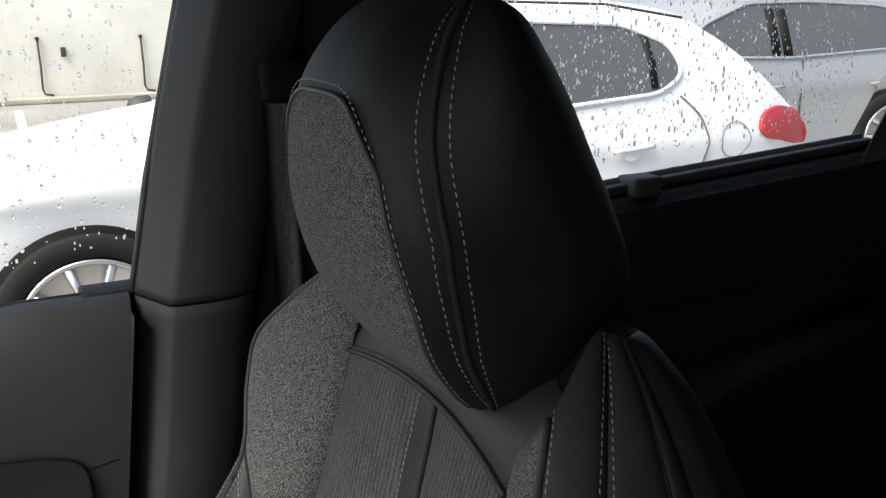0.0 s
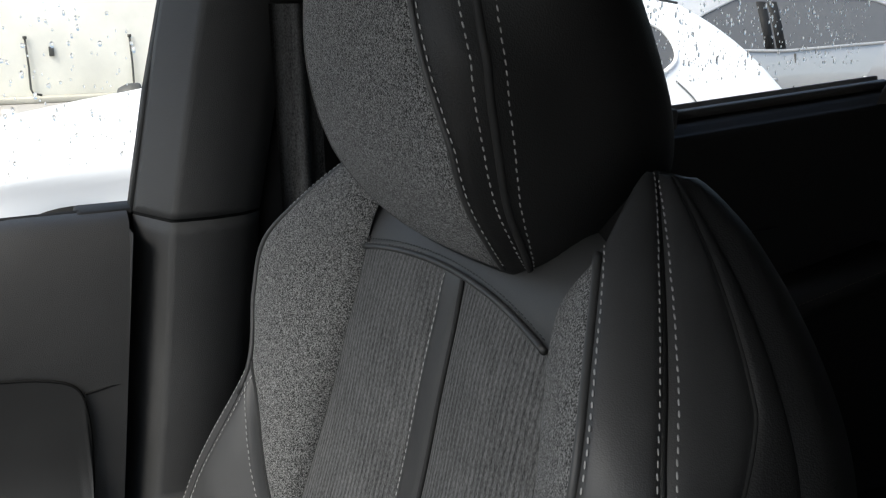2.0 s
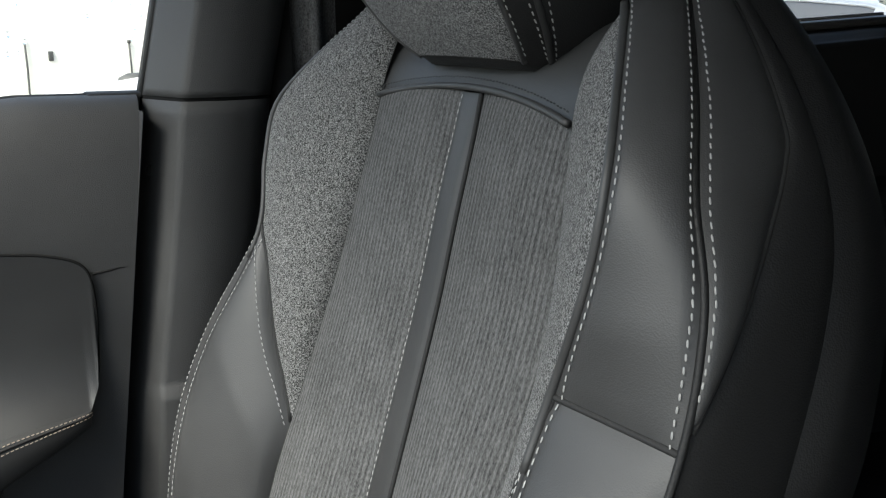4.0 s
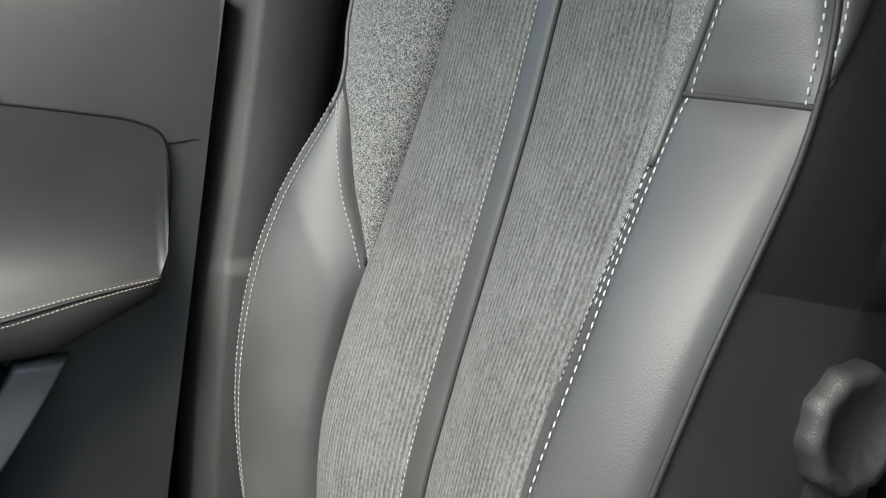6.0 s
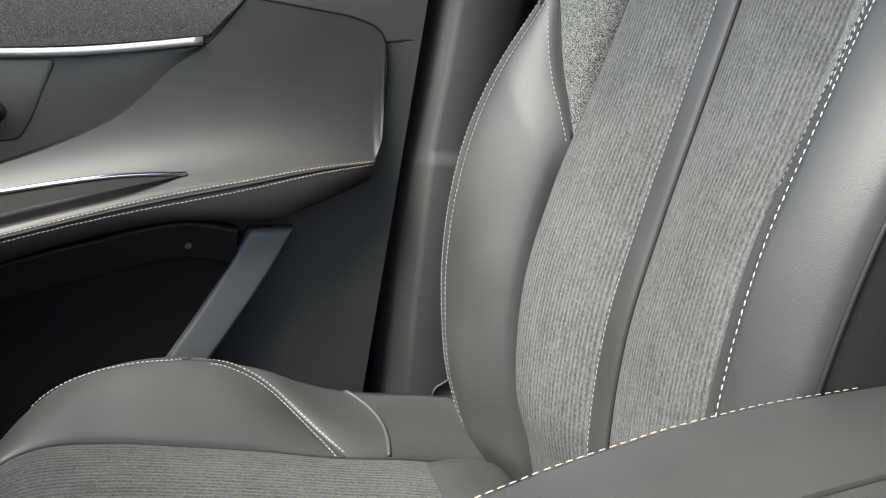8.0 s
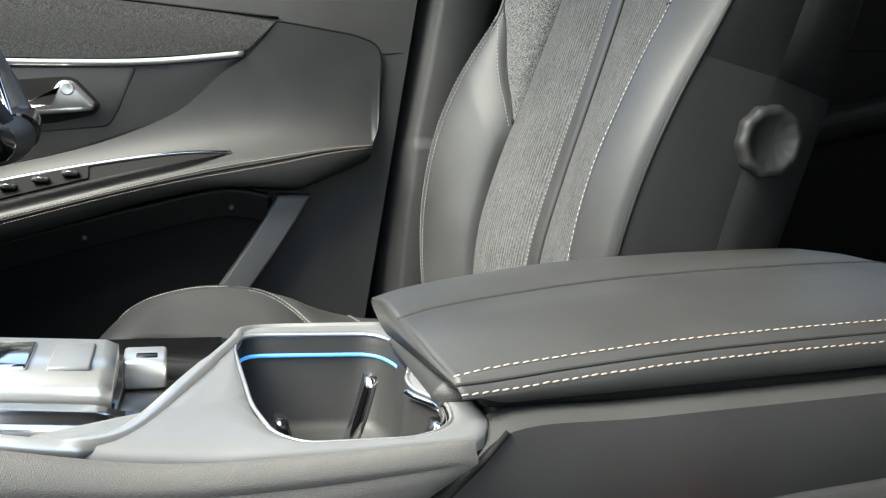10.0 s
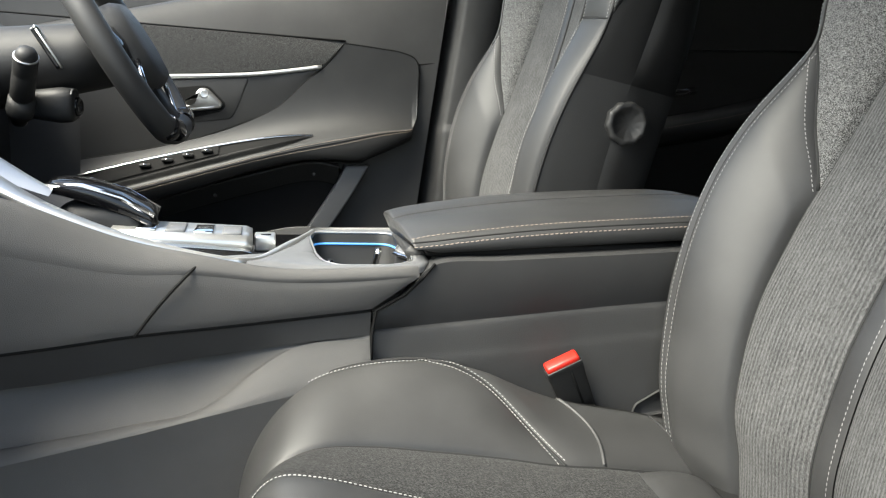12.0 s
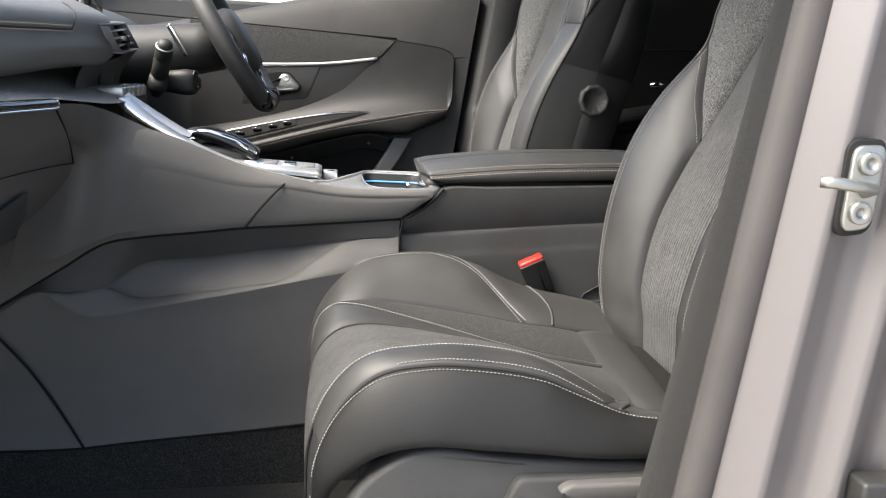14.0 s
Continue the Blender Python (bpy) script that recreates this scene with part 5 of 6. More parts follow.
def lid_sec(a):
    """Points across the lid from the lower near edge over the top to the far edge."""
    zt = float(ridge(a)[0])
    fall = 0.010 * max(0.0, (a - 0.88) / 0.12) ** 2
    zb = 0.7695 + 0.019 * a
    nose = max(0.0, 1 - a * 14) ** 2
    prof = [(0.040, zb + 0.001 + 0.010 * nose), (0.030, zb + 0.003 + 0.010 * nose), (0.0265, zb + 0.008), (0.0265, zt - 0.010), (0.0285, zt - 0.0055), (0.0305, zt - 0.0040), (0.0325, zt - 0.0006), (0.037, zt + 0.0018), (0.060, zt + 0.0062), (0.095, zt + 0.0092), (0.130, zt + 0.0098), (0.132, zt + 0.0086), (0.134, zt + 0.0098), (0.165, zt + 0.0088), (0.190, zt + 0.0060), (0.199, zt + 0.0010), (0.2015, zt - 0.003), (0.202, zt - 0.008), (0.198, zb + 0.003), (0.188, zb)]
    far = float(np.interp(-0.125 + 0.415 * a, [-0.13, -0.07, -0.01, 0.05, 0.13, 0.3], [0.194, 0.214, 0.230, 0.241, 0.248, 0.250]))
    out = []
    for y0, z in prof:
        y = 0.0265 + (y0 - 0.0265) * (far - 0.0265) / 0.1755
        z = z + (0.004 * (1 - a) if y0 > 0.15 and z > zt else 0.0)
        x0 = -0.122 - (y - 0.03) * 0.055 + (0.008 * max(0.0, (zt - 0.004 - z)) / 0.02 if z < zt - 0.004 else 0.0) - 0.003 * (z > zt + 0.003)
        out.append(np.array((x0 * (1 - a) + lid_rear(y) * a, y, z - (fall if z > zt - 0.006 else 0.0) - 0.0035 * nose * (z > zt))))
    return out


secs = [lid_sec(a) for a in np.concatenate([np.linspace(0, 0.06, 8), np.linspace(0.08, 0.90, 36), np.linspace(0.91, 1, 10)])]
lid_part("lid_cover", loft(secs), LEATHER, "black leather cover")
lid_part("panel_seam", tube([s_[11] + np.array((0, 0, 0.0006)) for s_ in secs], 0.0014), THREAD_DARK, "sewn seam")
lid_part("panel_seam", tube([s_[5] + np.array((0, -0.0002, 0.0002)) for s_ in secs], 0.0010), THREAD_DARK)
up_n, side_n = np.array((0, -0.45, 0.9)), np.array((0, -0.9, 0.45))
lid_part("stitching", stitches([[(s_[7] * 0.7 + s_[6] * 0.3 + np.array((0, -0.0004, 0.0006)), up_n) for s_ in secs]], step=0.0056, length=0.0040, w=0.0005, h=0.0004), THREAD_TAN, "copper stitching")
lid_part("stitching", stitches([[(s_[4] * 0.35 + s_[3] * 0.65 + np.array((0, -0.0006, 0)), side_n) for s_ in secs]], step=0.0056, length=0.0040, w=0.0005, h=0.0004), THREAD_TAN, "copper stitching")
lid_part("stitching", stitches([[(s_[14] * 0.3 + s_[15] * 0.7 + np.array((0, 0.0004, 0.0008)), np.array((0, 0.5, 0.9))) for s_ in secs]], step=0.0056, length=0.0040, w=0.0005, h=0.0004), THREAD_TAN, "copper stitching")
lid_part("hinge_tab", loft([[(-0.122 + dx, y, 0.766 + dz) for dx, dz in ((0, -0.006), (-0.004, 0.003), (0.003, 0.010), (0.03, 0.010), (0.03, -0.006))] for y in (0.058, 0.064, 0.160, 0.168)]), PLASTIC_HARD, "black front release tab")
lid_part("lid_base", box((-0.105, 0.036, 0.768), (0.275, 0.190, 0.782), 0.004), BLACK, "")

# ---- passenger belt buckle ----
buckle = thing("belt_buckle", "black seat belt buckle with red release button", "buckle", (0.0452, -0.004, 0.6539))
BK = pose(0, 0, 0, 17, -26, -3) @ Matrix.Scale(0.92, 4)
part("buckle_body", loft([[(x * w, y, z) for x, y in ((-0.023, -0.007), (-0.020, -0.010), (0.020, -0.010), (0.023, -0.007), (0.023, 0.007), (0.020, 0.010), (-0.020, 0.010), (-0.023, 0.007))] for z, w in ((0.002, 0.97), (0.0, 1.0), (-0.012, 1.0), (-0.015, 0.96), (-0.055, 0.90), (-0.085, 0.80))]), PLASTIC_HARD, buckle, "black plastic body", BK)
part("release_button", box((-0.0215, -0.0088, -0.006), (0.0215, 0.0088, 0.0085), 0.003), RED, buckle, "red button", BK)
part("button_lip", box((-0.0225, -0.0112, -0.004), (0.0225, -0.0088, 0.0030), 0.001), PLASTIC_HARD, buckle, "", BK)
part("body_rib", box((0.004, -0.0115, -0.060), (0.007, -0.0092, -0.008), 0.0006, 1), BLACK, buckle, "", BK)
part("stalk", box((-0.012, -0.005, -0.20), (0.015, 0.005, -0.08), 0.004), PLASTIC_HARD, buckle, "", BK)

# ---- dashboard ----
dash = thing("dashboard", "black padded dashboard with cloth shelf, air vent and stitched top", "dashboard", (-0.7, 0.155, 0.3))
DM = Matrix.Translation((0.7, -0.155, -0.3))


def dsh(name, bm, m, label="", parent=dash):
    return part(name, bm, m, parent, label, DM)


fx = lambda y: float(np.interp(y, [-0.66, -0.35, -0.10, 0.03, 0.12, 0.17], [-0.685, -0.662, -0.640, -0.628, -0.622, -0.632]))
dprof = cat([(-0.36, 0.030), (-0.24, 0.052), (-0.14, 0.050), (-0.07, 0.036), (-0.022, 0.018), (-0.004, 0.003), (-0.002, -0.020), (0.002, -0.045), (-0.006, -0.064), (-0.030, -0.075), (-0.10, -0.078)])
pz = lambda y: 0.985 + 0.012 * max(0.0, min(1.0, (y + 0.45) / 0.6))


def pad(y, b):
    p = dprof(b)
    end = max(0.0, (y - 0.07) / 0.10)
    return np.array((fx(y) + p[0] - 0.010 * end ** 2, y, pz(y) + p[1] + 0.008 * min(1.0, max(0.0, (y + 0.25) / 0.20)) * min(1.0, max(0.0, -p[1] - 0.02) / 0.03)))


dsh("dash_pad", sheet(lambda a, b: pad(-0.62 + 0.79 * a, b), 60, 44), DASH, "soft dark grey dash pad")
dsh("pad_end", sheet(lambda a, b: pad(0.17, 0.30 + 0.65 * a) + np.array((-0.10 * b, 0.004 * b, 0)), 20, 3), DASH)
for o_ in (0.0, 0.030):
    dsh("stitching", stitches([[(pad(y, 0.555 + o_) + np.array((0.0030, -0.001, 0.0010)), np.array((0.8, -0.5, 0.3))) for y in np.linspace(-0.60, -0.062, 70)]], step=0.0062, length=0.0048, w=0.0010, h=0.0010), THREAD_TAN, "copper stitching")
dsh("pad_seam", tube([pad(y, 0.570) + np.array((0.0004, 0, 0)) for y in np.linspace(-0.61, -0.060, 40)] + [pad(-0.060 + 0.055 * i / 8, 0.570 - 0.20 * i / 8) + np.array((0.0004, 0, 0.0003)) for i in range(1, 9)], 0.0013), THREAD_DARK, "sewn seam")
dsh("dash_core", box((-1.05, -0.62, 0.70), (-0.74, 0.88, 0.965), 0.02), PLASTIC_HARD)
front = cat([(-0.655, -0.62, 0.898), (-0.628, -0.40, 0.896), (-0.618, -0.26, 0.894), (-0.606, -0.15, 0.887), (-0.598, -0.05, 0.880), (-0.594, 0.03, 0.878), (-0.596, 0.09, 0.880), (-0.606, 0.17, 0.888)])
dsh("shelf", sheet(lambda a, b: (lambda f: np.array((-0.75 * (1 - b) + f[0] * b, f[1], 0.926 * (1 - b) + f[2] * b - 0.004 * math.sin(math.pi * b))))(front(a)), 40, 10), SHELFCLOTH, "grey melange cloth shelf")
low = cat([(-0.660, -0.62, 0.806), (-0.646, -0.40, 0.808), (-0.640, -0.26, 0.806), (-0.634, -0.12, 0.800), (-0.632, -0.03, 0.792), (-0.630, 0.03, 0.784)])
dsh("lower_pad", sheet(lambda a, b: (lambda f, g: f * (1 - b) + g * b + np.array((0.006 * math.sin(math.pi * b), 0, -0.004 * (1 - b))))(front(a * 0.305), low(a * 0.645)), 30, 12), PLASTIC_GREY, "dark grey glovebox lid")
dsh("glovebox", sheet(lambda a, b: (lambda g: np.array((g[0] - 0.020 * b - 0.05 * b * b, g[1], g[2] - 0.001 - b * float(np.interp(g[1], [-0.62, -0.34, -0.1, 0.03], [0.15, 0.128, 0.10, 0.08])))))(low(a * 0.645)), 30, 12), PLASTIC_GREY, "dark lower glovebox")
dsh("lid_gap", tube([low(0.645 * i / 30) + np.array((0.001, 0, 0)) for i in range(31)], 0.0007), BLACK)
dsh("edge_gap", tube([front(0.305) * (1 - t) + low(0.645) * t + np.array((0.004 * math.sin(math.pi * t) + 0.001, 0.002, 0)) for t in np.linspace(0.02, 1, 12)], 0.0014), BLACK)
# the console's shoulder, rounding from the glovebox into the console's side
sT = cat([(-0.622, -0.275, 0.888), (-0.617, -0.243, 0.887), (-0.606, -0.15, 0.8835), (-0.597, -0.075, 0.874), (-0.575, -0.042, 0.861), (-0.530, -0.029, 0.840)])
sM = cat([(-0.652, -0.205, 0.796), (-0.634, -0.100, 0.802), (-0.612, -0.082, 0.800), (-0.592, -0.066, 0.797), (-0.566, -0.055, 0.795), (-0.525, -0.044, 0.793)])
sB = cat([(-0.700, -0.165, 0.665), (-0.662, -0.110, 0.664), (-0.632, -0.080, 0.674), (-0.598, -0.056, 0.688), (-0.566, -0.044, 0.695), (-0.525, -0.031, 0.701)])
dsh("console_shoulder", sheet(lambda a, b: cat([sT(a), sT(a) * 0.45 + sM(a) * 0.55, sM(a), sB(a)])(b), 24, 24), PLASTIC_GREY, "dark grey moulded shoulder")
dsh("under_panel", sheet(lambda a, b: np.array((-0.78 - 0.24 * b, -0.62 + 0.45 * a, 0.60 - 0.02 * b)), 6, 4), PLASTIC_HARD)
bar = cat([(-0.652, -0.60, 0.890), (-0.625, -0.40, 0.890), (-0.615, -0.28, 0.8885), (-0.613, -0.245, 0.888)])
dsh("trim_bar", loft([[bar(i / 16) + np.array(v) for v in ((0.004, 0, -0.0055), (0.0075, 0, -0.002), (0.0075, 0, 0.003), (0.002, 0, 0.006), (-0.02, 0, 0.005), (-0.02, 0, -0.006))] for i in range(17)]), PIANO, "gloss black trim bar")
dsh("trim_edge", tube([bar(i / 16) + np.array((0.006, 0, -0.0055)) for i in range(17)] + [bar(1) + np.array((0.006, 0.004, -0.002)), bar(1) + np.array((0.004, 0.005, 0.004))], 0.0016), CHROME, "bright lower edge")
# flat darker plate standing for the shaded handle notch
dsh("handle_recess_shade", plate(rounded([(-0.42, 0.762), (-0.26, 0.782), (-0.275, 0.752), (-0.31, 0.735), (-0.42, 0.728)], 0.004), lambda a, b, d: Vector((float(low((a + 0.62) / 0.65)[0]) - 0.004 + d, a, b)), 0.003, 0.001), PLASTIC_HARD)

# driver side of the dash
bprof = cat([(-1.00, 1.02), (-0.82, 1.062), (-0.70, 1.054), (-0.625, 1.034), (-0.585, 1.012), (-0.578, 0.992), (-0.60, 0.972), (-0.66, 0.955)])
dsh("binnacle_pad", sheet(lambda a, b: (lambda y, p: np.array((p[0] + 0.022 * math.sin(math.pi * a) - 0.03 * (1 - a) ** 2 - 0.15 * min(1.0, max(0.0, (y - 0.17) / 0.10)), y, p[1] - 0.030 * (1 - a) ** 3)))(0.16 + 0.72 * a, bprof(b)), 34, 30), PLASTIC, "soft black dash pad")
dsh("knee_panel", sheet(lambda a, b: (lambda y: np.array((-0.655 - 0.06 * b + 0.02 * math.sin(b * 3) - 0.12 * min(1.0, max(0.0, (y - 0.26) / 0.08)), y, 0.965 - 0.40 * b)))(0.16 + 0.72 * a), 40, 12), PLASTIC_HARD, "black knee panel")
dsh("column_shroud", loft([[(-0.78 + 0.28 * t, 0.55 + w * math.cos(q), 0.930 + 0.045 * t + h * math.sin(q)) for q in (2 * math.pi * j / 20 for j in range(20))] for t, w, h in ((0, 0.075, 0.07), (0.4, 0.065, 0.06), (0.8, 0.055, 0.052), (1.0, 0.05, 0.048))]), PLASTIC_HARD, "black steering column shroud")
va, vb, vc = np.array((-0.621, 0.054, 0.991)), np.array((-0.004, 0.150, 0.009)), np.array((0.010, 0.056, -0.040))
vt = lambda a, b, d: Vector(va + vb * a + vc * b + np.array((d, 0, 0)))
def vent_bar(a0, a1, b0, b1, d0, d1):
    """A thin bar of the vent between shares of its width and height, and two depths."""
    return loft([[vt(a, b, d) for b, d in ((b0, d0), (b0, d1), (b1, d1), (b1, d0))] for a in (a0, a1)])


dsh("air_vent", vent_bar(0.0, 1.0, 0.0, 1.0, -0.05, -0.022), BLACK, "black centre air vent")
for a0, a1, b0, b1 in ((0.0, 1.0, -0.04, 0.03), (0.0, 1.0, 0.97, 1.04), (0.0, 0.03, 0.03, 0.97), (0.97, 1.0, 0.03, 0.97)):
    dsh("vent_frame", vent_bar(a0, a1, b0, b1, -0.03, 0.002), SATIN, "satin grey vent surround")
for b_ in (0.24, 0.50, 0.76):
    dsh("vent_slat", vent_bar(0.03, 0.97, b_ - 0.03, b_ + 0.03, -0.024, -0.001), ALU, "bright grey vent slat")
dsh("vent_vane", vent_bar(0.50, 0.54, 0.06, 0.94, -0.024, -0.006), SATIN)
dsh("vent_tab", vent_bar(0.44, 0.60, 0.45, 0.62, -0.004, 0.004), ALU, "bright vent tab")
dsh("centre_fascia", sheet(lambda a, b: (lambda y: np.array((-0.625 - 0.035 * math.sin(math.pi * b), y, 0.960 - 0.13 * b)))(0.03 + 0.28 * a), 8, 10), PLASTIC_HARD, "black centre fascia")
dsh("screen", box((-0.70, 0.16, 1.005), (-0.682, 0.30, 1.075), 0.004), PIANO, "gloss black screen")
dsh("screen_edge", tube([(-0.681, 0.155, 1.080), (-0.681, 0.157, 1.035), (-0.682, 0.165, 1.008)], 0.004), ALU, "bright screen edge")
dsh("key_block", box((-0.655, 0.100, 0.850), (-0.606, 0.29, 0.884), 0.006), PLASTIC_HARD, "black key block")
for i in range(5):
    c_ = np.array((-0.628, 0.120 + 0.036 * i, 0.889))
    dsh("toggle_key", box(c_ - np.array((0.022, 0.0165, 0.010)), c_ + np.array((0.022, 0.0165, 0.009)), 0.004), ALU, "bright toggle key")
    for k in range(3):
        dsh("key_rib", box(c_ + np.array((0.004 + 0.006 * k, -0.015, 0.0085)), c_ + np.array((0.0065 + 0.006 * k, 0.015, 0.0102)), 0.0008, 1), SATIN)
con("console_top", sheet(lambda a, b: (lambda p: np.array((p[0], p[1] * (1 - b) + 0.255 * b, p[2] - 0.004 - 0.05 * math.sin(b * math.pi) ** 0.5 - 0.05 * b)))(cT(a * 0.42)), 24, 10), PLASTIC_HARD, "black console top")

# ---- steering wheel ----
wheel = thing("steering_wheel", "small black leather steering wheel with satin spoke trim", "steering wheel", (-0.482, 0.51, 0.984))
WM = pose(0, 0, 0, 0, -31, 0)


def rim_pt(q):
    y, z = 0.176 * math.cos(q), 0.168 * math.sin(q)
    if z < -0.128:
        z = -0.128 - (abs(z) - 0.128) * 0.28
    if z > 0.138:
        z = 0.138 + (z - 0.138) * 0.5
    return np.array((0, y, z))


rb = bmesh.new()
tube_into(rb, [rim_pt(2 * math.pi * i / 72 - 0.5) for i in range(73)], 0.0185, 14, False)
bmesh.ops.remove_doubles(rb, verts=rb.verts, dist=1e-4)
part("rim", rb, LEATHER, wheel, "black leather rim", WM)
hub = loft([[(x, 0.090 * k * math.copysign(abs(math.cos(q)) ** 0.7, math.cos(q)), -0.005 + 0.070 * k * math.copysign(abs(math.sin(q)) ** 0.7, math.sin(q))) for q in (2 * math.pi * j / 28 for j in range(28))] for x, k in ((-0.03, 0.8), (0.0, 1.0), (0.018, 0.97), (0.030, 0.85), (0.034, 0.5), (0.035, 0.01))])
part("hub", hub, PLASTIC, wheel, "black airbag cover", WM)
for sy in (1, -1):
    part("spoke", loft([[(x0 + dx, sy * y, z0 + dz) for dx, dz in ((-0.008, -w), (0.008, -w), (0.012, 0), (0.008, w), (-0.008, w))] for y, z0, x0, w in ((0.05, 0.0, 0.005, 0.030), (0.10, 0.002, 0.003, 0.022), (0.165, 0.004, 0.0, 0.016))]), PIANO, wheel, "gloss black spoke", WM)
    part("spoke_trim", tube([(0.012, sy * 0.05, -0.045), (0.014, sy * 0.085, -0.03), (0.010, sy * 0.125, -0.06), (0.002, sy * 0.085, -0.115), (0.002, sy * 0.05, -0.128)], 0.005), CHROME, wheel, "satin chrome trim", WM)
part("lower_spoke", loft([[(x0, sy, z) for x0, sy in ((-0.008, -w), (0.010, -w), (0.010, w), (-0.008, w))] for z, w in ((-0.05, 0.035), (-0.09, 0.040), (-0.132, 0.055))]), PLASTIC_HARD, wheel, "black lower spoke", WM)
for sy in (1, -1):
    clip = [rim_pt(-math.pi / 2 + sy * a) for a in np.linspace(0.42, 0.74, 10)]
    part("rim_clip", tube([c + np.array((0.004, 0, 0)) for c in clip], 0.0186, 14), PIANO, wheel, "gloss black rim insert", WM)
    part("clip_edge", tube([np.array((0.020, 0, 0.004)) + c for c in clip], 0.0022), CHROME, wheel, "thin bright edge", WM)
part("grip_seam", tube([rim_pt(-1.05) + np.array((0.017 * math.cos(t), 0.017 * math.sin(t) * 0.5, -0.017 * math.sin(t) * 0.86)) for t in np.linspace(0, 6.28, 20)], 0.0012), BLACK, wheel, "", WM)
stalk = thing("column_stalk", "black round-ended wiper stalk beside the steering column", "stalk", (-0.597, 0.420, 0.976))
ST = np.array((0.25, -0.55, 0.79))
part("stem", tube([ST * -0.13, ST * -0.11, ST * -0.09, ST * -0.08, ST * -0.07], lambda t: 0.011 + 0.004 * t, 16), PLASTIC_HARD, stalk, "black stem")
part("grip", disc(ST * -0.085, ST, 0.0165, 0.075, 24, [(0.8, 0), (1, 0.06), (1, 0.55), (0.96, 0.58), (0.96, 0.62), (1, 0.65), (1, 0.94), (0.9, 1.0), (0, 1.0)]), PLASTIC_HARD, stalk, "black ribbed grip")
part("end_cap", disc(ST * -0.012, ST, 0.0150, 0.014, 24, [(1, 0), (0.98, 0.3), (0.8, 0.75), (0.45, 1), (0, 1.04)]), PLASTIC_HARD, stalk, "black domed end")
part("knob_ring", disc(ST * -0.013, ST, 0.0172, 0.0022, 24), ALU, stalk, "thin bright ring")
part("mount", disc(ST * -0.115, ST, 0.020, 0.030, 24, [(0.9, 0), (1, 0.3), (0.9, 1), (0, 1)]), PLASTIC_HARD, stalk, "black round mount")
paddle = thing("shift_paddle", "satin-edged black shift paddle behind the steering wheel", "paddle", (-0.586, 0.495, 0.981))
PD = pose(0, 0, 0, 0, -30, 0)
outline = rounded([(-0.012, 0.034), (0.008, 0.031), (0.014, -0.030), (-0.002, -0.034)], 0.006)
part("paddle_blade", plate(outline, lambda a, b, d: Vector((d, a, b)), 0.006, 0.002), PIANO, paddle, "gloss black blade", PD)
part("paddle_edge", tube([(0.001, a, b) for a, b in outline + outline[:1]], 0.0016), ALU, paddle, "bright edge", PD)
lower_stalk = thing("audio_control", "black audio control pod below the column", "control", (-0.572, 0.50, 0.899))
part("pod", loft([[(x, 0.030 * k * math.copysign(abs(math.cos(q)) ** 0.6, math.cos(q)), 0.026 * k * math.copysign(abs(math.sin(q)) ** 0.6, math.sin(q))) for q in (2 * math.pi * j / 24 for j in range(24))] for x, k in ((-0.04, 0.8), (0.0, 1.0), (0.014, 0.95), (0.020, 0.80), (0.020, 0.05))]), PLASTIC_HARD, lower_stalk, "black pod")
part("dial", disc((0.018, 0.002, -0.002), (1, -0.2, 0), 0.014, 0.008, 24, [(1, 0), (1, 0.7), (0.85, 1), (0.5, 0.7), (0, 0.7)]), PIANO, lower_stalk, "round dial")
part("pod_edge", tube([(0.018, 0.027 * math.copysign(abs(math.cos(q)) ** 0.6, math.cos(q)), 0.023 * math.copysign(abs(math.sin(q)) ** 0.6, math.sin(q))) for q in np.linspace(0.2, 2.6, 20)], 0.0012), SATIN, lower_stalk, "thin grey edge")
part("stem", tube([(-0.03, 0.0, 0.0), (-0.05, 0.02, 0.02), (-0.08, 0.04, 0.045)], 0.014, 12), PLASTIC_HARD, lower_stalk)

# ---- passenger-side pillar and door opening ----
post2 = thing("pillar_2", "metallic grey door pillar with black trim, rubber seal and striker", "pillar", (0.35, -0.6, 0.3), "", "structure")
P2 = Matrix.Translation((-0.35 - 0.168, 0.6 - 0.072, -0.3))


def slant(x_low, x_high, z):
    """A pillar edge that leans back towards the top."""
    return x_low + (x_high - x_low) * (z - 0.595) / 0.427


ZS = (0.30, 0.45, 0.60, 0.75, 0.90, 1.05, 1.20, 1.40, 1.60)
trim = [[(slant(0.236, 0.309, z), -0.470, z), (slant(0.226, 0.300, z), -0.490, z), (slant(0.224, 0.296, z), -0.515, z), (slant(0.232, 0.300, z), -0.560, z), (slant(0.250, 0.300, z), -0.588, z), (slant(0.40, 0.44, z), -0.57, z), (slant(0.40, 0.44, z), -0.50, z)] for z in ZS]
part("pillar_trim", loft(trim), TRIMCLOTH, post2, "black fabric-look pillar trim", P2)
seal = [[(slant(0.215, 0.272, z) + dx, -0.596 + dy, z) for dx, dy in ((0, 0.012), (-0.004, 0.0), (0.004, -0.012), (0.018, -0.016), (0.032, -0.010), (0.040, 0.005), (0.02, 0.02))] for z in ZS]
part("door_seal", loft(seal), SEAL, post2, "grey rubber door seal", P2)
body = []
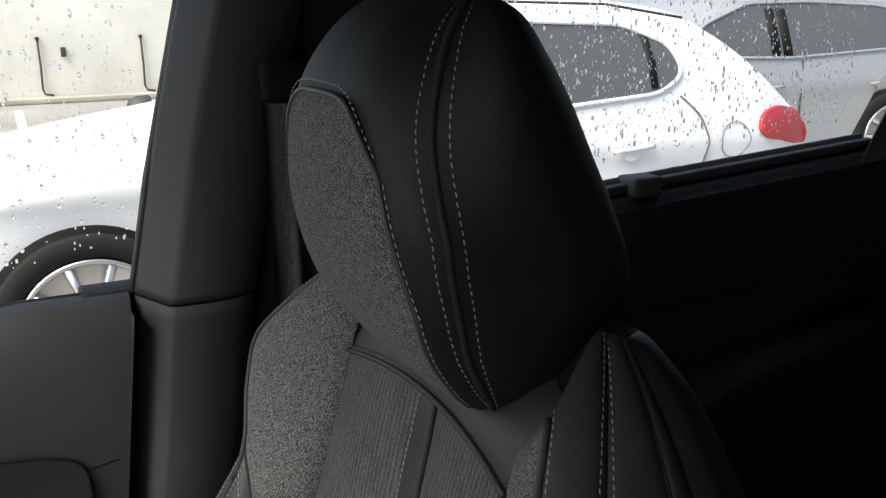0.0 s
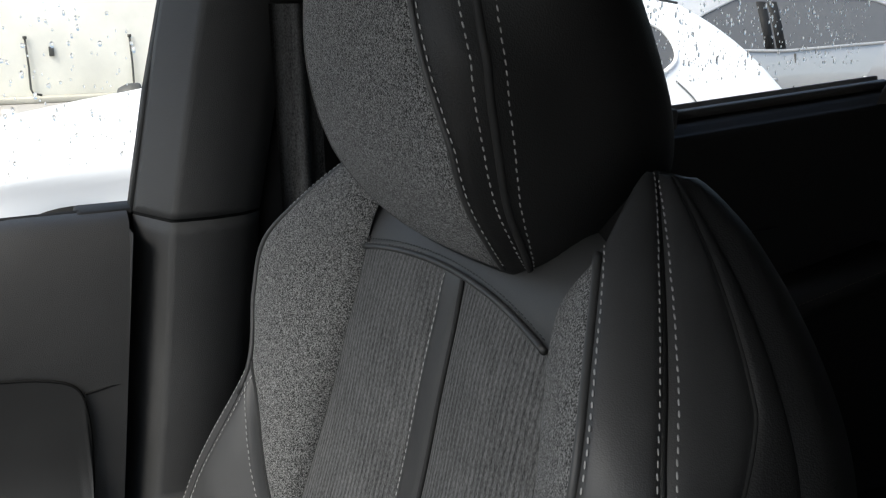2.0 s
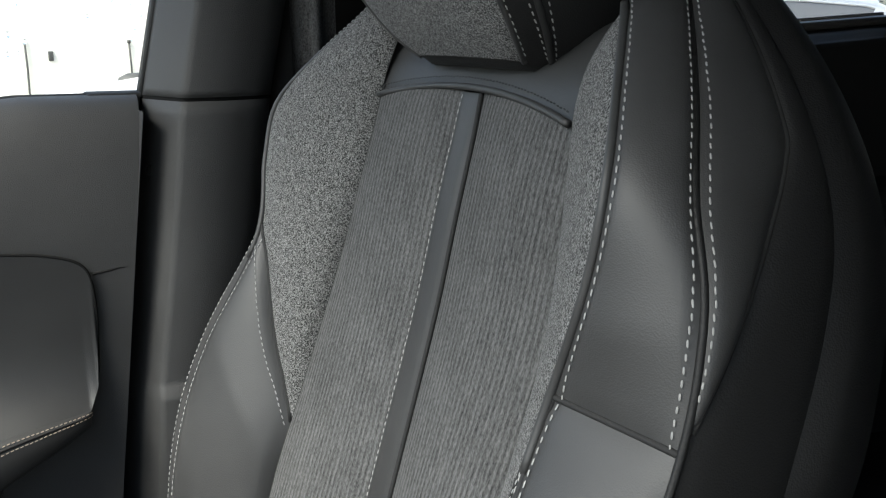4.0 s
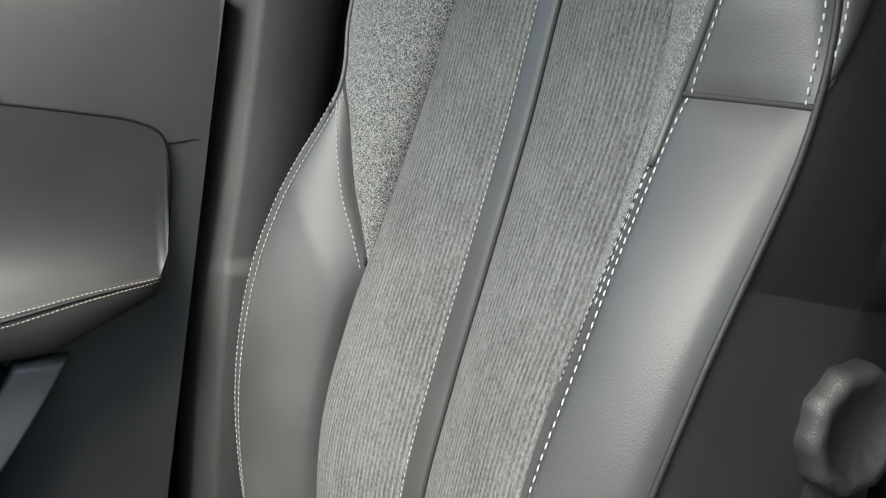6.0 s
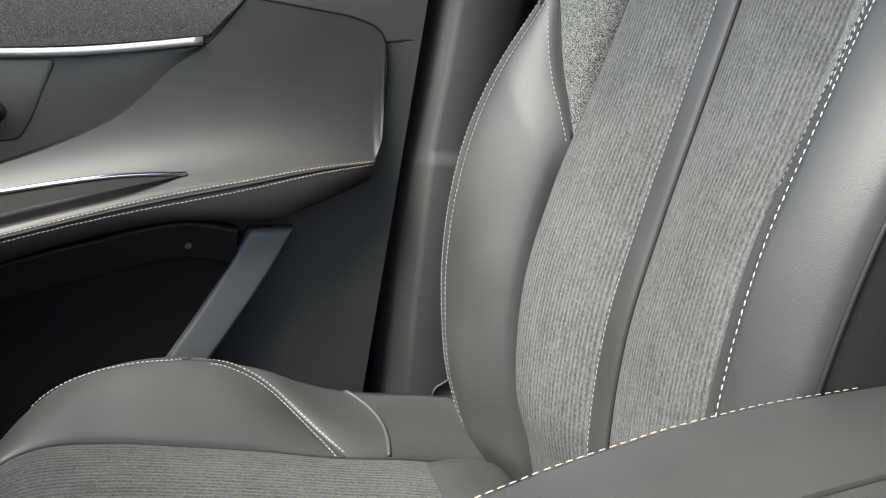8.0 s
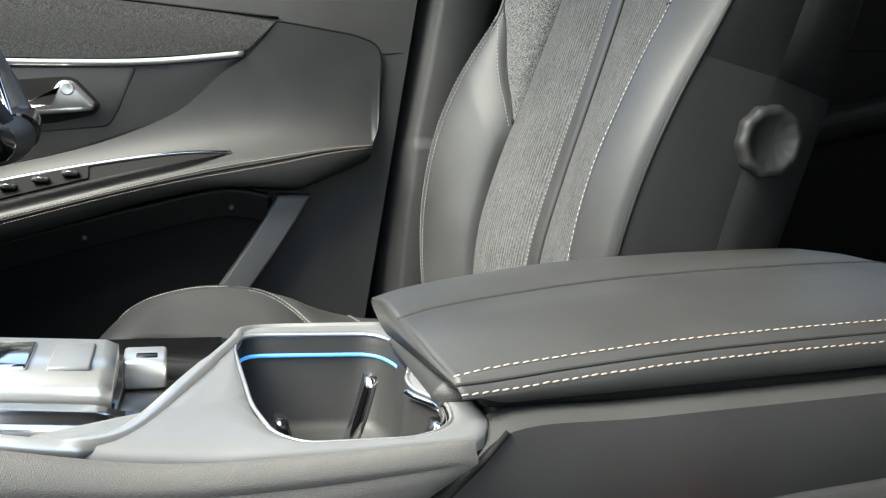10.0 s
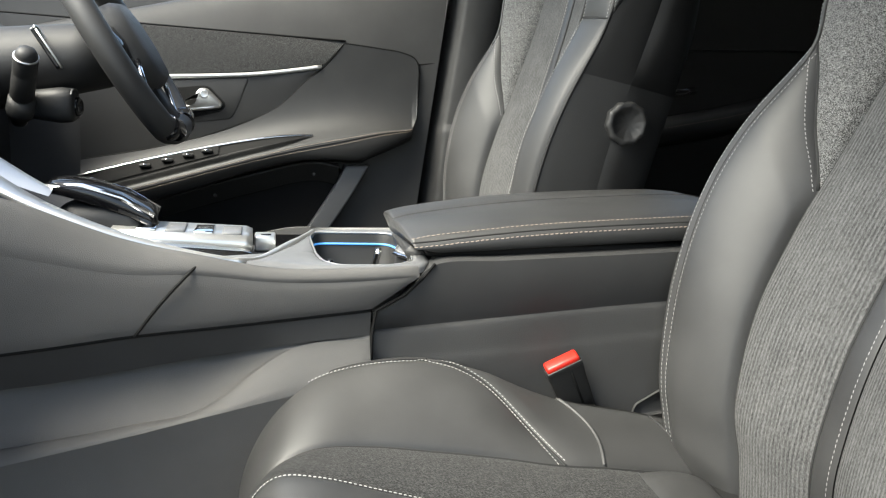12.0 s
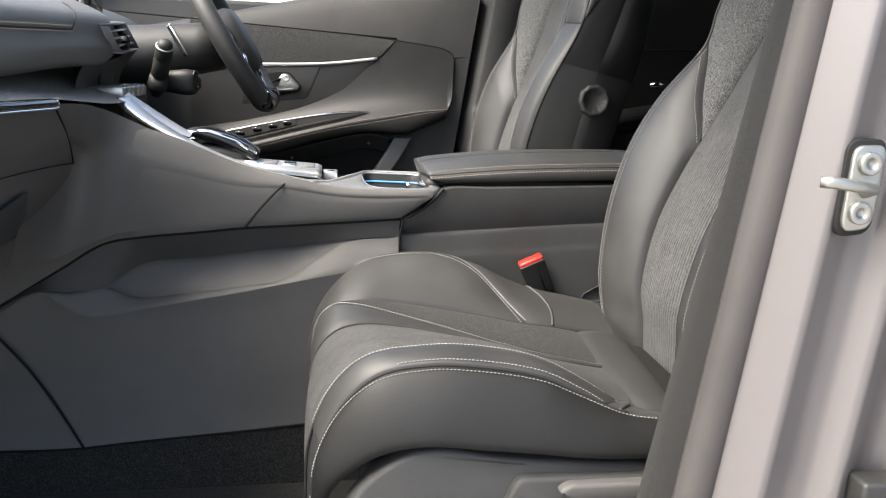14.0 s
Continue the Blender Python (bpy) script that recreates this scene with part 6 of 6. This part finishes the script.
for z in ZS:
    xb = slant(0.231, 0.281, z)
    body.append([(xb, -0.586, z), (xb + 0.003, -0.600, z), (xb + 0.007, -0.606, z), (xb + 0.018, -0.620, z), (xb + 0.029, -0.634, z), (xb + 0.033, -0.639, z), (xb + 0.037, -0.641, z), (xb + 0.042, -0.639, z), (xb + 0.060, -0.630, z), (xb + 0.080, -0.626, z), (xb + 0.087, -0.630, z), (xb + 0.094, -0.643, z), (xb + 0.099, -0.648, z), (xb + 0.105, -0.647, z), (xb + 0.120, -0.636, z), (xb + 0.150, -0.628, z), (xb + 0.160, -0.690, z), (xb + 0.20, -0.715, z), (xb + 0.20, -0.60, z)])
part("pillar_skin", loft(body), GREY_PAINT, post2, "metallic grey painted pillar", P2)
st = (0.324, -0.641, 0.876)
gasket = rounded([(-0.030, 0.036, 0.012), (0.012, 0.038, 0.012), (0.014, -0.036, 0.014), (-0.026, -0.040, 0.014)], 0.012, 5)
part("striker_gasket", plate([(st[0] + p[0] * 0.80 + 0.08 * p[1], st[2] + p[1] * 1.05) for p in gasket], lambda a, b, d: Vector((a, st[1] - 0.003 - d, b)), 0.012, 0.001), RUBBER, post2, "black striker gasket", P2)
part("striker_plate", plate([(st[0] + p[0] * 0.66 + 0.08 * p[1], st[2] + p[1] * 0.93) for p in gasket], lambda a, b, d: Vector((a, st[1] - 0.007 - d, b)), 0.01, 0.002), STEEL, post2, "zinc-plated striker plate", P2)
for dz in (0.020, -0.020):
    part("striker_bolt", disc((st[0] - 0.006 + 0.08 * dz, st[1] - 0.007, st[2] + dz), (0, -1, 0), 0.0095, 0.006, 24, [(1, 0), (1, 0.8), (0.9, 1), (0.45, 1), (0.42, 0.4), (0, 0.4)]), STEEL, post2, "star-headed bolt", P2)
part("striker_bar", tube([(st[0] - 0.004, st[1] - 0.006, st[2] - 0.004), (st[0] - 0.010, st[1] - 0.030, st[2] + 0.002), (st[0] - 0.046, st[1] - 0.030, st[2] + 0.006), (st[0] - 0.054, st[1] - 0.026, st[2] + 0.006)], 0.0048, 10), STEEL, post2, "steel striker bar", P2)
part("lower_hinge", box((0.345, -0.668, 0.595), (0.40, -0.636, 0.628), 0.004), PLASTIC_HARD, post2, "black hinge bracket", P2)

# ---- rear of the cabin ----
rdoor = thing("door_2", "closed black rear door trim with armrest and bright handle", "car door", (0.7, 0.93, 0.3), "", "structure")
RM = Matrix.Translation((-0.7, -0.93, -0.3))


def rear_sill(x):
    return 1.178 + 0.062 * (x - 0.66)


part("rear_trim", sheet(lambda a, b: (lambda x, p: np.array((x, p[0], rear_sill(x) + p[1])))(0.27 + 1.2 * a, cat([(0.955, 0.0), (0.925, 0.0), (0.905, -0.012), (0.895, -0.05), (0.89, -0.3), (0.895, -0.88)])(b)), 30, 20), PLASTIC_HARD, rdoor, "black door trim", RM)
part("sill_strip", loft([[(x, 0.926 + dy, rear_sill(x) + dz) for dy, dz in ((0.02, 0.0), (-0.006, 0.002), (-0.006, 0.012), (0.004, 0.014), (0.006, 0.008), (0.012, 0.008), (0.014, 0.018), (0.02, 0.018))] for x in np.linspace(0.27, 1.13, 20)]), PLASTIC_GREY, rdoor, "dark grey ridged window sill", RM)
part("blind_catch", box((0.690, 0.905, 1.176), (0.735, 0.945, 1.202), 0.004), PLASTIC_GREY, rdoor, "black sill catch", RM)
part("quarter_pillar", loft([[(x, 0.90, z), (x + 0.03, 0.925, z), (x + 0.08, 0.96, z), (x + 0.5, 0.96, z), (x + 0.5, 0.90, z)] for x, z in ((1.06, 1.15), (1.10, 1.215), (1.17, 1.33), (1.28, 1.5), (1.35, 1.62))]), PLASTIC, rdoor, "black rear pillar", RM)
part("rear_armrest", loft([[(x, 0.90, z + 0.03), (x, 0.84, z + 0.024), (x, 0.825, z + 0.010), (x, 0.835, z - 0.012), (x, 0.90, z - 0.04)] for x, z in ((0.35, 0.82), (0.50, 0.85), (0.65, 0.878), (0.85, 0.925), (1.10, 0.965))]), LEATHER, rdoor, "black armrest", RM)
part("stitching", stitches([[(np.array((x, 0.827, z + 0.014)), np.array((0, -1, 0.3))) for x, z in zip(np.linspace(0.35, 1.10, 60), np.interp(np.linspace(0.35, 1.10, 60), [0.35, 0.5, 0.65, 0.85, 1.10], [0.82, 0.85, 0.878, 0.925, 0.965]))]], step=0.007), THREAD_TAN, rdoor, "", RM)
part("rear_handle", tube([(0.52, 0.872, 0.935), (0.56, 0.865, 0.940), (0.60, 0.872, 0.945)], 0.008), CHROME, rdoor, "bright inner handle", RM)
part("trim_line", tube([(0.45, 0.892, 1.02), (0.65, 0.890, 1.03), (0.9, 0.890, 1.035)], 0.002), PLASTIC_HARD, rdoor, "", RM)
rpane = bmesh.new()
rpane.faces.new([rpane.verts.new(p) for p in ((0.25, 0.957, 1.15), (1.12, 0.957, 1.21), (1.30, 0.90, 1.6), (0.30, 0.90, 1.6))])
rp = part("window_pane", rpane, GLASS, rdoor, "rain-flecked clear side window", RM)
rp.visible_shadow = False
bench = thing("rear_bench", "dark leather rear bench seat behind the front seats", "car seat", (1.1, 0.155, 0.3))
BM_ = Matrix.Translation((-1.1, -0.155, -0.3))
bprof = cat([(0.80, 0.42), (0.79, 0.56), (0.83, 0.615), (0.95, 0.605), (1.15, 0.585), (1.25, 0.60), (1.29, 0.75), (1.36, 1.0), (1.40, 1.08), (1.46, 1.08)])
part("bench_cover", sheet(lambda a, b: np.array((bprof(b)[0], -0.58 + 1.46 * a, bprof(b)[1] + 0.018 * abs(math.sin(a * math.pi * 3)))), 60, 40), LEATHER_SHADED, bench, "black leather cover", BM_)
for y in (-0.2, 0.51):
    part("rear_headrest", box((1.38, y - 0.13, 1.10), (1.47, y + 0.13, 1.25), 0.03, 4), LEATHER_SHADED, bench, "black headrest", BM_)


# ---- outside: car park ----
ground_bm = bmesh.new()
ground_bm.faces.new([ground_bm.verts.new(p) for p in ((-600, -600, 0), (600, -600, 0), (600, 900, 0), (-600, 900, 0))])
ASPHALT = grained("wet_asphalt", (0.30, 0.285, 0.27), 0.45, 60, 0.004, 0.5, 0.25, 0.5, 0.6)
solo("ground", ground_bm, ASPHALT, "pale wet asphalt of a car park", "ground", "structure", False)
WALLM = grained("cream_render", (0.80, 0.78, 0.70), 0.85, 40, 0.003, 0.3, 0.12, 0.3, 0.8)
solo("wall_boundary", box((-14, 17.4, 0), (18, 17.7, 3.2), 0.02), WALLM, "pale cream rendered boundary wall", "wall", "structure")
CONC = grained("pale_concrete", (0.42, 0.40, 0.34), 0.85, 50, 0.003, 0.4, 0.2, 0.3, 1.5)
solo("kerb", box((-14, 17.0, 0), (18, 17.4, 0.10), 0.02), CONC, "pale concrete kerb along the wall", "kerb", "structure")
DRAIN = mat("dark_pipe", (0.05, 0.05, 0.045), 0.6)[0]
for x in (0.60, 2.27):
    dp = thing("wall_pipe", "thin dark pipe with a foot fixed to the wall", "pipe", (x, 17.35, 0.10), "pipes on the wall")
    part("pipe", tube([(0.0, 0.0, 0.95), (0.01, 0, 0.5), (0.0, -0.02, 0.12), (0.03, -0.06, 0.04), (0.16, -0.10, 0.02)], 0.018), DRAIN, dp)
    part("pipe_head", disc((0, 0, 0.94), (0, 0, 1), 0.032, 0.05, 12), DRAIN, dp)
plq = thing("wall_box", "small dark box fixed to the wall", "box", (0.98, 17.38, 0.75))
part("box_cover", box((-0.03, -0.05, 0), (0.05, 0.02, 0.16), 0.01), DRAIN, plq)
LINE = mat("white_road_paint", (0.72, 0.72, 0.70), 0.6)[0]
for x in (-2.6, 0.1):
    lb = bmesh.new()
    lb.faces.new([lb.verts.new(p) for p in ((x, 11.0, 0.004), (x + 0.12, 11.0, 0.004), (x + 0.12, 16.0, 0.004), (x, 16.0, 0.004))])
    solo("bay_line", lb, LINE, "white painted parking bay line on the asphalt", "road marking", "structure", False)


def build_car(name, label, m, paint, long_glass=False):
    """A white hatchback that faces -x, its near side at y = 0; the front wheel stands at x = 0."""
    car = thing(name, label, "car", (0, 0, 0))
    outline = smooth_outline([(-0.72, 0.30), (-0.78, 0.55), (-0.72, 0.69), (-0.48, 0.81), (0.10, 0.925), (0.62, 1.025), (0.95, 1.235), (1.30, 1.43), (1.75, 1.475), (2.25, 1.46), (2.70, 1.40), (2.98, 1.24), (3.20, 1.04), (3.34, 0.90), (3.38, 0.72), (3.40, 0.50), (3.30, 0.30), (2.9, 0.24), (2.2, 0.22), (1.2, 0.22), (0.4, 0.22), (-0.4, 0.24)], 6)

    def side(x, z, d):
        tumble = 0.0 if z < 0.90 else 0.42 * (z - 0.90) ** 1.25
        belly = 0.05 * max(0.0, 0.62 - z)
        flank = 0.018 * math.exp(-((z - 0.80) / 0.05) ** 2)
        nose = 0.25 * max(0.0, -0.2 - x) ** 1.5 + 0.3 * max(0.0, x - 2.95) ** 1.5
        return tumble + belly + nose - flank
    bm = bmesh.new()
    cols = 120
    xs = np.linspace(-0.775, 3.395, cols)
    O = np.array(outline)
    n = len(O)
    rows = []
    for x in xs:
        zs = []
        for i in range(n):
            a, b = O[i], O[(i + 1) % n]
            if (a[0] - x) * (b[0] - x) <= 0 and abs(b[0] - a[0]) > 1e-9:
                zs.append(a[1] + (b[1] - a[1]) * (x - a[0]) / (b[0] - a[0]))
        z0, z1 = min(zs), max(zs)
        ring = []
        K = 26
        for j in range(K + 1):
            z = z0 + (z1 - z0) * j / K
            e = 0.16 * max(0.0, (j / K - 0.90) / 0.10) ** 2
            ring.append(bm.verts.new((x, side(x, z, 0) + e, z)))
        ring2 = []
        for j in range(K, -1, -1):
            z = z0 + (z1 - z0) * j / K
            e = 0.16 * max(0.0, (j / K - 0.90) / 0.10) ** 2
            ring2.append(bm.verts.new((x, 1.72 - side(x, z, 0) - e, z)))
        rows.append(ring + ring2)
    for A, B in zip(rows, rows[1:]):
        L = len(A)
        for j in range(L):
            bm.faces.new((A[j], A[(j + 1) % L], B[(j + 1) % L], B[j]))
    bm.faces.new(rows[0])
    bm.faces.new(rows[-1])
    bmesh.ops.recalc_face_normals(bm, faces=bm.faces)
    part("body", bm, paint, car, "painted body")

    def skin(a, b, d):
        return Vector((a, side(a, b, 0) - d - 0.006, b))

    def glass(name_, pts, label_=""):
        bm_ = bmesh.new()
        o = rounded(pts, 0.07, 6)
        c = np.mean(o, axis=0)
        ringv = []
        for k in (1.0, 0.75, 0.5, 0.25):
            ringv.append([bm_.verts.new(skin(*(c + (p - c) * k), 0.002)) for p in o])
        for A, B in zip(ringv, ringv[1:]):
            for j in range(len(o)):
                bm_.faces.new((A[j], A[(j + 1) % len(o)], B[(j + 1) % len(o)], B[j]))
        bm_.faces.new(ringv[-1])
        bmesh.ops.recalc_face_normals(bm_, faces=bm_.faces)
        g_ = part(name_, bm_, CARGLASS, car, label_)
        part("window_trim", tube([skin(*p, 0.004) for p in o] + [skin(*o[0], 0.004)], 0.010), paint, g_, "")
        return g_
    if long_glass:
        glass("side_window", [(0.80, 1.03), (1.05, 1.24), (1.36, 1.375), (1.80, 1.385), (2.34, 1.355), (2.60, 1.26), (2.66, 1.13), (2.50, 1.05), (1.60, 1.00)], "dark tinted side windows")
        for x in (1.50, 1.58):
            part("window_bar", loft([[skin(x + dx, z, 0.010) for dx in (-0.03, 0.03)] + [skin(x + dx, z, 0.0) for dx in (0.03, -0.03)] for z in (1.02, 1.18, 1.34)]), RUBBER, car, "black divider bar")
    else:
        glass("rear_window", [(1.72, 0.985), (1.70, 1.37), (2.30, 1.345), (2.545, 1.25), (2.60, 1.12), (2.45, 1.035)], "dark tinted rear side window")
        glass("front_window", [(0.92, 1.02), (1.15, 1.24), (1.42, 1.375), (1.64, 1.37), (1.65, 0.985)], "dark tinted front side window")
        part("window_bar", loft([[skin(x + dx, z, 0.008) for dx in (-0.018, 0.018)] + [skin(x + dx, z, 0.0) for dx in (0.018, -0.018)] for x, z in ((2.425, 1.06), (2.43, 1.18), (2.41, 1.30))]), RUBBER, car, "black divider bar")
    part("door_joint", tube([skin(*cat(((2.56, 1.02), (2.66, 0.92), (2.70, 0.80), (2.66, 0.66), (2.52, 0.52), (2.44, 0.36)))(i / 30), 0.0) for i in range(31)], 0.0035), SATIN, car, "door gap")
    part("door_joint", tube([skin(x, z, 0.0) for x, z in ((1.68, 0.98), (1.67, 0.7), (1.66, 0.34))], 0.006), DRAIN, car)
    for x in (2.28, 1.42):
        hd = part("door_handle", loft([[skin(x + 0.11 * t, 0.80 + 0.012 * math.sin(q) + 0.008 * t, 0.012 + 0.016 * math.cos(q) * math.cos(1.3 * (t))) for q in (2 * math.pi * j / 10 for j in range(10))] for t in np.linspace(-1, 1, 9)]), paint, car, "body-coloured door handle")
        part("handle_cup", disc(skin(x - 0.01, 0.795, 0.0), (0, -1, 0), 0.055, 0.002, 24), paint, hd)
    part("filler_cap", tube([skin(2.86 + 0.085 * math.cos(q), 0.80 + 0.085 * math.sin(q), 0.0) for q in np.linspace(0, 2 * math.pi, 32)], 0.002), SATIN, car, "round filler cap")
    lamp = rounded([(3.00, 0.825, 0.03), (3.02, 0.915, 0.04), (3.13, 0.950, 0.04), (3.27, 0.925, 0.03), (3.355, 0.835, 0.03), (3.365, 0.745, 0.02), (3.27, 0.748, 0.02), (3.16, 0.775, 0.03), (3.06, 0.790, 0.03)], 0.03, 4)
    part("tail_lamp", plate(lamp, lambda a, b, d: skin(a, b, d + 0.012), 0.03, 0.008), TAIL, car, "red wrap-round tail lamp")
    part("lamp_foot", plate(rounded([(3.16, 0.715), (3.34, 0.70), (3.34, 0.68), (3.16, 0.69)], 0.008), lambda a, b, d: skin(a, b, d + 0.006), 0.02, 0.003), TAIL, car)
    part("roof_line", tube([skin(x, z, 0.0) for x, z in ((1.35, 1.425), (1.75, 1.45), (2.25, 1.435), (2.65, 1.37))], 0.006), DRAIN, car)
    for wx in (0.0, 2.55):
        part("wheel_arch", disc((wx, -0.035, 0.337), (0, 1, 0), 0.358, 0.10, 56), BLACK, car, "dark wheel arch")
        wh = part("wheel", disc((wx, -0.045, 0.337), (0, -1, 0), 0.336, 0.03, 48, [(1, -0.5), (1.0, 0.4), (0.97, 0.8), (0.86, 1.0), (0.765, 0.8), (0.75, 0.4), (0.75, -1.0), (0, -1.0)]), TYRE, car, "black tyre")
        part("rim", disc((wx, -0.062, 0.337), (0, -1, 0), 0.252, 0.022, 48, [(0.98, 0), (1, 0.8), (0.95, 1.0), (0.91, 0.3), (0.90, -0.5), (0, -0.5)]), ALU, wh, "bright alloy rim")
        part("hub_cap", disc((wx, -0.06, 0.337), (0, -1, 0), 0.045, 0.022, 24), ALU, wh)
        for i in range(10):
            q = 2 * math.pi * i / 10
            d, c_ = np.array((math.cos(q), 0, math.sin(q))), np.array((-math.sin(q), 0, math.cos(q)))
            o_ = np.array((wx, -0.072, 0.337))
            part("spoke", loft([[o_ + d * r + c_ * w, o_ + d * r + c_ * w * 0.5 + np.array((0, -0.009, 0)), o_ + d * r - c_ * w * 0.5 + np.array((0, -0.009, 0)), o_ + d * r - c_ * w] for r, w in ((0.03, 0.016), (0.12, 0.012), (0.235, 0.019))]), ALU, wh)
    for mx, my, mz, out in ((0.50, -0.20, 1.01, -1), (0.46, 1.88, 0.93, 1)):
        part("door_mirror", loft([[(mx + 0.11 * t, my + 0.085 * math.cos(q) * w, mz + 0.062 * math.sin(q) * w) for q in (2 * math.pi * j / 16 for j in range(16))] for t, w in ((-0.7, 0.15), (-0.6, 0.6), (-0.2, 0.95), (0.3, 1.0), (0.4, 0.92), (0.4, 0.05))]), DRAIN, car, "dark door mirror")
        part("mirror_arm", tube([(mx, my - out * 0.08, mz - 0.01), (mx + 0.14, my - out * 0.17, mz - 0.02), (mx + 0.26, my - out * 0.26, mz - 0.01)], 0.03), paint, car)
    car.matrix_basis = m
    return car


car_1 = build_car("parked_car", "white hatchback parked alongside, wet with rain, red tail lamp", Matrix.Translation((0.185, 3.42, 0.0)) @ Matrix.Diagonal((1.03, 1, 1, 1)), WHITE_PAINT)
car_2 = build_car("parked_car", "silver hatchback parked beyond the white one, wet with rain", Matrix.Translation((3.125, 5.25, 0.0)) @ Matrix.Diagonal((1.365, 1.05, 1.05, 1)), SILVER_PAINT, True)

# raindrops on the side glass
rng = np.random.default_rng(5)


def drops(x0, x1, z0, z1, count, slope):
    bm = bmesh.new()
    for _ in range(count):
        x, z = rng.uniform(x0, x1), rng.uniform(0, 1)
        zz = z0 + slope * (x - x0) + z * (z1 - z0)
        y = 0.957 - 0.125 * max(0.0, zz - 1.14) + 0.0022
        r = 0.0008 + 0.0016 * rng.random() ** 3
        tall = rng.uniform(0.9, 1.9)
        c = np.array((x, y, zz))
        ring = [bm.verts.new(c + np.array((r * math.cos(q), 0, r * tall * math.sin(q) * (1.25 if math.sin(q) < 0 else 1)))) for q in (2 * math.pi * j / 7 for j in range(7))]
        tip = bm.verts.new(c + np.array((0, -r * 0.55, -r * 0.2)))
        back_ = bm.verts.new(c + np.array((0, r * 0.25, 0)))
        for j in range(7):
            bm.faces.new((ring[j], ring[(j + 1) % 7], tip))
            bm.faces.new((ring[(j + 1) % 7], ring[j], back_))
    bmesh.ops.recalc_face_normals(bm, faces=bm.faces)
    return bm


for lab, args in (("raindrops scattered over the front side window", (-0.32, 0.10, 1.14, 1.50, 900, 0.1)), ("raindrops scattered over the rear side window", (0.5, 1.10, 1.21, 1.52, 2300, 0.06))):
    dr = solo("raindrops", drops(*args), DROP, lab, "raindrops", "stuff")
    dr.visible_shadow = False
